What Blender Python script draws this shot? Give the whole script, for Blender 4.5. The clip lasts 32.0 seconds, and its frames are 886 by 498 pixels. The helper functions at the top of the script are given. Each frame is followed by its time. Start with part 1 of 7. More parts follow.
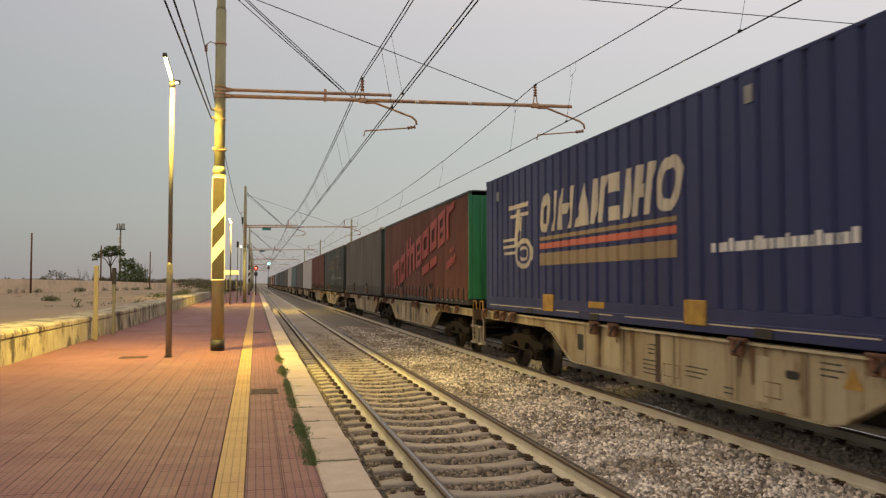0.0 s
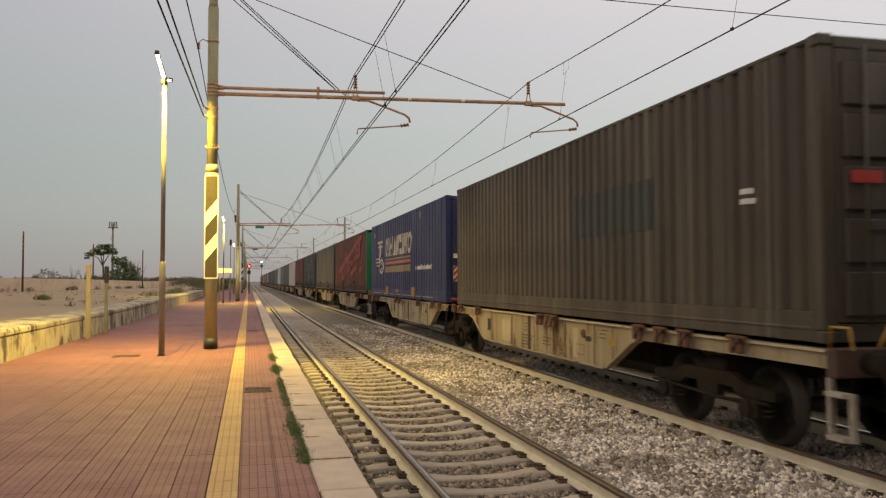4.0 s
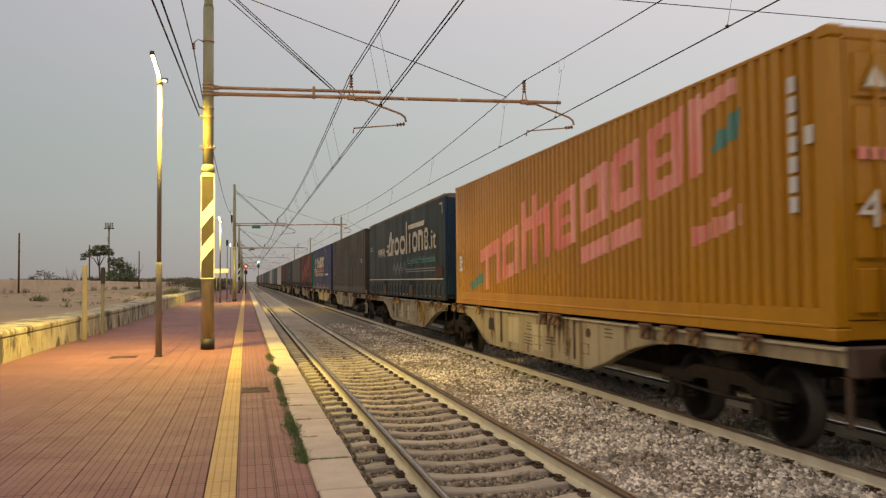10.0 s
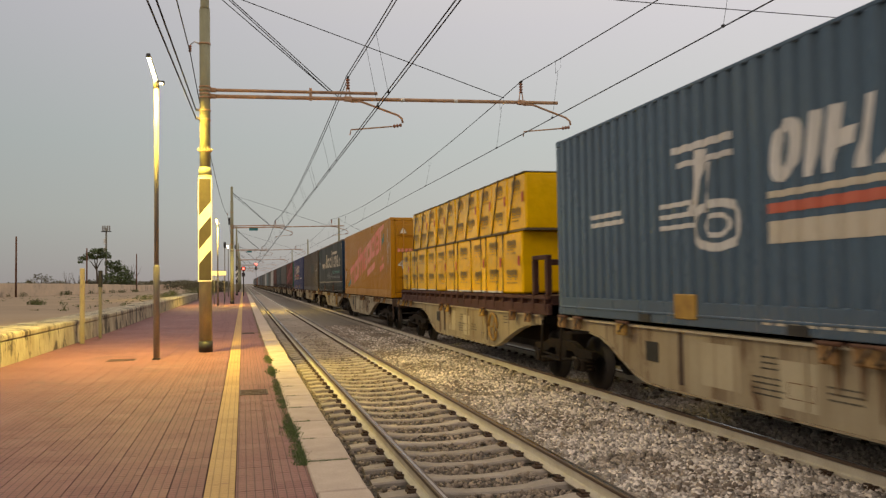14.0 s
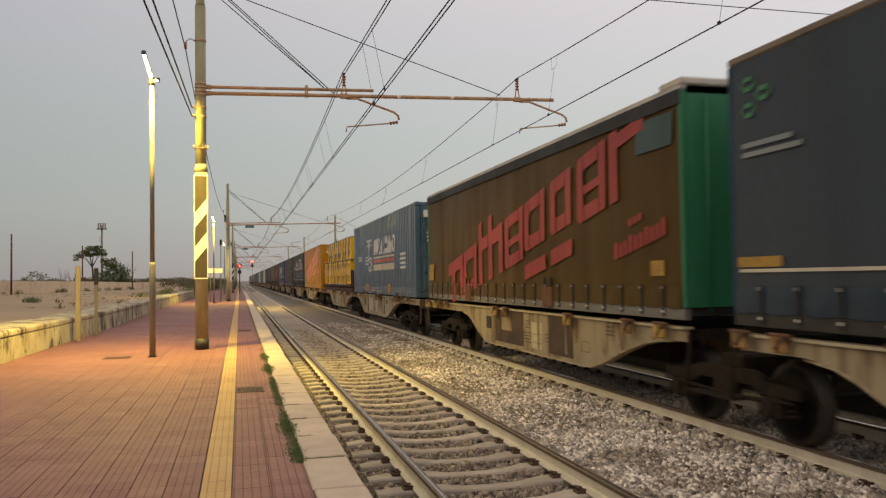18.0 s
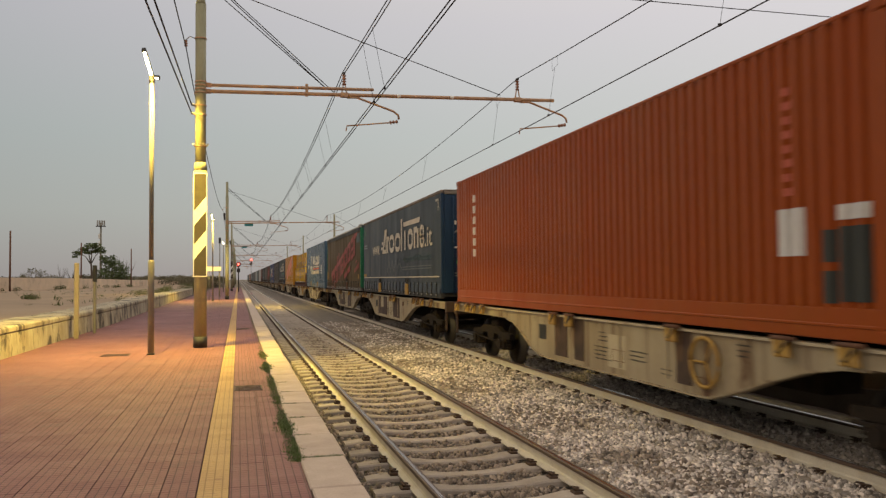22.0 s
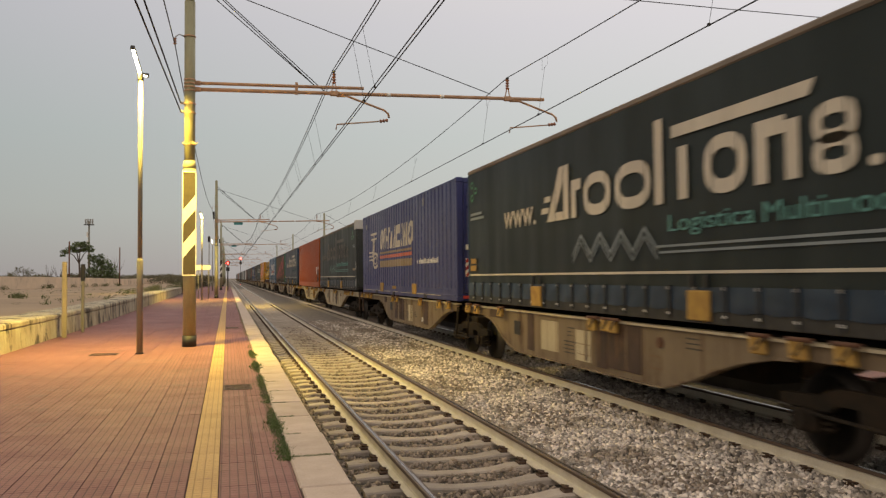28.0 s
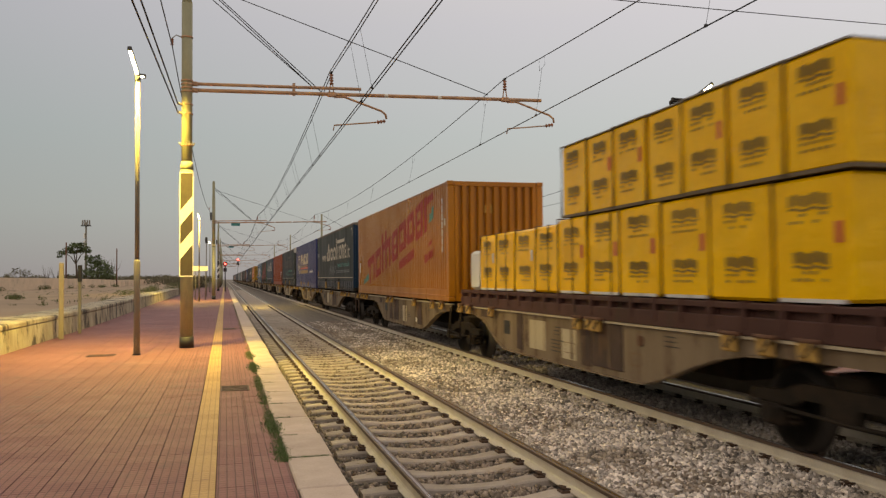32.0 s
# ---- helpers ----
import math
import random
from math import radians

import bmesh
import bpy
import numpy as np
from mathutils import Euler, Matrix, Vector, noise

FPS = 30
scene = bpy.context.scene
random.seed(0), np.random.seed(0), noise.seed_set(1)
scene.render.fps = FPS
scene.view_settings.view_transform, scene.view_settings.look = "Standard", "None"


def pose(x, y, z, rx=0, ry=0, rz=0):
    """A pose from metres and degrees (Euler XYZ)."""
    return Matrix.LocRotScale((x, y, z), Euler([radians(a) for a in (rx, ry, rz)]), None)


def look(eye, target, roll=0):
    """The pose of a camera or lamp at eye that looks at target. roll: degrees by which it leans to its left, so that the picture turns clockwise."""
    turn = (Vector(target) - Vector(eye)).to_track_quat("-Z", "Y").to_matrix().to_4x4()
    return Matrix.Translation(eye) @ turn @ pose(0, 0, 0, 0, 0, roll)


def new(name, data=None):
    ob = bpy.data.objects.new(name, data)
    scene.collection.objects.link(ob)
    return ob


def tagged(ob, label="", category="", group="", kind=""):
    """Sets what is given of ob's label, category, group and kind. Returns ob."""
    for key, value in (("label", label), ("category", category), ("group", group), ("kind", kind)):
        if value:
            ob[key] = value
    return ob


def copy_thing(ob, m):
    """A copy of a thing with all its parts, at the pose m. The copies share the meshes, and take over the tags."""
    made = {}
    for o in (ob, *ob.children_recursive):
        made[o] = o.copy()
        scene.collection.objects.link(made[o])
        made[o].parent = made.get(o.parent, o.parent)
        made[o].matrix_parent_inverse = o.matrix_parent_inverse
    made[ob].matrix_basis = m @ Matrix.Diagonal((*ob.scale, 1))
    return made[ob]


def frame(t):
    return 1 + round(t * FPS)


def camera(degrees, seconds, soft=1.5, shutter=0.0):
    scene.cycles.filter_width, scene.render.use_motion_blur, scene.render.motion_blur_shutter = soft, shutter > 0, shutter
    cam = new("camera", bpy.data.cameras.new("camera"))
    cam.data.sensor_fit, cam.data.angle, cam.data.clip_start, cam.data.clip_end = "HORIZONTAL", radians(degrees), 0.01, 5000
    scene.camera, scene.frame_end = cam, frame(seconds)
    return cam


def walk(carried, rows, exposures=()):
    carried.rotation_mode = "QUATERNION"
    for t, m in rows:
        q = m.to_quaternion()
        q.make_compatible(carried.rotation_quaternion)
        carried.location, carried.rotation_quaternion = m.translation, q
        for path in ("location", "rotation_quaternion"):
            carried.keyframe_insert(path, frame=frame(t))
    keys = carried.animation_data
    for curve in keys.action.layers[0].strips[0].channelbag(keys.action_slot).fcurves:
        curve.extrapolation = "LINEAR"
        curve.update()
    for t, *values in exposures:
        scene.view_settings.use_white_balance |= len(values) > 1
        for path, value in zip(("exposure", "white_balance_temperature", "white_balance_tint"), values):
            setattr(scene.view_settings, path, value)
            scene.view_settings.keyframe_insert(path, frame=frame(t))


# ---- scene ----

# ---------------------------------------------------------------- camera
# x: across the tracks, y: along them, z: up from the rail heads (0)
EYE = (0.0, 0.0, 1.84)
TURNS = [
    (0, 92.42, 0.01, -13.13), (0.5, 92.41, 0.07, -13.15), (1, 92.41, 0.11, -13.17), (1.5, 92.40, 0.14, -13.19),
    (2, 92.37, 0.17, -13.23), (2.5, 92.32, 0.17, -13.32), (3, 92.29, 0.13, -13.45), (3.5, 92.27, 0.10, -13.57),
    (5.5, 92.27, 0.18, -13.59), (6, 92.30, 0.21, -13.60), (6.5, 92.30, 0.27, -13.60), (7, 92.30, 0.31, -13.60),
    (7.5, 92.29, 0.33, -13.62), (8, 92.29, 0.36, -13.65), (8.5, 92.28, 0.40, -13.69), (9, 92.26, 0.44, -13.73),
    (9.5, 92.23, 0.46, -13.77), (10, 92.19, 0.48, -13.81), (10.5, 92.16, 0.52, -13.84), (11, 92.14, 0.60, -13.86),
    (11.5, 92.13, 0.69, -13.87), (12, 92.16, 0.73, -13.87), (12.5, 92.20, 0.76, -13.88), (13, 92.24, 0.80, -13.89),
    (13.5, 92.27, 0.82, -13.92), (14, 92.26, 0.84, -13.96), (14.5, 92.22, 0.86, -14.01), (16.5, 92.15, 0.98, -14.28),
    (17, 92.15, 0.97, -14.26), (17.5, 92.11, 0.95, -14.23), (18, 92.05, 0.91, -14.22), (18.5, 91.98, 0.87, -14.24),
    (19, 91.92, 0.85, -14.27), (19.5, 91.93, 0.81, -14.30), (20, 91.99, 0.73, -14.33), (20.5, 92.03, 0.64, -14.34),
    (21, 92.04, 0.59, -14.34), (21.5, 92.03, 0.55, -14.32), (22, 92.03, 0.50, -14.30), (22.5, 92.06, 0.44, -14.31),
    (23, 92.10, 0.42, -14.37), (23.5, 92.12, 0.38, -14.46), (24, 92.13, 0.35, -14.55), (24.5, 92.12, 0.33, -14.60),
    (25, 92.09, 0.34, -14.64), (25.5, 92.04, 0.40, -14.66), (27.5, 91.94, 0.38, -15.00), (28, 91.94, 0.50, -15.01),
    (28.5, 91.96, 0.55, -15.02), (29, 92.00, 0.53, -15.02), (29.5, 92.05, 0.50, -15.02), (30, 92.11, 0.47, -15.04),
    (30.5, 92.15, 0.45, -15.09), (31, 92.16, 0.44, -15.16), (31.5, 92.11, 0.48, -15.19), (32, 92.00, 0.53, -15.19),
]

cam = camera(57.8, 32.0, soft=1.3, shutter=0.5)
walk(cam, [(t, pose(*EYE, rx, ry, rz)) for t, rx, ry, rz in TURNS],
     [(t, stops, 6700, 13) for t, stops in ((0, 0.0), (8, 0.0), (12, -0.1), (14, -0.06), (17, 0.0), (22, -0.04), (25, 0.03), (28.5, 0.05), (31, -0.04), (32, -0.1))])

# ---------------------------------------------------------------- light
# dusk: a clear sky, paler and rosier upwards, blue-grey low down; the soft glow of the sunset comes from behind the camera
world = bpy.data.worlds.new("dusk_sky")
scene.world = world
world.use_nodes = True
wn, wl = world.node_tree.nodes, world.node_tree.links
sky = wn.new("ShaderNodeTexSky")
sky.sky_type, sky.sun_disc = "NISHITA", False
sky.sun_elevation, sky.sun_rotation = radians(9.0), radians(209.0)
sky.air_density, sky.dust_density, sky.ozone_density = 1.0, 1.0, 2.0
way = wn.new("ShaderNodeTexCoord")
split = wn.new("ShaderNodeSeparateXYZ")
wl.new(way.outputs["Generated"], split.inputs[0])
ramp = wn.new("ShaderNodeValToRGB")
wl.new(split.outputs["Z"], ramp.inputs[0])
els = ramp.color_ramp.elements
for at, col in ((0.0, (0.37, 0.345, 0.34)), (0.08, (0.43, 0.445, 0.42)), (0.17, (0.455, 0.49, 0.475)), (0.3, (0.54, 0.54, 0.56)), (0.5, (0.72, 0.68, 0.65)), (1.0, (0.98, 0.9, 0.82))):
    e = els[0] if at == 0.0 else els[-1] if at == 1.0 else els.new(at)
    e.position, e.color = at, (*col, 1)
side = wn.new("ShaderNodeMapRange")
side.inputs["From Min"].default_value, side.inputs["From Max"].default_value = -1.0, 1.0
wl.new(split.outputs["X"], side.inputs["Value"])
across = wn.new("ShaderNodeMix")
across.data_type = "RGBA"
across.inputs[6].default_value, across.inputs[7].default_value = (0.5, 0.57, 0.6, 1), (1.55, 1.5, 1.47, 1)
wl.new(side.outputs[0], across.inputs[0])
glow_ = wn.new("ShaderNodeVectorMath")
glow_.operation = "MULTIPLY"
wl.new(ramp.outputs[0], glow_.inputs[0])
wl.new(across.outputs[2], glow_.inputs[1])
weak = wn.new("ShaderNodeVectorMath")
weak.operation = "SCALE"
weak.inputs["Scale"].default_value = 0.12
wl.new(sky.outputs[0], weak.inputs[0])
both = wn.new("ShaderNodeMix")
both.data_type = "RGBA"
both.inputs[0].default_value = 0.06
# the afterglow where the sun went down, low behind the camera
west = wn.new("ShaderNodeVectorMath")
west.operation = "DOT_PRODUCT"
west.inputs[1].default_value = (-0.68, -0.73, 0.0)
wl.new(way.outputs["Generated"], west.inputs[0])
after = wn.new("ShaderNodeMapRange")
after.inputs["From Min"].default_value, after.inputs["From Max"].default_value = 0.15, 1.0
wl.new(west.outputs["Value"], after.inputs["Value"])
warm = wn.new("ShaderNodeMix")
warm.data_type, warm.blend_type = "RGBA", "ADD"
wl.new(after.outputs[0], warm.inputs[0])
wl.new(glow_.outputs[0], warm.inputs[6])
warm.inputs[7].default_value = (0.2, 0.145, 0.09, 1)
wl.new(warm.outputs[2], both.inputs[6])
wl.new(weak.outputs[0], both.inputs[7])
wl.new(both.outputs[2], wn["Background"].inputs[0])
wn["Background"].inputs[1].default_value = 1.0

sun = new("sun", bpy.data.lights.new("sun", "SUN"))
sun.data.energy, sun.data.angle, sun.data.color = 0.5, radians(28), (1.0, 0.8, 0.58)
sun.matrix_world = look((0, 0, 50), (0.84, 0.26, 49.52))

# ---------------------------------------------------------------- materials
def material(name, base, rough=0.6, metal=0.0, other=None, scale=6.0, fine=60.0, bump=0.2, depth=0.01,
             stain=None, stain_at=0.58, stain_scale=1.5, streak=(1, 1, 1), pieces=0.0, mixing=0.5, island=0.0, spec=0.5, runs=None):
    """Two tones at two scales, stains with an edge of their own, fine relief; pieces: spread from piece to piece."""
    m = bpy.data.materials.new(name)
    m.use_nodes = True
    n, l = m.node_tree.nodes, m.node_tree.links
    b = n["Principled BSDF"]
    b.inputs["Metallic"].default_value = metal
    b.inputs["Specular IOR Level"].default_value = spec
    co = n.new("ShaderNodeTexCoord")
    mp = n.new("ShaderNodeMapping")
    mp.inputs["Scale"].default_value = streak
    l.new(co.outputs["Object"], mp.inputs["Vector"])
    if pieces:
        info = n.new("ShaderNodeObjectInfo")
        off = n.new("ShaderNodeVectorMath")
        off.operation = "SCALE"
        off.inputs[0].default_value = (37.0, 17.0, 53.0)
        l.new(info.outputs["Random"], off.inputs["Scale"])
        l.new(off.outputs[0], mp.inputs["Location"])

    def noise_at(s, detail=6.0, rough_=0.6):
        t = n.new("ShaderNodeTexNoise")
        t.inputs["Scale"].default_value, t.inputs["Detail"].default_value = s, detail
        t.inputs["Roughness"].default_value = rough_
        l.new(mp.outputs[0], t.inputs["Vector"])
        return t.outputs["Fac"]

    def ramp(src, lo, hi):
        r = n.new("ShaderNodeMapRange")
        r.inputs["From Min"].default_value, r.inputs["From Max"].default_value = lo, hi
        l.new(src, r.inputs["Value"])
        return r.outputs[0]

    def blend(f, a, c):
        x = n.new("ShaderNodeMix")
        x.data_type = "RGBA"
        for sock, v in ((x.inputs[0], f), (x.inputs[6], a), (x.inputs[7], c)):
            if isinstance(v, (tuple, list)):
                sock.default_value = (*v, 1)
            elif isinstance(v, float):
                sock.default_value = v
            else:
                l.new(v, sock)
        return x.outputs[2]

    other = other or tuple(c * 0.72 for c in base)
    big, small = noise_at(scale), noise_at(fine, 3.0)
    col = blend(ramp(big, 0.5 - mixing * 0.4, 0.5 + mixing * 0.4), base, other)
    hsv = n.new("ShaderNodeHueSaturation")
    l.new(col, hsv.inputs["Color"])
    l.new(ramp(small, -0.2, 1.2), hsv.inputs["Value"])
    mr = hsv.inputs["Value"].links[0].from_node
    mr.inputs["To Min"].default_value, mr.inputs["To Max"].default_value = 0.75, 1.25
    col = hsv.outputs[0]
    if stain:
        col = blend(ramp(noise_at(stain_scale, 9.0, 0.7), stain_at, stain_at + 0.08), col, stain)
    if runs:
        # narrow runs of rust and dirt, drawn out downwards
        mp2 = n.new("ShaderNodeMapping")
        mp2.inputs["Scale"].default_value = (1, 5.0, 0.35)
        l.new(mp.outputs[0], mp2.inputs["Vector"])
        t2 = n.new("ShaderNodeTexNoise")
        t2.inputs["Scale"].default_value, t2.inputs["Detail"].default_value = 1.3, 5.0
        l.new(mp2.outputs[0], t2.inputs["Vector"])
        col = blend(ramp(t2.outputs["Fac"], 0.55, 0.78), col, runs)
    if pieces or island:
        h2 = n.new("ShaderNodeHueSaturation")
        l.new(col, h2.inputs["Color"])
        r = n.new("ShaderNodeMapRange")
        spread = pieces or island
        r.inputs["To Min"].default_value, r.inputs["To Max"].default_value = 1 - spread, 1 + spread
        if pieces:
            l.new(info.outputs["Random"], r.inputs["Value"])
        else:
            geo = n.new("ShaderNodeNewGeometry")
            l.new(geo.outputs["Random Per Island"], r.inputs["Value"])
        l.new(r.outputs[0], h2.inputs["Value"])
        col = h2.outputs[0]
    l.new(col, b.inputs["Base Color"])
    rr = ramp(big, 0.2, 0.8)
    rm = rr.node
    rm.inputs["To Min"].default_value, rm.inputs["To Max"].default_value = max(rough - 0.12, 0.05), min(rough + 0.12, 1)
    l.new(rr, b.inputs["Roughness"])
    if bump:
        bp = n.new("ShaderNodeBump")
        bp.inputs["Strength"].default_value, bp.inputs["Distance"].default_value = bump, depth
        l.new(small, bp.inputs["Height"])
        l.new(bp.outputs[0], b.inputs["Normal"])
    return m


def glowing(name, colour, strength):
    m = bpy.data.materials.new(name)
    m.use_nodes = True
    b = m.node_tree.nodes["Principled BSDF"]
    b.inputs["Base Color"].default_value = (*colour, 1)
    b.inputs["Emission Color"].default_value = (*colour, 1)
    b.inputs["Emission Strength"].default_value = strength
    return m


RUST = (0.13, 0.05, 0.02)
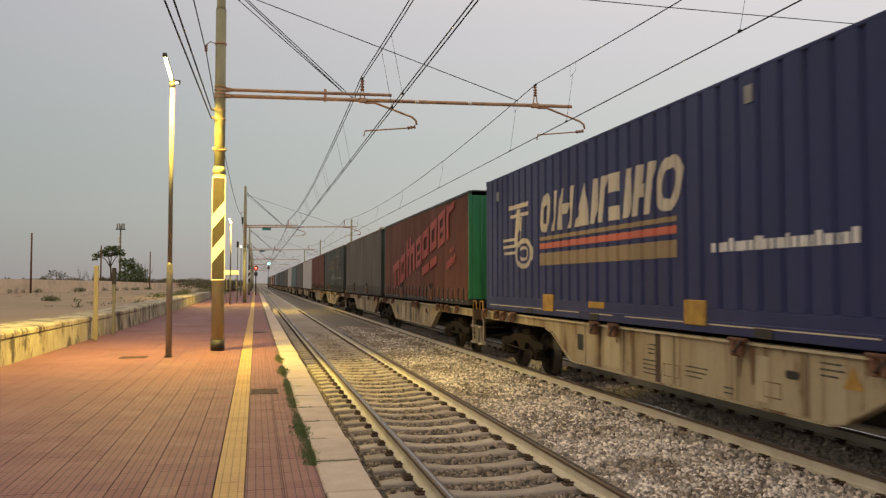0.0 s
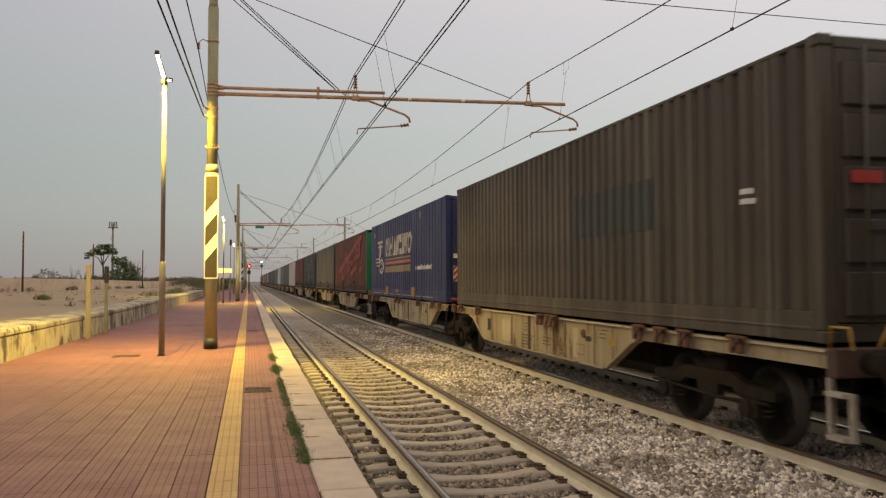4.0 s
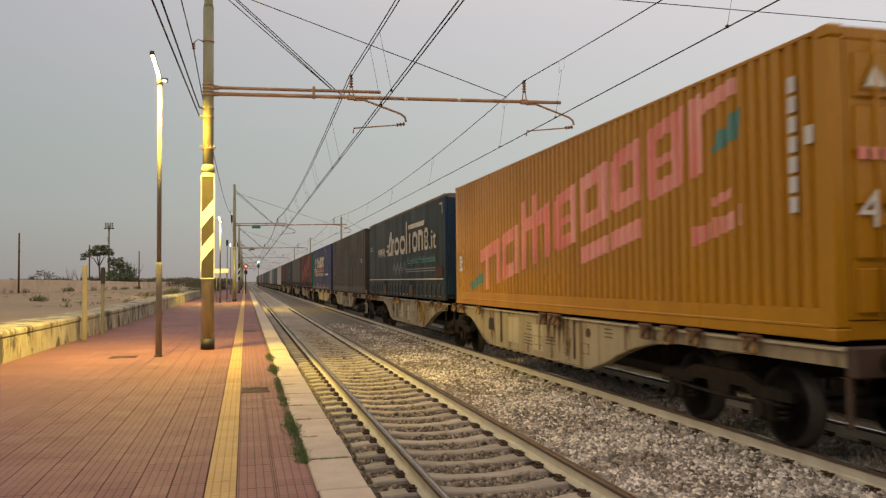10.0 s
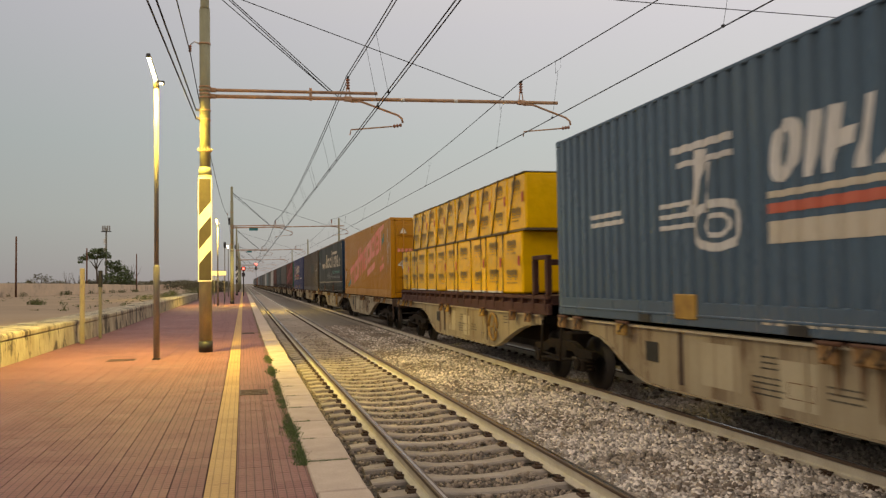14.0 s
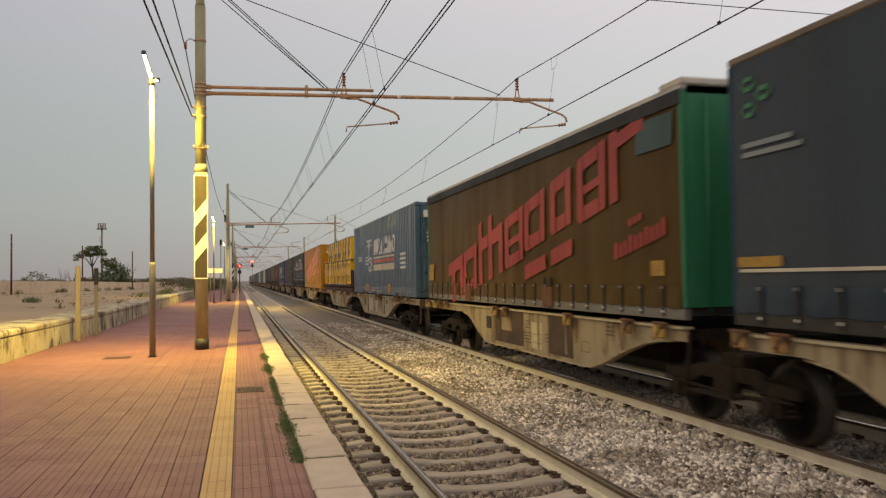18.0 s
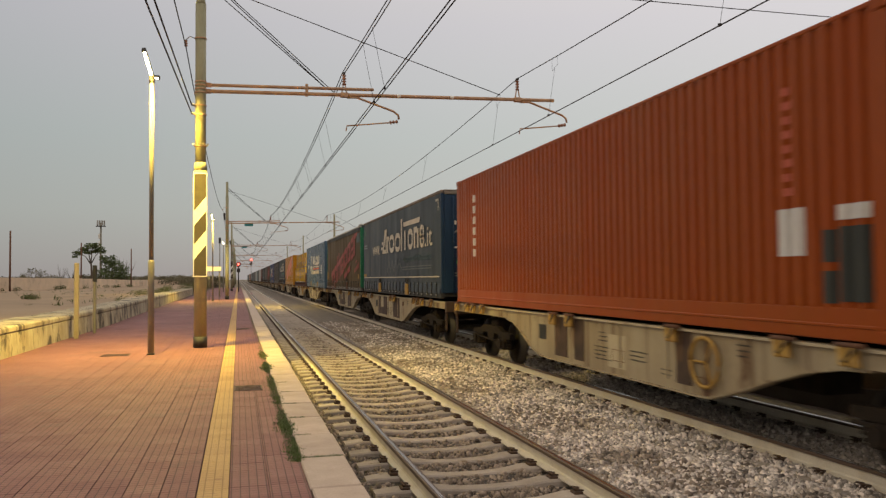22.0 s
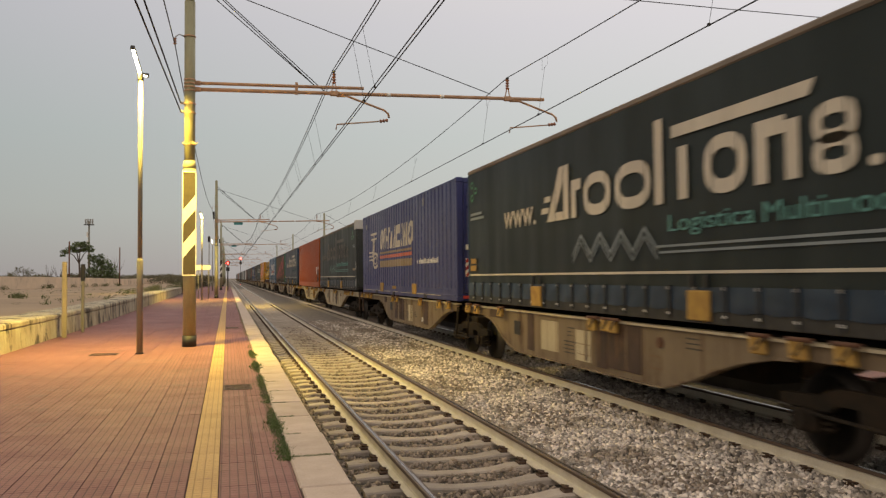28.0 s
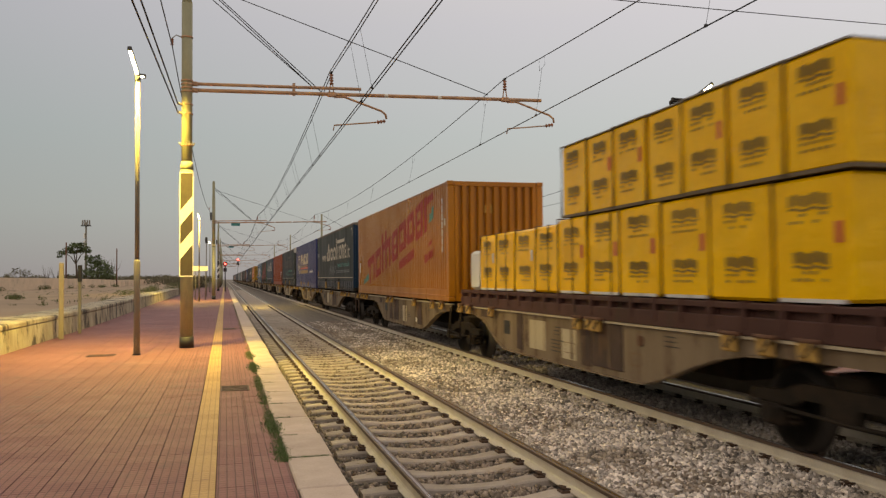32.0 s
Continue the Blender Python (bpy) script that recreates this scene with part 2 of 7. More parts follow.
M = dict(
    earth=material("dry_earth", (0.22, 0.17, 0.11), 0.95, other=(0.13, 0.11, 0.06), scale=0.08, fine=3, bump=0.4, depth=0.05),
    # much darker than the stones: the shade of their gaps is coloured in
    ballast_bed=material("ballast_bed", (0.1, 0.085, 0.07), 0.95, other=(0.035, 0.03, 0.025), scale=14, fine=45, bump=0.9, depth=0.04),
    ballast_far=material("far_ballast", (0.25, 0.21, 0.17), 0.95, other=(0.14, 0.115, 0.09), scale=6, fine=30, bump=0.9, depth=0.04, stain=(0.15, 0.12, 0.09), stain_at=0.56, stain_scale=0.6),
    stone=material("ballast_stone", (0.66, 0.585, 0.525), 0.9, other=(0.48, 0.415, 0.365), scale=9, fine=80, bump=0.3, island=0.7,
                   stain=(0.29, 0.24, 0.195), stain_at=0.5, stain_scale=0.9),
    brown_stone=material("brown_stone", (0.28, 0.225, 0.18), 0.9, other=(0.17, 0.13, 0.1), scale=9, fine=80, bump=0.3, island=0.5),
    # concrete with the shade behind and under the train put into its colour
    shade_dark=material("shade_dark_concrete", (0.035, 0.03, 0.025), 0.95, other=(0.02, 0.018, 0.015), scale=1.5, fine=20, bump=0.4),
    # darker copy of the ballast stone; under the train it paints in the shade
    darkened_stone=material("darkened_stone", (0.42, 0.375, 0.33), 0.85, other=(0.28, 0.24, 0.2), scale=9, fine=80, bump=0.3, island=0.45),
    sleeper=material("sleeper_concrete", (0.39, 0.335, 0.285), 0.9, other=(0.3, 0.25, 0.2), scale=5, fine=70, bump=0.3, pieces=0.15,
                     stain=(0.2, 0.14, 0.09), stain_at=0.6, stain_scale=4),
    rail_side=material("rail_side", (0.6, 0.55, 0.46), 0.4, other=(0.49, 0.43, 0.34), scale=3, fine=60, bump=0.2, stain=(0.2, 0.12, 0.07), stain_at=0.66, stain_scale=3),
    rail_head=material("rail_head", (0.13, 0.085, 0.06), 0.5, 0.3, other=(0.09, 0.06, 0.045), scale=3, fine=60, bump=0.1, streak=(1, 0.1, 1)),
    rail_top=material("rail_top", (0.56, 0.53, 0.5), 0.24, 1.0, scale=2, fine=20, bump=0.03, streak=(1, 0.05, 1)),
    clip=material("rusty_clip", (0.1, 0.06, 0.04), 0.8, 0.3, bump=0.3),
    mortar=material("tile_bed", (0.11, 0.06, 0.052), 0.95, bump=0.3),
    kerb=material("kerb_stone", (0.5, 0.4, 0.32), 0.85, other=(0.41, 0.32, 0.25), scale=3, fine=60, bump=0.2, pieces=0.08,
                  stain=(0.3, 0.24, 0.17), stain_at=0.66, stain_scale=2),
    concrete=material("old_concrete", (0.47, 0.415, 0.285), 0.92, other=(0.27, 0.22, 0.15), scale=2.2, fine=25, bump=0.7, depth=0.02,
                      streak=(1, 1, 0.45), stain=(0.075, 0.062, 0.045), stain_at=0.51, stain_scale=2.0),
    far_wall=material("far_wall_plaster", (0.68, 0.52, 0.36), 0.92, other=(0.48, 0.38, 0.28), scale=0.5, fine=8, bump=0.2,
                      stain=(0.3, 0.24, 0.18), stain_at=0.58, stain_scale=0.5),
    yard=material("yard_asphalt", (0.31, 0.22, 0.13), 0.95, other=(0.235, 0.165, 0.1), scale=0.15, fine=20, bump=0.3,
                  stain=(0.38, 0.3, 0.19), stain_at=0.58, stain_scale=0.14),
    grass=material("grass", (0.07, 0.1, 0.025), 0.8, other=(0.14, 0.13, 0.05), scale=3, fine=30, bump=0, island=0.35),
    weed=material("weed", (0.07, 0.11, 0.026), 0.8, other=(0.1, 0.14, 0.04), scale=3, fine=30, bump=0, island=0.3),
    leaf=material("leaf", (0.1, 0.125, 0.045), 0.75, other=(0.06, 0.09, 0.03), scale=1, fine=10, bump=0, island=0.4),
    dry_leaf=material("dry_scrub", (0.15, 0.125, 0.075), 0.85, other=(0.08, 0.08, 0.04), scale=1, fine=10, bump=0, island=0.4),
    bark=material("bark", (0.09, 0.065, 0.045), 0.9, bump=0.6),
    bracket=material("rusty_bracket", (0.3, 0.17, 0.05), 0.8, other=(0.11, 0.05, 0.025), scale=7, fine=40, bump=0.3, pieces=0.3),
    mast=material("mast_paint", (0.33, 0.32, 0.2), 0.6, 0.2, other=(0.23, 0.215, 0.13), scale=2, fine=40, bump=0.15, streak=(1, 1, 0.3),
                  stain=(0.2, 0.13, 0.07), stain_at=0.68, stain_scale=2.5),
    arm=material("arm_tube", (0.52, 0.33, 0.2), 0.65, 0.3, other=(0.3, 0.17, 0.1), scale=4, fine=50, bump=0.15),
    insulator=material("insulator", (0.28, 0.12, 0.07), 0.3, scale=5, bump=0),
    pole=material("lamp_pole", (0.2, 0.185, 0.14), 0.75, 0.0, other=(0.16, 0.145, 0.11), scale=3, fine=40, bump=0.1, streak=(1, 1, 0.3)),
    dark_metal=material("dark_metal", (0.05, 0.047, 0.043), 0.6, 0.4, scale=5, bump=0.1),
    wire=material("wire", (0.025, 0.025, 0.028), 0.85, 0.0, scale=3, bump=0),
    black=material("black_paint", (0.02, 0.019, 0.018), 0.6, scale=5, bump=0.1),
    board_dark=material("board_dark", (0.06, 0.045, 0.025), 0.5, scale=5, bump=0.05),
    board_white=material("board_white", (0.78, 0.75, 0.66), 0.5, other=(0.68, 0.63, 0.52), scale=4, bump=0.05),
    wood=material("weathered_post", (0.3, 0.25, 0.17), 0.85, other=(0.22, 0.18, 0.12), scale=4, fine=50, bump=0.3, streak=(1, 1, 0.2)),
    grille=material("grille_iron", (0.1, 0.065, 0.05), 0.7, 0.4, scale=8, bump=0.3),
    tube_light=glowing("lit_tube", (1.0, 0.8, 0.42), 22.0),
    red_light=glowing("red_signal", (1.0, 0.03, 0.02), 25.0),
    green_light=glowing("green_signal", (0.05, 1.0, 0.45), 25.0),
    chassis=material("chassis_cream", (0.39, 0.33, 0.225), 0.65, 0.0, other=(0.27, 0.205, 0.125), scale=1.2, fine=50, bump=0.12,
                     streak=(1, 1, 0.25), stain=(0.12, 0.065, 0.035), stain_at=0.555, stain_scale=2.4, pieces=0.12, spec=0.25, runs=(0.1, 0.05, 0.025)),
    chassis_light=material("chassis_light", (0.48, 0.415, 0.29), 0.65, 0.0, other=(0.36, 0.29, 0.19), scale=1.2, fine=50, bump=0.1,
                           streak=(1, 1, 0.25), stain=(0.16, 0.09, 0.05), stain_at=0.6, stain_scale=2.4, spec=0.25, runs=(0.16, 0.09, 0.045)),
    chassis_tan=material("chassis_tan", (0.25, 0.19, 0.125), 0.7, 0.0, other=(0.16, 0.115, 0.07), scale=1.2, fine=50, bump=0.12,
                         streak=(1, 1, 0.25), stain=(0.09, 0.05, 0.03), stain_at=0.56, stain_scale=2.4, pieces=0.12, spec=0.2, runs=(0.1, 0.05, 0.025)),
    chassis_brown=material("chassis_brown", (0.09, 0.05, 0.032), 0.75, 0.1, other=(0.05, 0.032, 0.025), scale=2, fine=40, bump=0.2),
    bogie=material("bogie_iron", (0.012, 0.01, 0.008), 0.9, 0.0, other=(0.035, 0.024, 0.016), scale=5, fine=40, bump=0.4, spec=0.15),
    wheel=material("wheel_steel", (0.035, 0.028, 0.024), 0.65, 0.2, scale=4, fine=40, bump=0.1),
    yellow_steel=material("yellow_steel", (0.44, 0.26, 0.04), 0.65, other=(0.28, 0.15, 0.035), scale=6, bump=0.1, stain=RUST, stain_at=0.6, stain_scale=5),
    rust_run=material("rust_run", (0.2, 0.11, 0.05), 0.85, other=(0.13, 0.07, 0.035), scale=6, bump=0.1),
    rust=material("rusty_steel", (0.15, 0.065, 0.03), 0.85, other=(0.08, 0.035, 0.02), scale=6, bump=0.3),
    white_paint=material("white_paint", (0.72, 0.7, 0.64), 0.55, other=(0.6, 0.57, 0.5), scale=3, bump=0.03),
    grey_steel=material("grey_steel", (0.33, 0.32, 0.3), 0.5, 0.4, scale=4, bump=0.1),
    pale_steel=material("pale_steel", (0.42, 0.39, 0.34), 0.6, 0.1, other=(0.28, 0.23, 0.18), scale=6, fine=40, bump=0.1, stain=RUST, stain_at=0.64, stain_scale=6),
    dull_steel=material("dull_steel", (0.2, 0.19, 0.175), 0.6, 0.1, other=(0.13, 0.12, 0.11), scale=2, fine=40, bump=0.1, streak=(1, 0.2, 1)),
    glass_dark=material("dark_glass", (0.03, 0.03, 0.03), 0.2, bump=0),
    red_paint=material("red_paint", (0.5, 0.05, 0.04), 0.5, scale=4, bump=0.03),
)


def ribbed_tile(name, base, other, stain, pieces, stain_at=0.57, stain_scale=0.8, groove=0.42):
    """Clay tile whose face is cast in small squares with sunk grooves."""
    m = material(name, base, 0.7, other=other, scale=0.9, fine=35, bump=0.2, pieces=pieces, stain=stain, stain_at=stain_at, stain_scale=stain_scale)
    n, l = m.node_tree.nodes, m.node_tree.links
    b = n["Principled BSDF"]
    co = n.new("ShaderNodeTexCoord")
    br = n.new("ShaderNodeTexBrick")
    br.offset, br.squash = 0.0, 1.0
    for key, v in (("Scale", 1.0), ("Mortar Size", 0.0048), ("Mortar Smooth", 0.3), ("Brick Width", 0.06125), ("Row Height", 0.0625)):
        br.inputs[key].default_value = v
    br.inputs["Color1"].default_value = br.inputs["Color2"].default_value = (1, 1, 1, 1)
    br.inputs["Mortar"].default_value = (groove, groove * 0.95, groove * 0.9, 1)
    l.new(co.outputs["Object"], br.inputs["Vector"])
    mul = n.new("ShaderNodeMix")
    mul.data_type, mul.blend_type = "RGBA", "MULTIPLY"
    mul.inputs[0].default_value = 1.0
    l.new(b.inputs["Base Color"].links[0].from_socket, mul.inputs[6])
    l.new(br.outputs["Color"], mul.inputs[7])
    l.new(mul.outputs[2], b.inputs["Base Color"])
    bp = n.new("ShaderNodeBump")
    bp.inputs["Strength"].default_value, bp.inputs["Distance"].default_value = 1.0, 0.006
    l.new(br.outputs["Color"], bp.inputs["Height"])
    l.new(b.inputs["Normal"].links[0].from_socket, bp.inputs["Normal"])
    l.new(bp.outputs[0], b.inputs["Normal"])
    return m


M["paving"] = ribbed_tile("paving_tile", (0.24, 0.093, 0.084), (0.2, 0.079, 0.073), (0.175, 0.074, 0.068), 0.03)
M["yellow_line"] = ribbed_tile("yellow_line", (0.52, 0.32, 0.11), (0.43, 0.26, 0.1), (0.3, 0.16, 0.09), 0.03, 0.61, 3.0, 0.62)

# ---------------------------------------------------------------- building tools
def thing(name, m=Matrix(), label="", category="", group="", kind=""):
    ob = new(name)
    ob.empty_display_size = 0.2
    ob.matrix_world = m
    return tagged(ob, label, category, group, kind)


def part(name, bm, mat, parent=None, label="", smooth=False):
    me = bpy.data.meshes.new(name)
    if isinstance(bm, tuple):
        me.from_pydata(*bm)
    else:
        bm.normal_update()
        bm.to_mesh(me)
        bm.free()
    for x in (mat if isinstance(mat, list) else [mat]):
        me.materials.append(x)
    if smooth:
        me.shade_smooth()
    ob = new(name, me)
    ob.parent = parent
    return tagged(ob, label)


def again(name, me, parent, m=Matrix()):
    """One more object on a mesh that is there already."""
    ob = new(name, me)
    ob.parent = parent
    ob.matrix_basis = m
    return ob


def box(bm, x0, x1, y0, y1, z0, z1, m=None, mat=0, bevel=0.0):
    r = bmesh.ops.create_cube(bm, size=1)["verts"]
    for v in r:
        v.co = Vector(((x0 + x1) / 2 + v.co.x * (x1 - x0), (y0 + y1) / 2 + v.co.y * (y1 - y0), (z0 + z1) / 2 + v.co.z * (z1 - z0)))
    fs = {f for v in r for f in v.link_faces}
    if bevel:
        es = list({e for f in fs for e in f.edges})
        k = bmesh.ops.bevel(bm, geom=es, offset=bevel, segments=1, affect="EDGES")
        fs = set(k["faces"]) | {f for f in fs if f.is_valid}
        r = list({v for f in fs for v in f.verts})
    for f in fs:
        f.material_index = mat
    if m is not None:
        for v in r:
            v.co = m @ v.co
    return r


def cube(*a, **k):
    bm = bmesh.new()
    box(bm, *a, **k)
    return bm


def tube(bm, pts, r, sides=8, mat=0, close=True):
    """A round bar along points; r: one radius or one for each point."""
    pts = [Vector(q) for q in pts]
    rs = r if isinstance(r, (list, tuple)) else [r] * len(pts)
    rings = []
    for i, q in enumerate(pts):
        d = (pts[min(i + 1, len(pts) - 1)] - pts[max(i - 1, 0)]).normalized()
        u = d.orthogonal().normalized() if abs(d.z) > 0.99 else d.cross(Vector((0, 0, 1))).normalized()
        w = d.cross(u)
        rings.append([bm.verts.new(q + rs[i] * (math.cos(a) * u + math.sin(a) * w)) for a in (k * math.tau / sides for k in range(sides))])
    fs = []
    for a, b in zip(rings, rings[1:]):
        for k in range(sides):
            fs.append(bm.faces.new((a[k], a[(k + 1) % sides], b[(k + 1) % sides], b[k])))
    if close:
        fs += [bm.faces.new(rings[0][::-1]), bm.faces.new(rings[-1])]
    for f in fs:
        f.material_index, f.smooth = mat, len(f.verts) == 4
    return rings


def rod(pts, r, sides=8):
    bm = bmesh.new()
    tube(bm, pts, r, sides)
    return bm


def prism(bm, outline, x0, x1, mat=0):
    """An outline in (y, z) drawn out across from x0 to x1."""
    a = [bm.verts.new((x0, y, z)) for y, z in outline]
    b = [bm.verts.new((x1, y, z)) for y, z in outline]
    k = len(outline)
    fs = [bm.faces.new(a), bm.faces.new(b[::-1])]
    fs += [bm.faces.new((a[i], b[i], b[(i + 1) % k], a[(i + 1) % k])) for i in range(k)]
    for f in fs:
        f.material_index = mat
    bmesh.ops.recalc_face_normals(bm, faces=fs)
    return fs


def along(bm, outline, y0, y1, mats=None):
    """An outline in (x, z) drawn out along the track."""
    a = [bm.verts.new((x, y0, z)) for x, z in outline]
    b = [bm.verts.new((x, y1, z)) for x, z in outline]
    k = len(outline)
    fs = [bm.faces.new((a[i], b[i], b[(i + 1) % k], a[(i + 1) % k])) for i in range(k)]
    if mats:
        for f, mi in zip(fs, mats):
            f.material_index = mi
    fs += [bm.faces.new(a), bm.faces.new(b[::-1])]
    bmesh.ops.recalc_face_normals(bm, faces=fs)
    return fs


def tufts(spots, mat_name, blades, length, name, label, spread=0.06, category="plant"):
    """Upright blades round each spot, one mesh."""
    rng = random.Random(len(spots) * 7 + blades)
    vs, fs = [], []
    for x, y, z, size in spots:
        for _ in range(blades):
            a, lean = rng.uniform(0, math.tau), rng.uniform(0.1, 1.1)
            h, w = size * length * rng.uniform(0.4, 1.0), size * length * rng.uniform(0.05, 0.11)
            bx, by = x + rng.gauss(0, spread) * size, y + rng.gauss(0, spread) * size
            dx, dy = math.cos(a), math.sin(a)
            k = len(vs)
            vs += [(bx - dy * w, by + dx * w, z), (bx + dy * w, by - dx * w, z),
                   (bx + dx * h * lean * 0.5 + dy * w, by + dy * h * lean * 0.5 - dx * w, z + h * 0.6),
                   (bx + dx * h * lean, by + dy * h * lean, z + h)]
            fs += [(k, k + 1, k + 2), (k, k + 2, k + 3)]
    ob = part(name, (vs, [], fs), M[mat_name])
    return tagged(ob, label, category, kind="stuff")

# ---------------------------------------------------------------- ground, platform, tracks
AX1, AX2 = 2.41, 6.55            # track axes
PLAT, EDGE = 0.35, 0.86                     # platform height and edge
SPAN = 43.6                                 # between masts
MAST_Y = [18.47 + SPAN * k for k in range(7)]

ground = part("ground", ([(-4000, -4000, -0.8), (4000, -4000, -0.8), (4000, 4000, -0.8), (-4000, 4000, -0.8)], [], [(0, 1, 2, 3)]), M["earth"])
tagged(ground, "dry brown earth reaching to the horizon", "ground", kind="structure")


def sheet(name, x0, x1, y0, y1, z, step, rough, mat, wave=1.3):
    nx, ny = max(2, int((x1 - x0) / step)), max(2, int((y1 - y0) / step))
    vs = []
    for j in range(ny + 1):
        for i in range(nx + 1):
            x, y = x0 + (x1 - x0) * i / nx, y0 + (y1 - y0) * j / ny
            vs.append((x, y, z + rough * (noise.noise(Vector((x * wave, y * wave, 3))) + 0.5 * noise.noise(Vector((x * 5, y * 5, 7))))))
    fs = [(j * (nx + 1) + i, j * (nx + 1) + i + 1, (j + 1) * (nx + 1) + i + 1, (j + 1) * (nx + 1) + i) for j in range(ny) for i in range(nx)]
    return part(name, (vs, [], fs), mat, smooth=True)


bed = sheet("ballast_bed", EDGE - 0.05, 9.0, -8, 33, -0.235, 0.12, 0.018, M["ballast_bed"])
tagged(bed, "ballast bed under both tracks, dark to paint the shade between the stones", "ballast", kind="structure")
bed2 = sheet("ballast_bed", EDGE - 0.05, 9.0, 33, 1200, -0.228, 4, 0.0, M["ballast_far"])
tagged(bed2, "grey crushed-stone ballast running into the distance", "ballast", kind="structure")
bed3 = sheet("ballast_bed", 12.4, 20.0, -8, 700, -0.26, 4, 0.0, M["ballast_far"])
tagged(bed3, "ballast of the farther tracks", "ballast", kind="structure")

RAIL = [(-0.075, -0.172), (-0.075, -0.16), (-0.02, -0.145), (-0.009, -0.13), (-0.009, -0.05), (-0.036, -0.036), (-0.036, -0.006), (-0.03, 0.0), (-0.012, 0.0),
        (0.014, 0.0), (0.03, 0.0), (0.036, -0.006), (0.036, -0.036), (0.009, -0.05), (0.009, -0.13), (0.02, -0.145), (0.075, -0.16), (0.075, -0.172)]
RAIL_MATS = [0] * 5 + [2, 2, 2, 1, 2, 2, 2] + [0] * 6


def sleeper_mesh():
    """Prestressed sleeper: high rail seats, lower and narrower waist, chamfered edges."""
    bm = bmesh.new()
    xs = [(-1.15, 0.10, -0.19), (-0.95, 0.125, -0.175), (-0.55, 0.125, -0.175), (-0.3, 0.1, -0.205), (0, 0.095, -0.212),
          (0.3, 0.1, -0.205), (0.55, 0.125, -0.175), (0.95, 0.125, -0.175), (1.15, 0.10, -0.19)]
    rings = []
    for x, h, z in xs:
        rings.append([bm.verts.new(c) for c in ((x, -h - 0.03, -0.34), (x, -h, z - 0.015), (x, -h + 0.02, z), (x, h - 0.02, z), (x, h, z - 0.015), (x, h + 0.03, -0.34))])
    for a, b in zip(rings, rings[1:]):
        for k in range(5):
            bm.faces.new((a[k], b[k], b[k + 1], a[k + 1]))
    bm.faces.new(rings[0])
    bm.faces.new(rings[-1][::-1])
    bmesh.ops.recalc_face_normals(bm, faces=bm.faces)
    me = bpy.data.meshes.new("sleeper")
    bm.to_mesh(me)
    bm.free()
    me.materials.append(M["sleeper"])
    return me


def clip_mesh():
    bm = bmesh.new()
    for s in (-1, 1):
        box(bm, s * 0.115 - 0.045, s * 0.115 + 0.045, -0.06, 0.06, -0.18, -0.15, bevel=0.008)
        tube(bm, [(s * 0.12, 0, -0.16), (s * 0.12, 0, -0.118)], 0.02, 6)
        tube(bm, [(s * 0.07, -0.05, -0.14), (s * 0.14, -0.055, -0.125), (s * 0.14, 0.055, -0.125), (s * 0.07, 0.05, -0.14)], 0.01, 5)
    me = bpy.data.meshes.new("rail_clip")
    bm.to_mesh(me)
    bm.free()
    me.materials.append(M["clip"])
    return me


SLEEPER, CLIP = sleeper_mesh(), clip_mesh()


def joined(meshes_at):
    """Vertices and faces of many copies of one mesh in one."""
    vs, fs = [], []
    for me, places in meshes_at:
        co = np.array([v.co for v in me.vertices])
        polys = [tuple(q.vertices) for q in me.polygons]
        for pl in places:
            k = len(vs)
            vs += (co + pl).tolist()
            fs += [tuple(i + k for i in q) for q in polys]
    return vs, [], fs


def track(number, ax, near, far, label):
    t = thing("track_%d" % number, pose(ax, 0, 0), label, "railway track", kind="structure")
    for s in (-1, 1):
        bm = bmesh.new()
        along(bm, [(x + s * 0.7535, z) for x, z in RAIL], -10, 900, RAIL_MATS)
        part("rail", bm, [M["rail_side"], M["rail_top"], M["rail_head"]], t, "steel rail with a bright running surface")
    rng = random.Random(number)
    y, k = -7.4, 0
    rest, rest_clips = [], []
    while y < far:
        if 4 < y < near:
            again("sleeper", SLEEPER, t, pose(rng.uniform(-0.015, 0.015), y + rng.uniform(-0.015, 0.015), rng.uniform(-0.006, 0.004), 0, 0, rng.uniform(-0.4, 0.4)))
            for s in (-1, 1):
                again("rail_clip", CLIP, t, pose(s * 0.7535, y, 0))
        else:
            rest.append((0, y, 0))
            if y < 60:
                rest_clips += [(s * 0.7535, y, 0) for s in (-1, 1)]
        y += 0.6
    tagged(part("far_sleepers", joined([(SLEEPER, rest)]), M["sleeper"], t, "concrete sleepers"), kind="stuff")
    if rest_clips:
        tagged(part("far_clips", joined([(CLIP, rest_clips)]), M["clip"], t, "rail fastenings"), kind="stuff")
    return t


track(1, AX1, 50, 150, "empty railway track with steel rails on pale concrete sleepers")
track(2, AX2, 24, 120, "railway track under the passing freight train")


def stones(name, count, x0, x1, y0, y1, mat, seed, keep, label, size=(0.015, 0.033), z=-0.225):
    """Loose broken stones, one mesh: squashed, turned cubes."""
    rng = np.random.default_rng(seed)
    unit = np.array([(-1, -1, -1), (1, -1, -1), (1, 1, -1), (-1, 1, -1), (-1, -1, 1), (1, -1, 1), (1, 1, 1), (-1, 1, 1)], float)
    quads = np.array([(0, 3, 2, 1), (4, 5, 6, 7), (0, 1, 5, 4), (1, 2, 6, 5), (2, 3, 7, 6), (3, 0, 4, 7)])
    y = y0 + (y1 - y0) * rng.random(count) ** 1.5
    x = x0 + (x1 - x0) * rng.random(count)
    ok = keep(x, y)
    x, y = x[ok], y[ok]
    k = len(x)
    v = unit[None] * (1 + rng.uniform(-0.45, 0.35, (k, 8, 3)))
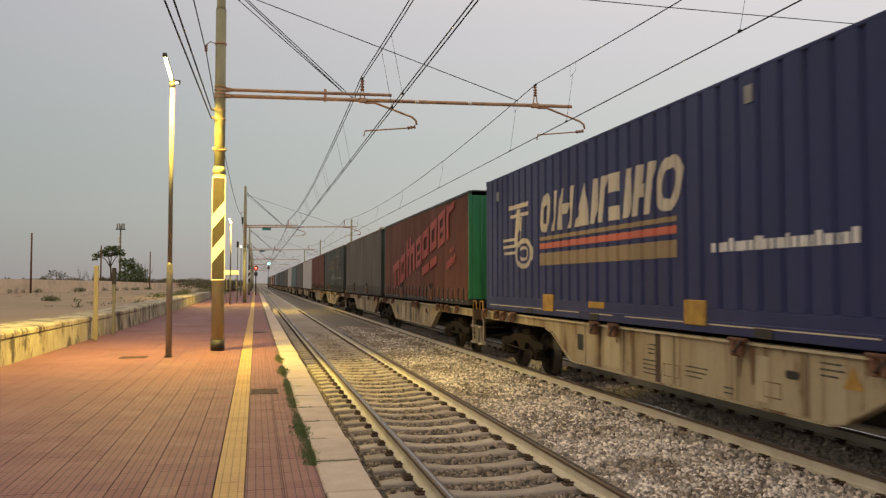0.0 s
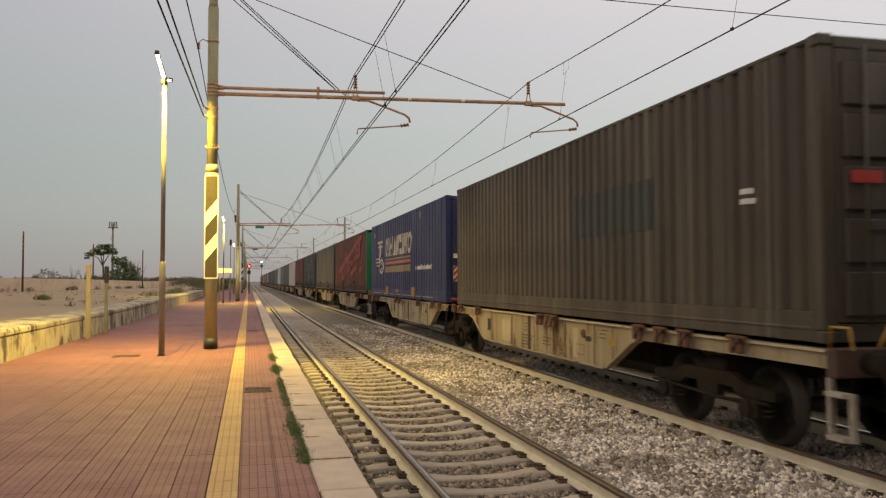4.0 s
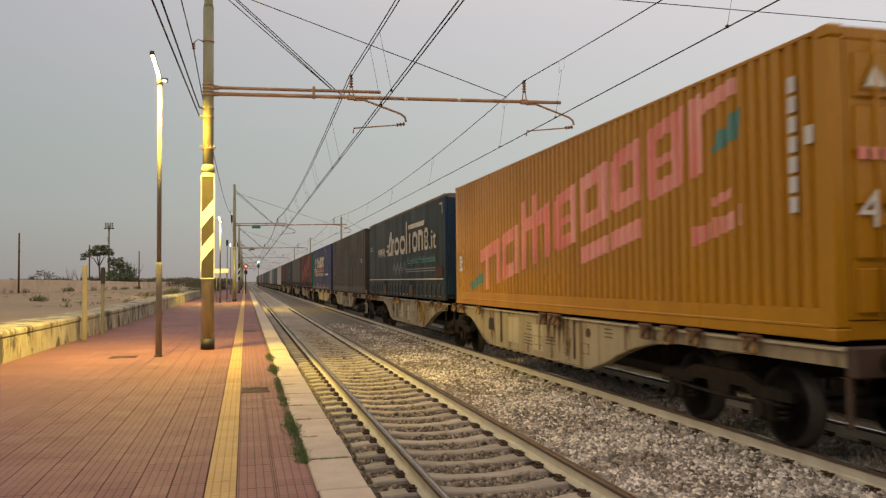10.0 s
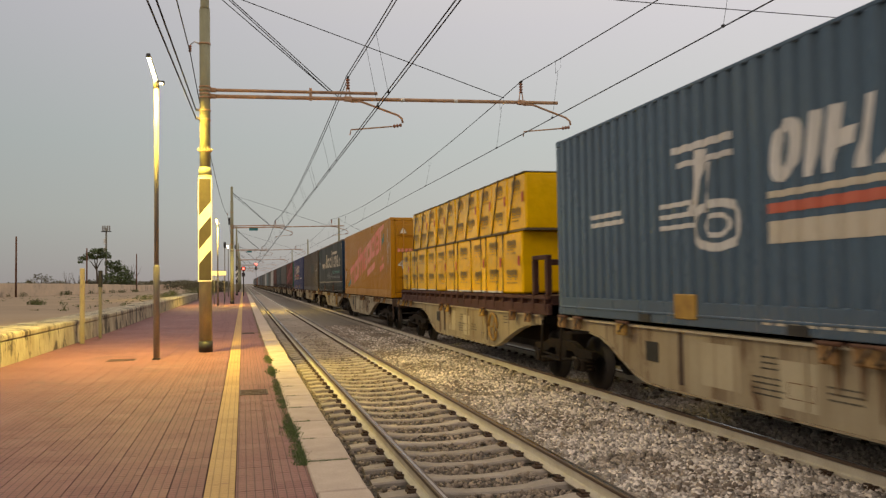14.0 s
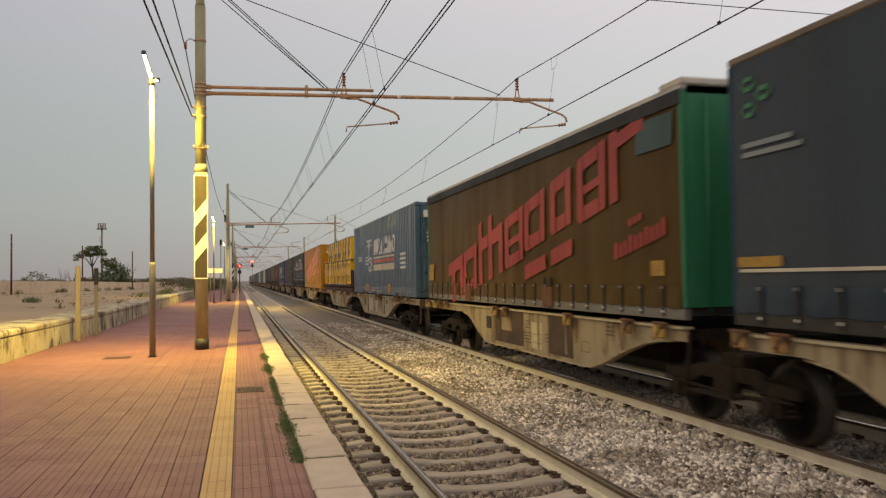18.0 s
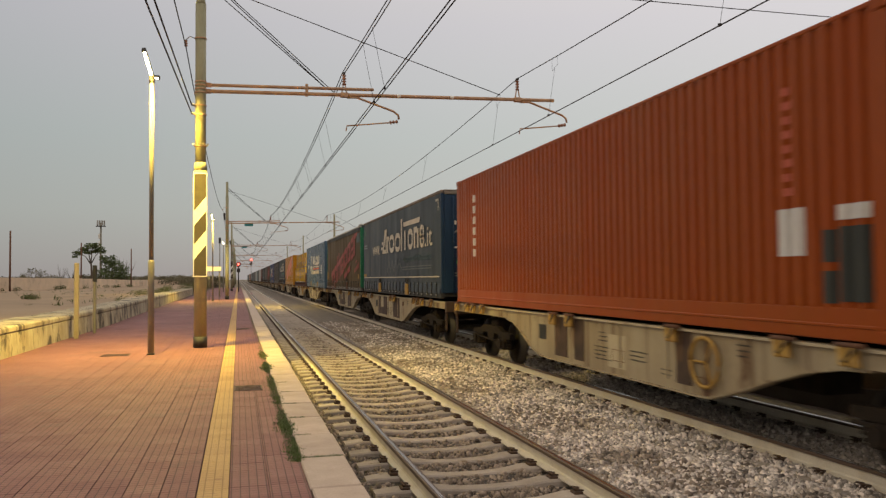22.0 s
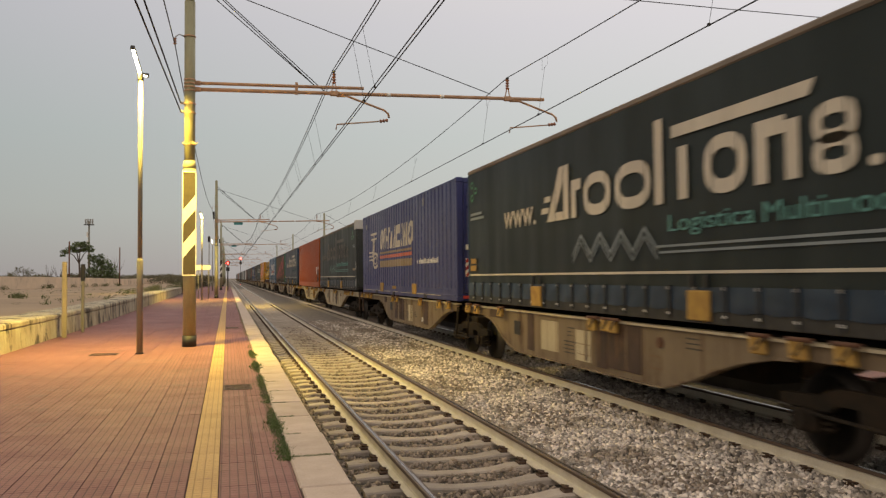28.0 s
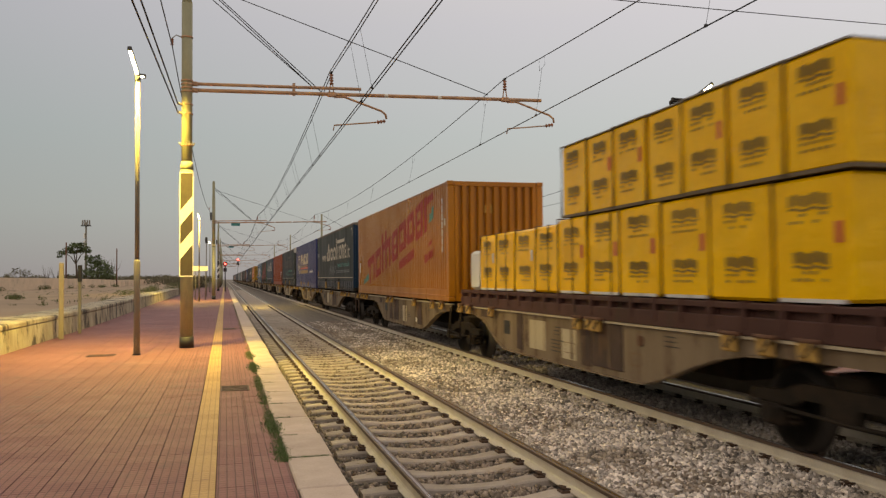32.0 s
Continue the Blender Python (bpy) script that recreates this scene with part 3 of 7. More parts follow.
    v *= rng.uniform(*size, (k, 1, 1)) * rng.uniform(0.6, 1.25, (k, 1, 3))
    q = rng.normal(size=(k, 4))
    q /= np.linalg.norm(q, axis=1, keepdims=True)
    w, a, b, c = q.T
    rot = np.array([[1 - 2 * (b * b + c * c), 2 * (a * b - c * w), 2 * (a * c + b * w)], [2 * (a * b + c * w), 1 - 2 * (a * a + c * c), 2 * (b * c - a * w)],
                    [2 * (a * c - b * w), 2 * (b * c + a * w), 1 - 2 * (a * a + b * b)]]).transpose(2, 0, 1)
    v = np.einsum("kij,knj->kni", rot, v)
    v += np.stack([x, y, np.full(k, z) + rng.uniform(-0.042, 0.018, k)], 1)[:, None]
    f = (quads[None] + (np.arange(k) * 8)[:, None, None]).reshape(-1, 4)
    me = bpy.data.meshes.new(name)
    me.vertices.add(k * 8)
    me.vertices.foreach_set("co", v.reshape(-1))
    me.loops.add(f.size)
    me.loops.foreach_set("vertex_index", f.reshape(-1).astype(np.int32))
    me.polygons.add(len(f))
    me.polygons.foreach_set("loop_start", np.arange(0, f.size, 4, dtype=np.int32))
    me.update(calc_edges=True)
    me.materials.append(M[mat])
    return tagged(new(name, me), label, "ballast", kind="stuff")


def between_sleepers(ax):
    def keep(x, y):
        ph = (y + 7.4) % 0.6
        on = (np.minimum(ph, 0.6 - ph) < 0.12) & (np.abs(x - ax) < 1.12)
        rail = np.abs(np.abs(x - ax) - 0.7535) < 0.08
        return ~on & ~rail
    return keep


def rusty(x, y):
    """Stones stained brown by brake dust: many beside the rail, some in patches, more farther along."""
    share = np.clip(0.62 - (x - 3.3) / 1.1, 0.04, 0.62) + 0.4 * (np.sin(1.7 * x + 0.9 * y) * np.sin(0.75 * y - 2.3 * x) > 0.35) + np.clip((y - 17) / 26, 0, 0.5)
    return np.modf(np.abs(np.sin(x * 1271.3 + y * 311.7)) * 43758.5)[0] < share


stones("ballast_stones", 112000, 3.45, 5.75, 3.5, 38, "brown_stone", 1, rusty, "brown-stained broken stones between the tracks", size=(0.011, 0.028))
stones("ballast_stones", 112000, 3.45, 5.75, 3.5, 38, "stone", 1, lambda x, y: ~rusty(x, y), "loose grey broken stones between the tracks", size=(0.011, 0.028))
stones("ballast_stones", 24000, AX1 - 0.7, AX1 + 0.72, 4, 34, "brown_stone", 2, between_sleepers(AX1), "brown-grey stones between the sleepers", size=(0.012, 0.027), z=-0.235)
stones("ballast_stones", 11000, EDGE + 0.02, AX1 - 0.72, 4, 34, "brown_stone", 3, between_sleepers(AX1), "brown-grey stones beside the platform edge", size=(0.012, 0.027), z=-0.24)
stones("ballast_stones", 9000, AX1 + 0.7, 3.7, 4, 30, "darkened_stone", 4, between_sleepers(AX1), "grey stones beside the rail")
stones("ballast_stones", 36000, 5.9, 7.9, 4, 36, "darkened_stone", 5, lambda x, y: x > 3, "stones under the train, their darker grey standing in for shade", z=-0.205)
stones("ballast_stones", 9000, 5.5, 5.73, 4, 36, "stone", 6, lambda x, y: x > 3, "grey stones heaped against the rail", size=(0.012, 0.028), z=-0.185)

# platform
P0, P1 = -8.0, 150.0
plat = thing("platform_1", Matrix(), "station platform paved with worn red clay tiles", "platform", kind="structure")
part("platform_body", cube(-4.6, EDGE - 0.06, P0, P1, -0.8, PLAT - 0.045), M["concrete"], plat, "concrete platform wall")
part("tile_bed", cube(-4.6, 0.5, P0, P1, PLAT - 0.044, PLAT - 0.018), M["mortar"], plat, "dark joints between the tiles")


def tile_mesh(w, l, name, mat):
    bm = bmesh.new()
    box(bm, -w / 2 + 0.002, w / 2 - 0.002, -l / 2 + 0.0006, l / 2 - 0.0006, -0.016, 0, bevel=0.0015)
    bmesh.ops.delete(bm, geom=[f for f in bm.faces if f.normal.z < -0.9], context="FACES")
    me = bpy.data.meshes.new(name)
    bm.to_mesh(me)
    bm.free()
    me.materials.append(mat)
    return me


TILE = tile_mesh(0.245, 0.25, "paving_tile", M["paving"])
TILE_WIDE = tile_mesh(0.276, 0.25, "paving_tile", M["paving"])
cols = [-0.285 - 0.1225 - 0.245 * k for k in range(17)] + [-0.062 + 0.138 + 0.276 * k for k in range(2)]
# 1. single tiles nearest to the camera, kept for the end of the file
NEAR_TILES = [(x, 5.625 + 0.25 * j) for j in range(27) for x in cols if x > -2.6][:300]
near_set = {(round(x, 3), round(y, 3)) for x, y in NEAR_TILES}
rng = random.Random(11)
spots = []
y = P0 + 0.125
while y < P1 - 0.2:
    for x in cols:
        if (round(x, 3), round(y, 3)) not in near_set and not (y > 60 and x < -4):
            spots.append((x, y, PLAT + rng.uniform(-0.0012, 0.0)))
    y += 0.25
tagged(part("paving_tiles", joined([(TILE, [q for q in spots if q[0] < -0.06]), (TILE_WIDE, [q for q in spots if q[0] > -0.06])]), M["paving"], plat, "worn red clay paving tiles"), kind="stuff")

# yellow safety line, each slab a piece
LINE = tile_mesh(0.215, 0.30, "line_slab", M["yellow_line"])
for j in range(90):
    again("line_slab", LINE, plat, pose(-0.172, 4.0 + 0.30 * j, PLAT + 0.003))
tagged(part("far_line", joined([(LINE, [(-0.172, 31.0 + 0.30 * j, PLAT + 0.003) for j in range(395)] + [(-0.172, 3.7 - 0.3 * j, PLAT + 0.003) for j in range(38)])]),
            M["yellow_line"], plat, "yellow safety line"), kind="stuff")


# edge stones
def kerb_mesh():
    bm = bmesh.new()
    box(bm, -0.18, 0.19, -0.493, 0.493, -0.17, 0.0, bevel=0.012)
    me = bpy.data.meshes.new("edge_stone")
    bm.to_mesh(me)
    bm.free()
    me.materials.append(M["kerb"])
    return me


KERB = kerb_mesh()
rng = random.Random(5)
for j in range(120):
    again("edge_stone", KERB, plat, pose(0.68 + rng.uniform(-0.008, 0.008), -6.0 + 1.0 * j + 0.3, PLAT + 0.004 + rng.uniform(-0.004, 0.004), 0, 0, rng.uniform(-0.3, 0.3)))


# grilles in the paving
def grille(name, x0, x1, y0, y1, label):
    g = thing(name, pose(x0, y0, PLAT), label, "drain cover")
    w, l = x1 - x0, y1 - y0
    bm = bmesh.new()
    for a in ((0, w, 0, 0.02), (0, w, l - 0.02, l), (0, 0.02, 0.0205, l - 0.0205), (w - 0.02, w, 0.0205, l - 0.0205)):
        box(bm, a[0], a[1], a[2], a[3], -0.004, 0.008)
    part("frame", bm, M["grille"], g)
    k = max(3, int(l / 0.05))
    for i in range(k):
        yy = 0.02 + (l - 0.04) * (i + 0.5) / k
        part("bar", cube(0.0205, w - 0.0205, yy - 0.012, yy + 0.012, -0.003, 0.006), M["grille"], g)


grille("drain_grille", -0.055, 0.32, 11.1, 11.6, "rusty iron drain grille beside the yellow line")
grille("drain_grille", -2.62, -2.1, 16.9, 17.35, "rusty iron cover set in the platform paving")
grille("drain_grille", -0.055, 0.32, 24.6, 25.1, "rusty iron drain grille farther along the yellow line")

# weeds in the joint behind the edge stones
rng = random.Random(3)
spots = []
for _ in range(2600):
    y = 6.7 + 10.3 * rng.random() ** 1.2
    thick = max(0.0, noise.noise(Vector((y * 0.9, 2, 0))) + 0.42) + 0.25 * max(0.0, noise.noise(Vector((y * 4.0, 5, 0))))
    if rng.random() < 0.25 + thick:
        spots.append((0.462 + rng.gauss(0, 0.012 + 0.034 * thick), y, PLAT - 0.006, 0.45 + 0.6 * min(thick, 1.0)))
for yj in (6.79, 7.79, 8.79, 9.79, 10.79, 11.79):
    spots += [(rng.uniform(0.52, 0.84 if yj < 7 else 0.68), yj + rng.gauss(0, 0.012), PLAT - 0.004, rng.uniform(0.4, 0.7)) for _ in range(150 if yj < 7 else 22)]
spots += [(0.465 + rng.gauss(0, 0.02), rng.uniform(17, 48), PLAT - 0.006, rng.uniform(0.4, 0.9)) for _ in range(420)]
tufts(spots, "weed", 7, 0.038, "weeds", "low dark green weeds in the joint along the platform edge", 0.022)
spots = [(rng.uniform(EDGE + 0.03, EDGE + 0.16), rng.uniform(6.0, 16.0), -0.235, rng.uniform(0.5, 1.3)) for _ in range(90)]
tufts(spots, "grass", 8, 0.09, "trackside_weeds", "dry weeds between platform edge and sleepers", 0.04)

# ---------------------------------------------------------------- wall and yard on the far side of the platform
def wall_x(y):
    return -4.42 + 0.019 * (y - 15) if y < 29 else -4.154 - 0.006 * (y - 29)


yard = part("yard_floor", ([(-300, -60, 0.86), (wall_x(-60) - 0.6, -60, 0.86), (wall_x(29) - 0.6, 29, 0.86), (wall_x(60) - 0.6, 60, 0.86), (-6.0, 400, 0.8), (-300, 400, 0.8)], [], [(0, 1, 2, 3, 4, 5)]), M["yard"])
tagged(yard, "sandy worn asphalt of a disused goods yard", "yard", kind="structure")
low = thing("wall_platform", Matrix(), "low weathered concrete retaining wall with dark stains behind the platform", "wall", kind="structure")
for j in range(47):
    ya, yb = -8 + 2.0 * j, -8 + 2.0 * (j + 1)
    bm = bmesh.new()
    vs = []
    for yy in (ya + 0.004, yb - 0.004):
        for dx, z in ((-1.02, -0.6), (0.0, -0.6), (0.02, PLAT), (-0.01, 0.80), (-1.02, 0.80)):
            vs.append(bm.verts.new((wall_x(yy) + dx, yy, z)))
    for i in range(5):
        bm.faces.new((vs[i], vs[(i + 1) % 5], vs[5 + (i + 1) % 5], vs[5 + i]))
    bm.faces.new(vs[:5][::-1]), bm.faces.new(vs[5:])
    bmesh.ops.recalc_face_normals(bm, faces=bm.faces)
    part("wall_block", bm, M["concrete"], low)
    rr = random.Random(j)
    bm = cube(-1.06 + rr.uniform(-0.04, 0.04), -0.006, ya + 0.003, yb - 0.003, 0.802, 0.945 + rr.uniform(-0.006, 0.008), bevel=0.035)
    for v in bm.verts:
        v.co.x += wall_x(v.co.y) + rr.uniform(-0.006, 0.006)
    part("coping_stone", bm, M["concrete"], low, "worn pale coping")

BACK = [(-40.0, 40.0, 1.45), (-22.9, 82.0, 1.35), (-19.2, 102.0, 1.25), (-16.9, 119.0, 1.1), (-16.2, 132.0, 1.0), (-13.3, 198.0, 1.1), (-9.5, 330.0, 1.4)]
far_wall = thing("wall_yard", Matrix(), "pale plastered boundary wall at the back of the yard", "wall", kind="structure")
for (xa, ya, ha), (xb, yb, hb) in zip(BACK, BACK[1:]):
    n_ = max(1, int(math.hypot(xb - xa, yb - ya) / 4))
    for i in range(n_):
        p_, q_ = i / n_, (i + 1) / n_
        c, d = Vector((xa + (xb - xa) * p_, ya + (yb - ya) * p_, 0)), Vector((xa + (xb - xa) * q_, ya + (yb - ya) * q_, 0))
        nrm = Vector((d.y - c.y, c.x - d.x, 0)).normalized() * 0.12
        h0 = ha + (hb - ha) * p_
        bm = bmesh.new()
        lowv = [bm.verts.new((*v.xy, 0.6)) for v in (c + nrm, d + nrm, d - nrm, c - nrm)]
        topv = [bm.verts.new((*v.xy, 0.86 + h0)) for v in (c + nrm, d + nrm, d - nrm, c - nrm)]
        for k in range(4):
            bm.faces.new((lowv[k], lowv[(k + 1) % 4], topv[(k + 1) % 4], topv[k]))
        bm.faces.new(topv)
        bmesh.ops.recalc_face_normals(bm, faces=bm.faces)
        part("wall_panel", bm, M["far_wall"], far_wall)

# ---------------------------------------------------------------- masts, wires, lamps
def bent(p, q, sag, n=14):
    """A hanging wire from p to q."""
    p, q = Vector(p), Vector(q)
    return [p.lerp(q, i / n) - Vector((0, 0, 4 * sag * (i / n) * (1 - i / n))) for i in range(n + 1)]


def insulator(bm, p, q, r=0.045, rings=4):
    """A ribbed insulator between two points."""
    p, q = Vector(p), Vector(q)
    pts, rs = [], []
    for i in range(rings):
        for f, k in ((0.1, 0.5), (0.35, 1.0), (0.6, 1.0), (0.85, 0.5)):
            pts.append(p.lerp(q, (i + f) / rings))
            rs.append(r * k)
    tube(bm, pts, rs, 8)


def cantilever(parent, x0, sx, tracks, plates):
    """The tubes that carry the wires: from the mast's face at x0 outwards (sx = 1 or -1). tracks: wire places from the mast's foot."""
    reach = max(abs(t - x0) for t in tracks) + 0.95
    end = x0 + sx * reach
    part("arm_tube", rod([(x0, 0, 6.03), (end, 0, 6.2)], 0.042, 10), M["arm"], parent, "long horizontal arm tube, brown and weathered")
    if len(tracks) > 1:
        part("upper_tube", rod([(x0, 0, 6.17), (x0 + sx * 3.75, 0, 6.245)], 0.036, 10), M["arm"], parent, "shorter upper arm tube")
        bm = bmesh.new()
        box(bm, x0 + sx * 2.2 - 0.03, x0 + sx * 2.2 + 0.03, -0.03, 0.03, 6.02, 6.3)
        part("tie_plate", bm, M["arm"], parent)
    for z in (6.03, 6.17):
        part("arm_hinge", cube(x0 - 0.05 * sx if sx > 0 else x0 - 0.05, x0 + 0.1 * sx if sx > 0 else x0 + 0.05, -0.05, 0.05, z - 0.045, z + 0.045, bevel=0.01)
             if sx > 0 else cube(x0 - 0.1, x0 + 0.05, -0.05, 0.05, z - 0.045, z + 0.045, bevel=0.01), M["arm"], parent)
    for f in plates:
        part("marker_band", rod([(x0 + sx * f, 0, 6.03 + 0.17 * f / reach), (x0 + sx * (f + 0.09), 0, 6.03 + 0.17 * (f + 0.09) / reach)], 0.046, 10), M["white_paint"], parent, "white band on the arm tube")
    for t in tracks:
        zt = 6.03 + 0.17 * abs(t - x0) / reach
        post = bmesh.new()
        for dx in (-0.06, 0.06):
            tube(post, [(t + dx, 0, zt), (t + dx * 0.4, 0, zt + 0.24)], 0.014, 6)
        box(post, t - 0.09, t + 0.09, -0.05, 0.05, zt - 0.06, zt + 0.05, bevel=0.01)
        part("insulator_foot", post, M["arm"], parent)
        ins = bmesh.new()
        insulator(ins, (t, 0, zt + 0.22), (t, 0, zt + 0.48), 0.05, 4)
        part("insulator", ins, M["insulator"], parent, "ribbed brown insulator")
        part("wire_clamp", rod([(t, -0.06, zt + 0.5), (t, 0.06, zt + 0.5)], 0.03, 6), M["dark_metal"], parent)
        reg = [(t + 0.06 * sx, 0, zt - 0.06), (t + 0.3 * sx, 0, zt - 0.05), (t + 0.75 * sx, 0, zt - 0.2), (t + 1.17 * sx, 0, zt - 0.34), (t + 1.27 * sx, 0, zt - 0.42), (t + 1.29 * sx, 0, zt - 0.52)]
        part("steady_tube", rod(reg, 0.026, 8), M["arm"], parent, "curved brown steady tube")
        ins = bmesh.new()
        insulator(ins, (t + 1.27 * sx, 0, zt - 0.57), (t + 1.05 * sx, 0, zt - 0.61), 0.045, 3)
        part("insulator", ins, M["insulator"], parent)
        bm = bmesh.new()
        tube(bm, [(t + 1.05 * sx, 0, zt - 0.61), (t + 0.06 * sx, 0, zt - 0.72), (t + 0.04 * sx, 0, zt - 0.84)], 0.017, 6)
        part("steady_arm", bm, M["arm"], parent, "thin steady arm holding the contact wire")


def mast(y, first, name="catenary_mast"):
    m = thing(name, pose(-0.81, y, PLAT), "tall yellowish tubular steel catenary mast with long cross arm", "catenary mast", "catenary masts")
    part("base_collar", rod([(0, 0, 0.0), (0, 0, 0.24)], 0.152, 20), M["black"], m, "black painted base collar")
    part("lower_tube", rod([(0, 0, 0.2), (0, 0, 3.98)], 0.138, 20), M["mast"], m)
    part("shoulder", rod([(0, 0, 3.9), (0, 0, 4.0), (0, 0, 4.08)], [0.141, 0.141, 0.118], 20), M["mast"], m)
    part("middle_tube", rod([(0, 0, 4.0), (0, 0, 7.62)], 0.116, 20), M["mast"], m)
    part("upper_tube", rod([(0, 0, 7.6), (0, 0, 7.7), (0, 0, 8.75)], [0.116, 0.095, 0.095], 18), M["mast"], m)
    part("cap", rod([(0, 0, 8.74), (0, 0, 8.8)], [0.1, 0.03], 16), M["mast"], m)
    for z in (4.42, 5.12, 5.33, 5.62, 5.7, 5.78, 5.86, 6.83):
        part("band", rod([(0, 0, z), (0, 0, z + 0.035)], 0.128, 18), M["arm"], m, "clamp band round the mast")
    if first:
        bm = bmesh.new()
        for k in range(16):
            a = k * math.tau / 16
            tube(bm, [(0.13 * math.cos(a), 0.13 * math.sin(a), 4.43), (0.17 * math.cos(a), 0.17 * math.sin(a), 4.5)], 0.008, 4)
        part("spike_ring", bm, M["grey_steel"], m, "ring of small climbing spikes")
    sub = thing("cross_arm")
    sub.parent = m
    sub.matrix_basis = pose(0, 0, -PLAT)
    cantilever(sub, 0.13, 1, [AX1 + 0.81 - 0.03, AX2 + 0.81 + 0.08], (4.3, 5.6))
    # stay cables from the top
    for dx, z, tx, tz in ((0.05, 8.5, 2.8, 6.2), (0.05, 8.66, 2.72, 6.27), (0.05, 8.71, 2.95, 6.14), (0.05, 8.5, 7.0, 6.27)):
        part("stay_cable", rod([(dx, 0, z - PLAT), (tx, 0, tz - PLAT)], 0.011, 5), M["wire"], m, "dark stay cable")
    if not first:
        part("junction_box", cube(-0.26, -0.13, -0.1, 0.1, 5.9, 6.45, bevel=0.02), M["dark_metal"], m, "dark box on the mast")
    # feeder bracket
    part("bracket", rod([(-0.1, 0, 6.84), (-0.22, -0.1, 6.86), (-0.31, -0.1, 6.78)], 0.012, 6), M["grey_steel"], m)
    ins = bmesh.new()
    insulator(ins, (-0.31, -0.1, 6.78), (-0.31, -0.1, 6.62), 0.04, 3)
    part("insulator", ins, M["insulator"], m)
    return m


def striped_board(y, label):
    """Tall black and white warning board on the mast."""
    b = thing("striped_board", pose(-0.81, y - 0.152, 0), label, "warning board", "striped boards")
    z0, z1, w = 1.9, 4.18, 0.145
    part("panel", cube(-w, w, -0.012, 0.0, z0, z1), M["board_dark"], b)
    bm = bmesh.new()
    for x in (-w, w - 0.016):
        box(bm, x, x + 0.016, -0.017, -0.0125, z0, z1)
    for z in (z0, z1 - 0.022):
        box(bm, -w + 0.0165, w - 0.0165, -0.017, -0.0125, z, z + 0.022)
    part("border", bm, M["board_white"], b, "white border")
    wi = w - 0.017
    for zc in (2.62, 3.36):
        bm = bmesh.new()
        vs = [bm.verts.new((x, -0.0165 if k < 4 else -0.0125, z)) for k, (x, z) in
              enumerate(2 * [(-wi, zc - 0.34), (wi, zc - 0.02), (wi, zc + 0.30), (-wi, zc - 0.02)])]
        bm.faces.new(vs[:4]), bm.faces.new(vs[4:][::-1])
        for k in range(4):
            bm.faces.new((vs[k], vs[4 + k], vs[4 + (k + 1) % 4], vs[(k + 1) % 4]))
        bmesh.ops.recalc_face_normals(bm, faces=bm.faces)
        part("stripe", bm, M["board_white"], b, "slanted white stripe")


for k, y in enumerate(MAST_Y):
    mast(y, k == 0)
striped_board(MAST_Y[0], "black and white striped warning board on the catenary mast")
striped_board(MAST_Y[2], "striped warning board on a farther mast")

# masts of the farther tracks, arm reaching back over the track
right_mast = thing("catenary_mast", pose(19.2, 18.02, -0.3), "tubular catenary mast of the farther tracks", "catenary mast", "catenary masts")
part("tube", rod([(0, 0, 0), (0, 0, 9.3)], [0.14, 0.1], 16), M["mast"], right_mast)
sub = thing("cross_arm")
sub.parent = right_mast
sub.matrix_basis = pose(0, 0, 0.3)
cantilever(sub, -0.12, -1, [-4.1], ())
part("stay_cable", rod([(0, 0, 9.2), (-3.7, 0, 6.5)], 0.013, 5), M["wire"], right_mast, "dark stay cable")


for y in (88.0, 131.6, 175.2):
    m = thing("catenary_mast", pose(10.2, y, PLAT), "distant tubular catenary mast on the island platform", "catenary mast", "catenary masts")
    part("tube", rod([(0, 0, 0), (0, 0, 8.5)], [0.14, 0.1], 12), M["mast"], m)
    sub = thing("cross_arm")
    sub.parent = m
    sub.matrix_basis = pose(0, 0, -PLAT)
    cantilever(sub, 0.12, 1, [5.2], ())
    part("stay_cable", rod([(0, 0, 8.4), (4.6, 0, 5.9)], 0.013, 5), M["wire"], m, "dark stay cable")


def wires(name, ax, cx, dz, twin, label):
    """Contact wire, messenger wire and droppers of one track."""
    w = thing(name, Matrix(), label, "overhead wire", "overhead wires")
    ys = [MAST_Y[0] - SPAN] + MAST_Y
    for off in ((-0.03, 0.03) if twin else (0,)):
        part("contact_wire", rod([(cx + off, y, 5.31) for y in ys], 0.0105, 5), M["wire"], w)
        pts = []
        for a, b in zip(ys, ys[1:]):
            pts += bent((ax + off, a, 6.63 + dz), (ax + off, b, 6.63 + dz), 0.58, 16)[:-1]
        part("messenger_wire", rod(pts, 0.0105, 5), M["wire"], w)
    for a, b in zip(ys[:4], ys[1:5]):
        for f in (0.1, 0.145, 0.25, 0.27, 0.36, 0.38, 0.5, 0.52, 0.64, 0.66, 0.76, 0.78, 0.907, 0.934) if twin else (0.036, 0.23, 0.42, 0.6, 0.8, 0.946):
            z = 6.63 + dz - 4 * 0.58 * f * (1 - f)
            y = a + (b - a) * f
            bm = bmesh.new()
            tube(bm, [(cx, y, 5.31), (ax, y, z - (0 if twin else 0.22))], 0.0035, 4)
            if not twin:
                tube(bm, [(ax, y - 0.15, z), (ax, y - 0.15, z - 0.2), (ax, y + 0.15, z - 0.26), (ax, y + 0.15, z)], 0.0035, 4)
            box(bm, cx - 0.015, cx + 0.015, y - 0.025, y + 0.025, 5.30, 5.34)
            part("dropper", bm, M["wire"], w)


wires("overhead_wires", AX1 - 0.03, AX1 + 0.19, 0.0, True, "double contact and messenger wires over the empty track")
wires("overhead_wires", AX2 + 0.1, AX2 - 0.06, 0.08, False, "contact and messenger wire over the train")
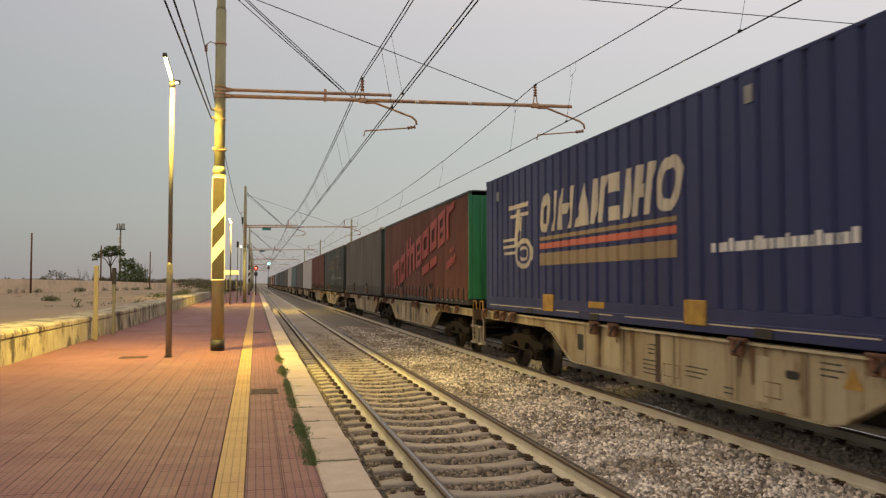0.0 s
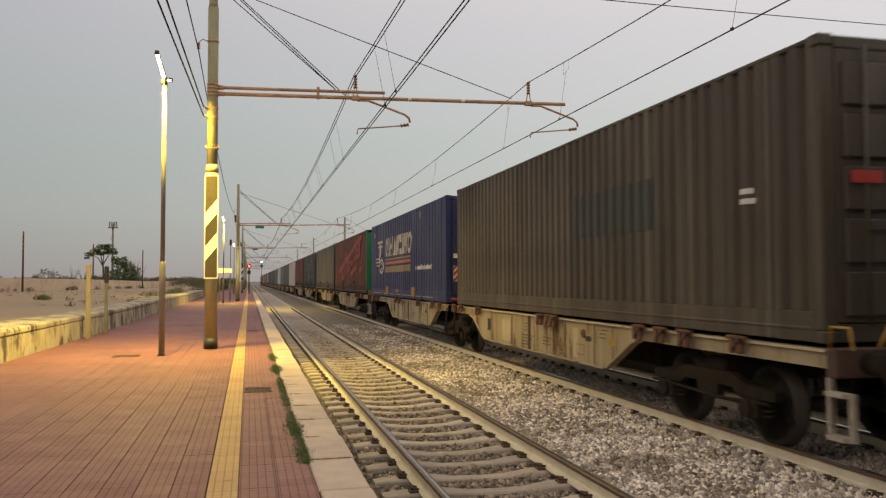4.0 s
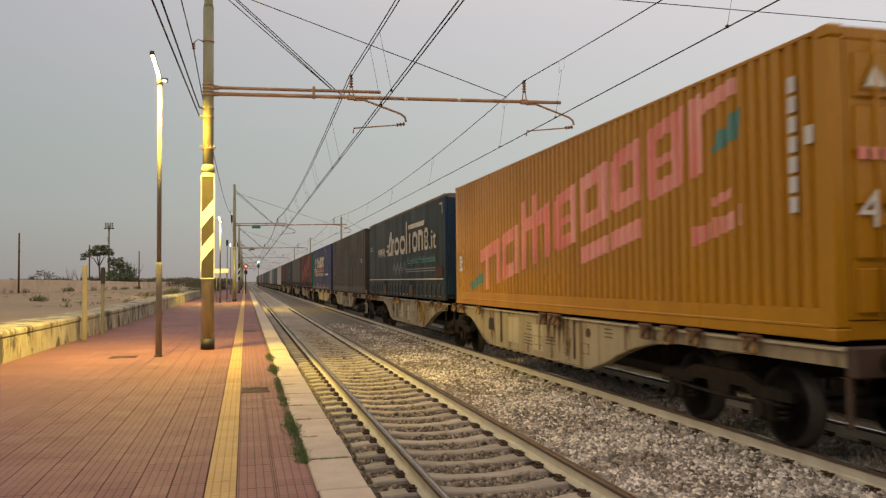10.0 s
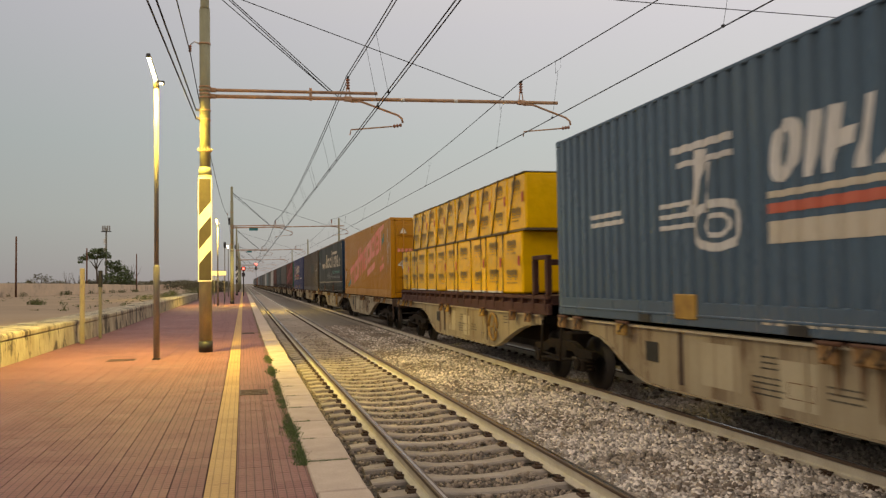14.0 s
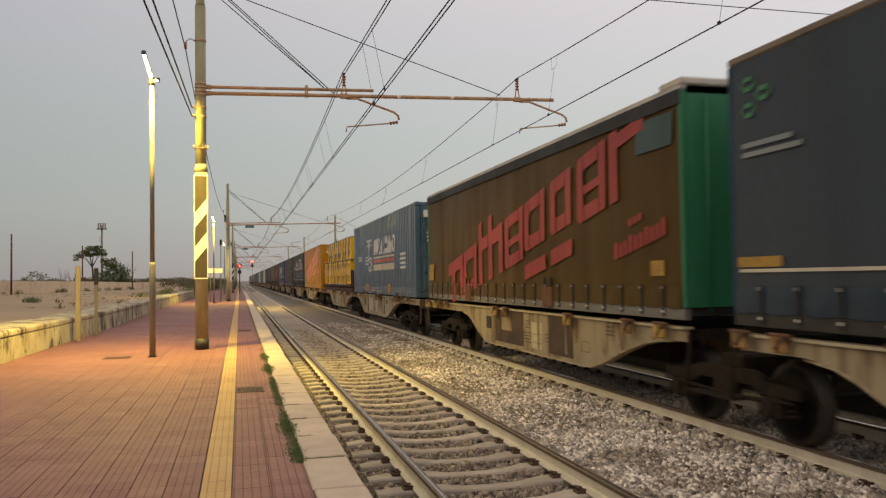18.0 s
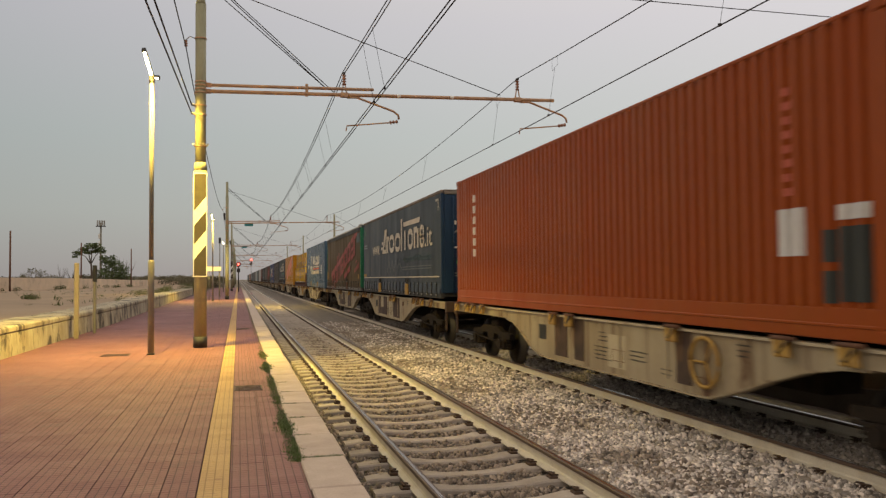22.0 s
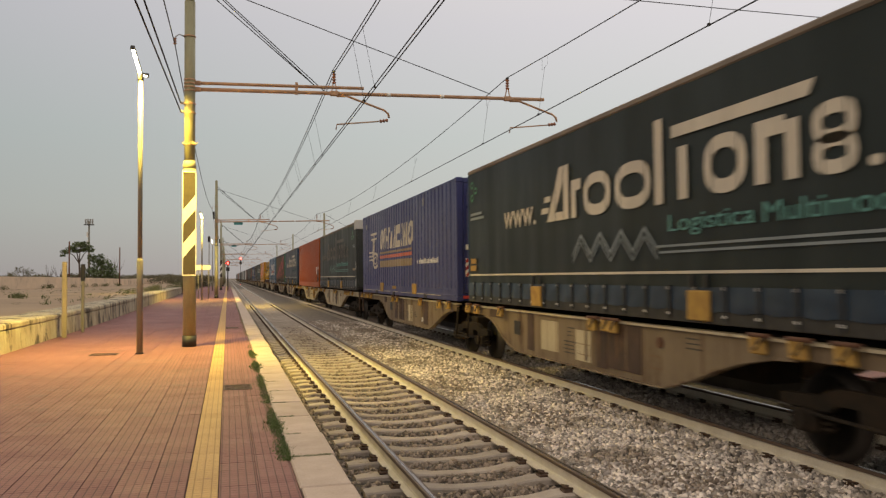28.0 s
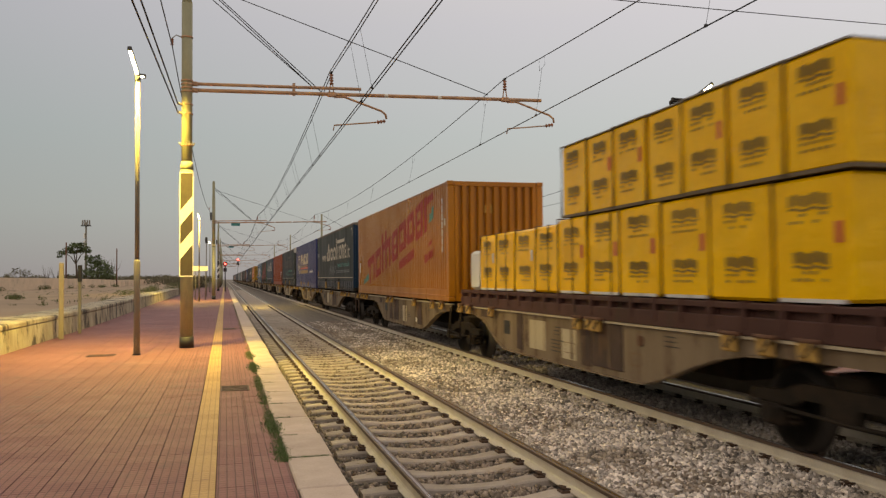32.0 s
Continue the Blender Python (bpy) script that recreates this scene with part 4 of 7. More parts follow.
far_w = thing("overhead_wires", Matrix(), "contact and messenger wire of a farther track", "overhead wire", "overhead wires")
part("contact_wire", rod([(15.3, -26, 5.3), (15.3, 18, 5.3), (15.3, 62, 5.3)], 0.009, 5), M["wire"], far_w)
part("messenger_wire", rod(bent((15.1, -26, 6.68), (15.1, 18.02, 6.68), 0.95)[:-1] + bent((15.1, 18.02, 6.68), (15.1, 62, 6.68), 0.95), 0.011, 5), M["wire"], far_w)

feeders = thing("feeder_cables", Matrix(), "dark feeder cables strung along the masts", "cable", "cables")
for pts in ([(-1.0, 18.4, 5.7), (-1.14, 11.0, 5.72), (-1.9, -22, 6.1)], [(-1.0, 18.4, 5.51), (-1.21, 11.0, 5.58), (-2.0, -22, 6.0)]):
    part("cable", rod(pts, 0.014, 6), M["wire"], feeders)
    part("cable_clamp", rod([(-1.0, 18.4, pts[0][2] - 0.0), (-0.9, 18.46, pts[0][2])], 0.03, 6), M["grey_steel"], feeders)
pts = bent((-1.2, -25, 6.95), (-1.12, 18.37, 6.97), 0.25)[:-1]
for a, b in zip(MAST_Y[:5], MAST_Y[1:6]):
    pts += bent((-1.12, a - 0.1, 6.97), (-1.12, b - 0.1, 6.97), 0.7)[:-1]
part("cable", rod(pts, 0.012, 5), M["wire"], feeders)
part("cross_cable", rod(bent((-12.0, 17.0, 8.73), (26.0, 18.4, 8.93), 0.2), 0.012, 5), M["wire"], feeders, "thin cable crossing high over the tracks")


# station lamps
def lamp_post(x, y, z0, z1, arms, label):
    """Tubular post; arms: (turn in degrees, lift in degrees, lit)."""
    p = thing("platform_lamp", pose(x, y, z0), label, "street lamp", "platform lamps")
    h = z1 - z0
    part("foot_plate", cube(-0.075, 0.075, -0.075, 0.075, 0, 0.03, bevel=0.006), M["dark_metal"], p)
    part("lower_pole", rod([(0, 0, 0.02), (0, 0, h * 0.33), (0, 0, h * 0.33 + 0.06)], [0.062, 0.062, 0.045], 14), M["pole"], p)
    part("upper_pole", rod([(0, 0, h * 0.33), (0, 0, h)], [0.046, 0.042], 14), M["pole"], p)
    part("head_clamp", rod([(0, 0, h - 0.1), (0, 0, h + 0.06)], 0.058, 14), M["dark_metal"], p)
    for turn, lift, lit in arms:
        f = thing("light_fitting")
        f.parent = p
        f.matrix_basis = pose(0, 0, h + 0.02, 0, -lift, turn)
        long = 0.7 if lit and lift > 20 else 0.42
        part("housing", cube(0.05, long, -0.04, 0.04, 0.012, 0.042, bevel=0.01), M["dark_metal"], f, "slim dark housing")
        part("end_cap", cube(long + 0.005, long + 0.06, -0.04, 0.04, -0.045, 0.05, bevel=0.015), M["dark_metal"], f)
        part("fluorescent_tube", rod([(0.08, 0, -0.014), (long, 0, -0.014)], 0.03 if long > 0.5 else 0.018, 10), M["tube_light"] if lit else M["glass_dark"], f,
             "glowing yellow-white tube" if lit else "unlit grey tube")
    return p


def tube_glow(post, power, around):
    """The light of the lit fittings: the raised one throws it down, the level one down and outwards; some goes all round."""
    bpy.context.view_layer.update()
    for f in post.children:
        lit = [q for q in f.children if q.name.startswith("fluorescent_tube") and q.data.materials[0] is M["tube_light"]]
        if lit:
            level = f.matrix_world.to_3x3().col[0].z < 0.4
            l = new("lamp_light", bpy.data.lights.new("lamp_light", "AREA"))
            l.data.shape, l.data.size, l.data.size_y = "RECTANGLE", 0.6, 0.1
            l.data.energy, l.data.color, l.data.spread = power * (0.34 if level else 0.9), LAMP, radians(130 if level else 148)
            at = f.matrix_world @ Vector((0.42, 0, -0.07))
            l.matrix_world = f.matrix_world @ pose(0.42, 0, -0.07, 0, -8, 0) if level else Matrix.Translation(at) @ pose(0, 0, 0, 0, 0, 90)
            if not level:
                g = new("tube_light", bpy.data.lights.new("tube_light", "POINT"))
                g.data.energy, g.data.color, g.data.shadow_soft_size = power * around, LAMP, 0.06
                g.matrix_world = Matrix.Translation(f.matrix_world @ Vector((0.5, 0, -0.11)))


LAMP = (1.0, 0.75, 0.12)
tube_glow(lamp_post(-1.69, 17.02, PLAT, 5.92, ((262, 30, 1), (80, 12, 1)), "slim tubular platform lamp post with two lit tubes"), 850, 0.016)
tube_glow(lamp_post(-1.7, 57.3, PLAT, 5.92, ((262, 30, 1), (80, 12, 1)), "platform lamp post farther along, lit"), 700, 0.06)
lamp_post(-1.7, 97.5, PLAT, 5.92, ((262, 30, 1),), "distant lit platform lamp post")
tube_glow(lamp_post(10.45, 16.4, PLAT, 5.86, ((0, 36, 1), (180, 2, 0), (165, -4, 0)), "opposite platform lamp with one lit and two dark tubes"), 230, 0.12)

plat2 = thing("platform_2", Matrix(), "opposite island platform behind the train", "platform", kind="structure")
# wall coloured near-black in place of the train's shade
part("platform_body", cube(8.75, 12.3, -8, 200, -0.8, PLAT - 0.05), M["shade_dark"], plat2)
part("paving", cube(8.8, 12.25, -8, 200, PLAT - 0.0495, PLAT), M["paving"], plat2)


# posts by the wall
def plank_post(x, y, h, w, mat, label, cap=None):
    p = thing("marker_post", pose(x, y, PLAT), label, "post")
    part("post", cube(-w / 2, w / 2, -0.03, 0.03, 0, h, bevel=0.012), mat, p)
    if cap:
        part("cap", cube(-w / 2 - 0.012, w / 2 + 0.012, -0.045, 0.045, h - cap, h + 0.02, bevel=0.01), M["black"], p, "black head of the post")


plank_post(-4.02, 22.3, 1.94, 0.115, M["wood"], "pale flat wooden post beside the low wall")
plank_post(-3.94, 24.5, 1.9, 0.085, M["pole"], "grey steel post with a black head beside the low wall", 0.45)

# signals far down the line
def signal(x, y, z, foot, label):
    s = thing("railway_signal", pose(x, y, foot), label, "railway signal", "railway signals")
    h = z - foot
    part("post", rod([(0, 0, 0), (0, 0, h)], 0.07, 10), M["dark_metal"], s)
    part("target_disc", rod([(0, -0.08, h), (0, -0.12, h)], 0.27, 20), M["black"], s, "round black signal disc")
    part("light_box", cube(-0.2, 0.2, -0.07, 0.25, h - 0.95, h - 0.5, bevel=0.02), M["black"], s)
    return s


red_signal = signal(0.02, 100, 3.65, PLAT, "railway signal showing red at the platform")
part("lens", rod([(0, -0.13, 3.3), (0, -0.3, 3.3)], 0.12, 14), M["red_light"], red_signal, "glowing red lens")
turning_signal = signal(4.42, 293, 8.6, -0.3, "railway signal that turns from green to red")
# searchlight signal: a disc with a green and a red glass turns behind its hood
part("lamp_case", cube(-0.44, 0.44, -0.55, 0.25, 7.0, 7.94, bevel=0.03), M["black"], turning_signal, "black case over the idle glass")
spectacle = thing("spectacle_disc")
spectacle.parent = turning_signal
spectacle.matrix_basis = pose(0, -0.2, 8.2)
part("green_glass", rod([(0, 0, 0.72), (0, -0.14, 0.72)], 0.36, 16), M["green_light"], spectacle, "glowing green glass")
part("red_glass", rod([(0, 0, -0.72), (0, -0.14, -0.72)], 0.36, 16), M["red_light"], spectacle, "glowing red glass")


# small boards under the arms, platform name board
def arm_plate(y):
    b = thing("arm_plate", pose(0.77, y, 5.82), "small teal plate hung under the cross arm", "sign", "arm plates")
    part("plate", cube(-0.32, 0.32, -0.01, 0.01, 0.0, 0.2), C_TEAL, b)
    for x in (-0.2, 0.2):
        part("hanger", rod([(x, 0, 0.19), (x, 0, 0.24)], 0.01, 5), M["dark_metal"], b)


C_TEAL = material("teal_plate", (0.03, 0.2, 0.22), 0.5, scale=4, bump=0)
arm_plate(MAST_Y[1]), arm_plate(MAST_Y[2])
nb = thing("name_board", pose(-1.7, 60.5, PLAT), "pale station name board on two thin posts", "station sign")
part("board", cube(-0.5, 0.5, -0.02, 0.02, 2.1, 2.42), M["board_white"], nb)
for x in (-0.35, 0.35):
    part("post", rod([(x, 0.03, 0), (x, 0.03, 2.4)], 0.025, 8), M["pole"], nb)
tp = thing("speaker_pole", pose(-1.55, 72, PLAT), "slim pole with a small loudspeaker box", "pole")
part("pole", rod([(0, 0, 0), (0, 0, 4.6)], 0.035, 8), M["pole"], tp)
part("box", cube(-0.1, 0.1, -0.1, 0.1, 4.6, 5.1, bevel=0.02), M["dark_metal"], tp)


# ---------------------------------------------------------------- yard: poles, trees, scrub
def thin_pole(x, y, h, label):
    p = thing("yard_pole", pose(x, y, 0.86), label, "pole", "yard poles")
    part("shaft", rod([(0, 0, 0), (0, 0, h)], [0.1, 0.08], 8), M["rust"], p)


thin_pole(-21.5, 86.0, 5.9, "thin rusty pole in front of the yard wall")
thin_pole(-19.4, 110.5, 5.8, "thin rusty pole in front of the yard wall")
thin_pole(-15.6, 128.5, 5.7, "thin rusty pole in front of the yard wall")
am = thing("antenna_mast", pose(-23.2, 150, 0.5), "slender antenna mast with panel aerials behind the trees", "antenna mast")
part("shaft", rod([(0, 0, 0), (0, 0, 11.4)], [0.2, 0.13], 10), M["pole"], am)
for dx in (-0.55, -0.2, 0.2, 0.55):
    part("aerial", cube(dx - 0.12, dx + 0.12, -0.1, 0.1, 10.9, 11.8, bevel=0.02), M["grey_steel"], am, "pale panel aerial")
part("crossbar", cube(-0.8, 0.8, -0.3, 0.3, 10.7, 10.85), M["dark_metal"], am)
for z in (7.2, 8.6):
    part("small_dish", cube(-0.35, -0.1, -0.3, -0.15, z, z + 0.9, bevel=0.02), M["white_paint"], am, "small white aerial")


def crown(clumps, leaves, size, seed, flatness=0.7):
    """Leaves scattered in clumps; clumps: (x, y, z, radius)."""
    rr = np.random.default_rng(seed)
    vs, fs = [], []
    for cx, cy, cz, r in clumps:
        for _ in range(int(leaves * r * r)):
            d = rr.normal(size=3)
            d *= r * rr.random() ** 0.45 / np.linalg.norm(d)
            c = np.array((cx, cy, cz)) + d * (1, 1, flatness)
            a, b = rr.normal(size=3), rr.normal(size=3)
            a /= np.linalg.norm(a)
            b -= a * (a @ b)
            b /= np.linalg.norm(b)
            s = size * rr.uniform(0.5, 1.2)
            k = len(vs)
            vs += [tuple(c - a * s), tuple(c + b * s * 0.5), tuple(c + a * s), tuple(c - b * s * 0.5)]
            fs.append((k, k + 1, k + 2, k + 3))
    return vs, [], fs


def tree(x, y, limbs, clumps, trunk, leaves, size, mat, label, seed, flatness=0.7):
    t = thing("tree", pose(x, y, 0.5), label, "tree", "yard trees")
    bm = bmesh.new()
    tube(bm, [(0, 0, 0), (0.1, 0, trunk[0] * 0.5), (-0.05, 0.05, trunk[0])], [trunk[1], trunk[1] * 0.8, trunk[1] * 0.55], 8)
    part("trunk", bm, M["bark"], t)
    for q in limbs:
        bm = bmesh.new()
        tube(bm, [(-0.05, 0.05, trunk[0] * 0.85), (q[0] * 0.5, q[1] * 0.5, (trunk[0] + q[2]) / 2), q], [trunk[1] * 0.5, trunk[1] * 0.35, trunk[1] * 0.12], 6)
        part("limb", bm, M["bark"], t)
    part("crown", crown(clumps, leaves, size, seed, flatness), mat, t, "uneven crown of small leaves")


tree(-22.6, 137, [(-1.6, 0, 5.6), (1.3, 0.3, 6.0), (0.3, -0.5, 6.5), (-0.7, 0.4, 6.3)],
     [(-2.0, 0, 5.7, 0.9), (-1.2, 0.3, 6.3, 0.9), (0.0, -0.4, 6.8, 1.1), (1.1, 0.2, 6.4, 1.0), (1.7, 0.0, 5.9, 0.7), (0.4, 0.5, 6.0, 0.8), (-2.3, -0.2, 5.1, 0.5), (-0.6, 0.4, 5.8, 0.8), (0.9, -0.4, 7.0, 0.7)],
     (4.6, 0.2), 260, 0.17, M["leaf"], "slim tree with a flat open crown behind the yard wall", 3, 0.45)
tree(-19.6, 138, [(-0.8, 0, 3.2), (0.9, 0, 3.4), (0, 0.4, 4.0)],
     [(-1.6, 0, 2.4, 1.4), (-0.6, 0.3, 4.2, 1.4), (0.5, 0, 3.7, 1.4), (1.5, 0, 3.0, 1.2), (0.0, -0.5, 2.4, 1.7), (1.6, -0.3, 2.0, 1.3), (-1.2, -0.3, 4.9, 0.8), (0.1, 0, 5.0, 0.6)],
     (2.4, 0.22), 170, 0.2, M["leaf"], "dense dark green tree behind the yard wall", 4)
tree(-33.5, 150, [(-1.2, 0, 2.6), (1.2, 0, 2.5), (0, 0, 3.2)],
     [(-1.8, 0, 2.3, 0.9), (-0.6, 0, 3.0, 1.0), (0.8, 0.2, 2.7, 1.0), (1.9, 0, 2.0, 0.9), (3.0, 0, 1.7, 0.8)],
     (1.6, 0.16), 90, 0.17, M["dry_leaf"], "low thin pale shrub tree behind the yard wall", 5)
for k, (x, y, h) in enumerate(((-27.5, 140, 4.0), (-26.2, 141, 3.6), (-17.6, 140, 5.0), (-18.4, 141, 5.4))):
    t = thing("bare_shrub", pose(x, y, 0.5), "bare grey shrub with thin twigs", "shrub", "bare shrubs")
    rr = random.Random(k)
    for j in range(9):
        dx, dy = rr.uniform(-1.3, 1.3), rr.uniform(-0.8, 0.8)
        part("twig", rod([(0, 0, 0), (dx * 0.4, dy * 0.4, h * 0.5), (dx, dy, h * rr.uniform(0.75, 1.0))], [0.05, 0.03, 0.012], 5), M["bark"], t)

rr = np.random.default_rng(8)
clumps = []
for k in range(260):
    f = rr.random()
    y = 150 + 190 * f
    clumps.append((-70 + 66 * rr.random() ** 0.8, y, 1.5 + 0.8 * rr.random() + 0.003 * (y - 150), 0.6 + 0.7 * rr.random()))
clumps += [(-26 + 9 * rr.random(), 139 + 3 * rr.random(), 1.2 + 1.2 * rr.random(), 0.6 + 0.5 * rr.random()) for _ in range(26)]
for k in range(60):
    clumps.append((-3.5 - 8 * rr.random(), 130 + 150 * rr.random(), 1.0 + 0.8 * rr.random(), 0.8 + 0.9 * rr.random()))
tagged(part("scrub", crown(clumps, 80, 0.2, 9), M["dry_leaf"]), "band of dry olive scrub along the horizon behind the wall", "scrub", kind="stuff")
clumps = [(-23 + 8 * f + rr.normal() * 0.2, 82 + 40 * f, 1.0, 0.25 + 0.35 * rr.random()) for f in rr.random(16)]
clumps += [(-6.2, 57.0, 0.9, 0.5), (-6.8, 58.0, 0.9, 0.4), (-5.6, 64.0, 0.9, 0.6), (-5.4, 66.5, 1.0, 0.7), (-5.8, 68.5, 0.9, 0.6), (-5.2, 84, 1.0, 0.8), (-4.8, 92, 1.0, 0.9), (-4.6, 103, 1.0, 1.0), (-4.6, 115, 0.9, 1.1)]
clumps += [(-8.2 - 3 * f, 42 + 6 * f, 0.95, 0.2 + 0.12 * rr.random()) for f in rr.random(7)]
tagged(part("yard_bushes", crown(clumps, 1100, 0.055, 10), M["grass"]), "low green bushes growing in the yard and by the wall", "bush", kind="stuff")
rs = random.Random(21)
spots = [(wall_x(y) - 0.7 - abs(rs.gauss(0, 1.6)), y, 0.86, rs.uniform(0.3, 0.9)) for y in (rs.uniform(34, 80) for _ in range(60))]
spots += [(rs.uniform(-20, -6), rs.uniform(55, 90), 0.86, rs.uniform(0.3, 0.7)) for _ in range(70)]
tufts(spots, "grass", 10, 0.22, "yard_grass", "dry yellow-green grass tufts in the yard", 0.14)

# ---------------------------------------------------------------- the freight train
TX = AX2 - 0.02                    # middle of the train
DECK = 1.27                        # underside of the boxes
LEN, HALF, TALL = 13.716, 1.25, 2.945


def travel(t):
    """How far the train has gone, away from the camera, after t seconds."""
    u = t / 32.0
    return 32.0 * (4.038 * u + 1.616 * u**2 + 2.344 * u**3 - 3.015 * u**4 + 1.099 * u**5)


MOVING, WHEELSETS = [], []


def paint_of(name, base, rough=0.5, dirt=(0.08, 0.06, 0.045), dirt_at=0.6, other=None, bump=0.05, spec=0.3, runs=None):
    return material(name, base, rough, 0.0, other=other, scale=1.1, fine=30, bump=bump, spec=spec, runs=runs, streak=(1, 1, 0.22), stain=dirt, stain_at=dirt_at, stain_scale=1.3)


C = dict(
    navy=paint_of("navy_paint", (0.026, 0.033, 0.11), 0.5, other=(0.021, 0.028, 0.09), dirt_at=0.68, spec=0.35),
    violet_navy=paint_of("violet_navy_paint", (0.04, 0.046, 0.145), 0.42, other=(0.033, 0.038, 0.12), dirt_at=0.68, spec=0.35),
    slate_blue=paint_of("slate_blue_paint", (0.075, 0.125, 0.18), 0.3, other=(0.06, 0.10, 0.145), dirt_at=0.66, spec=0.4),
    brown=paint_of("dull_brown_paint", (0.085, 0.068, 0.05), 0.5, other=(0.045, 0.038, 0.03), dirt=(0.14, 0.075, 0.035), dirt_at=0.6, runs=(0.14, 0.125, 0.1)),
    ochre=paint_of("ochre_paint", (0.47, 0.215, 0.003), 0.33, spec=0.4, other=(0.39, 0.17, 0.003), dirt=(0.25, 0.11, 0.02), dirt_at=0.68),
    orange=paint_of("orange_paint", (0.37, 0.145, 0.003), 0.33, spec=0.4, other=(0.3, 0.11, 0.003), dirt=(0.28, 0.1, 0.02), dirt_at=0.68),
    rust_red=paint_of("rust_red_paint", (0.27, 0.062, 0.008), 0.42, spec=0.24, other=(0.29, 0.054, 0.007), dirt=(0.2, 0.05, 0.02), dirt_at=0.68),
    curtain_black=paint_of("black_green_curtain", (0.021, 0.028, 0.026), 0.52, other=(0.016, 0.022, 0.02), dirt=(0.04, 0.041, 0.035), dirt_at=0.62, spec=0.22),
    curtain_slate=paint_of("slate_curtain", (0.04, 0.053, 0.068), 0.5, other=(0.034, 0.045, 0.056), dirt=(0.055, 0.06, 0.06), dirt_at=0.64, spec=0.25),
    curtain_olive=paint_of("olive_brown_curtain", (0.09, 0.054, 0.011), 0.5, other=(0.065, 0.037, 0.009), dirt=(0.07, 0.045, 0.02), dirt_at=0.6, spec=0.12),
    curtain_red=paint_of("red_brown_curtain", (0.14, 0.055, 0.04), 0.65, other=(0.1, 0.042, 0.03), dirt=(0.08, 0.05, 0.03), dirt_at=0.6, spec=0.12),
    curtain_grey=paint_of("grey_curtain", (0.13, 0.12, 0.105), 0.65, other=(0.1, 0.092, 0.08), dirt_at=0.62, spec=0.12),
    curtain_white=paint_of("pale_curtain", (0.5, 0.48, 0.46), 0.65, other=(0.4, 0.38, 0.36), dirt_at=0.64, spec=0.12),
    teal=paint_of("teal_paint", (0.08, 0.13, 0.13), 0.5),
    blue_end=paint_of("blue_end_paint", (0.014, 0.042, 0.09), 0.5, dirt_at=0.68),
    green_end=paint_of("green_end_paint", (0.03, 0.19, 0.095), 0.45, dirt_at=0.66),
    dark_end=paint_of("dark_end_paint", (0.05, 0.055, 0.05), 0.5, dirt_at=0.66),
    hem_blue=paint_of("hem_blue", (0.02, 0.036, 0.058), 0.4, dirt=(0.04, 0.045, 0.055), dirt_at=0.62),
    cream=paint_of("cream_mark", (0.62, 0.55, 0.43), 0.5, dirt=(0.3, 0.26, 0.2), dirt_at=0.68),
    white=paint_of("white_mark", (0.72, 0.7, 0.66), 0.5, dirt=(0.35, 0.32, 0.28), dirt_at=0.7),
    faded=paint_of("faded_mark", (0.12, 0.1, 0.08), 0.55, other=(0.09, 0.075, 0.06)),
    teal_mark=paint_of("teal_mark", (0.12, 0.3, 0.26), 0.5, dirt_at=0.72),
    grey_mark=paint_of("grey_mark", (0.24, 0.27, 0.27), 0.5, dirt_at=0.72),
    faint_teal=paint_of("faint_teal_mark", (0.055, 0.095, 0.098), 0.5, dirt_at=0.72),
    dim_mark=paint_of("dim_mark", (0.13, 0.15, 0.15), 0.5, dirt_at=0.72),
    green_mark=paint_of("green_mark", (0.06, 0.24, 0.1), 0.5, dirt_at=0.72),
    pink=paint_of("pink_mark", (0.72, 0.17, 0.12), 0.5, other=(0.82, 0.46, 0.38), dirt=(0.6, 0.2, 0.1), dirt_at=0.62),
    red_mark=paint_of("red_mark", (0.5, 0.06, 0.05), 0.5, other=(0.42, 0.05, 0.045), dirt_at=0.7),
    dull_red_mark=paint_of("dull_red_mark", (0.34, 0.05, 0.04), 0.5, other=(0.27, 0.04, 0.03), dirt=(0.2, 0.06, 0.03), dirt_at=0.62),
    tan_mark=paint_of("tan_mark", (0.33, 0.24, 0.13), 0.5, dirt_at=0.7),
    salmon=paint_of("salmon_mark", (0.6, 0.16, 0.1), 0.5, dirt_at=0.7),
    roof=paint_of("roof_sheet", (0.22, 0.18, 0.14), 0.7),
    pale_roof=paint_of("pale_roof_sheet", (0.55, 0.53, 0.48), 0.7, dirt_at=0.62),
    rail_brown=paint_of("rack_brown", (0.08, 0.034, 0.026), 0.7, dirt=(0.05, 0.03, 0.02), dirt_at=0.55),
    wrap=material("yellow_wrap", (0.86, 0.5, 0.001), 0.22, other=(0.78, 0.43, 0.001), scale=1.5, fine=3.5, bump=0.45, depth=0.05, stain=(0.7, 0.36, 0.005), stain_at=0.66, stain_scale=1.5, spec=0.22),
    print_dark=paint_of("dark_print", (0.24, 0.155, 0.025), 0.5),
    strap=paint_of("strap", (0.15, 0.11, 0.065), 0.6),
    dark_strap=paint_of("dark_strap", (0.03, 0.03, 0.03), 0.6),
    foil=paint_of("white_foil", (0.66, 0.66, 0.66), 0.35, bump=0.4),
)

class Fold:
    """A corrugated wall's section: its pitch, the share of it that is crest, the share of one slope, the depth."""
    def __init__(self, pitch, crest, slope, dip):
        self.pitch, self.crest, self.slope, self.dip = pitch, crest, slope, dip

    def __call__(self, u):
        """How deep the wall lies behind its crests, u metres from the front."""
        f = ((u - 0.12) / self.pitch) % 1.0
        return self.dip * min(max((abs(f - 0.5) - self.crest / 2) / self.slope, 0.0), 1.0)

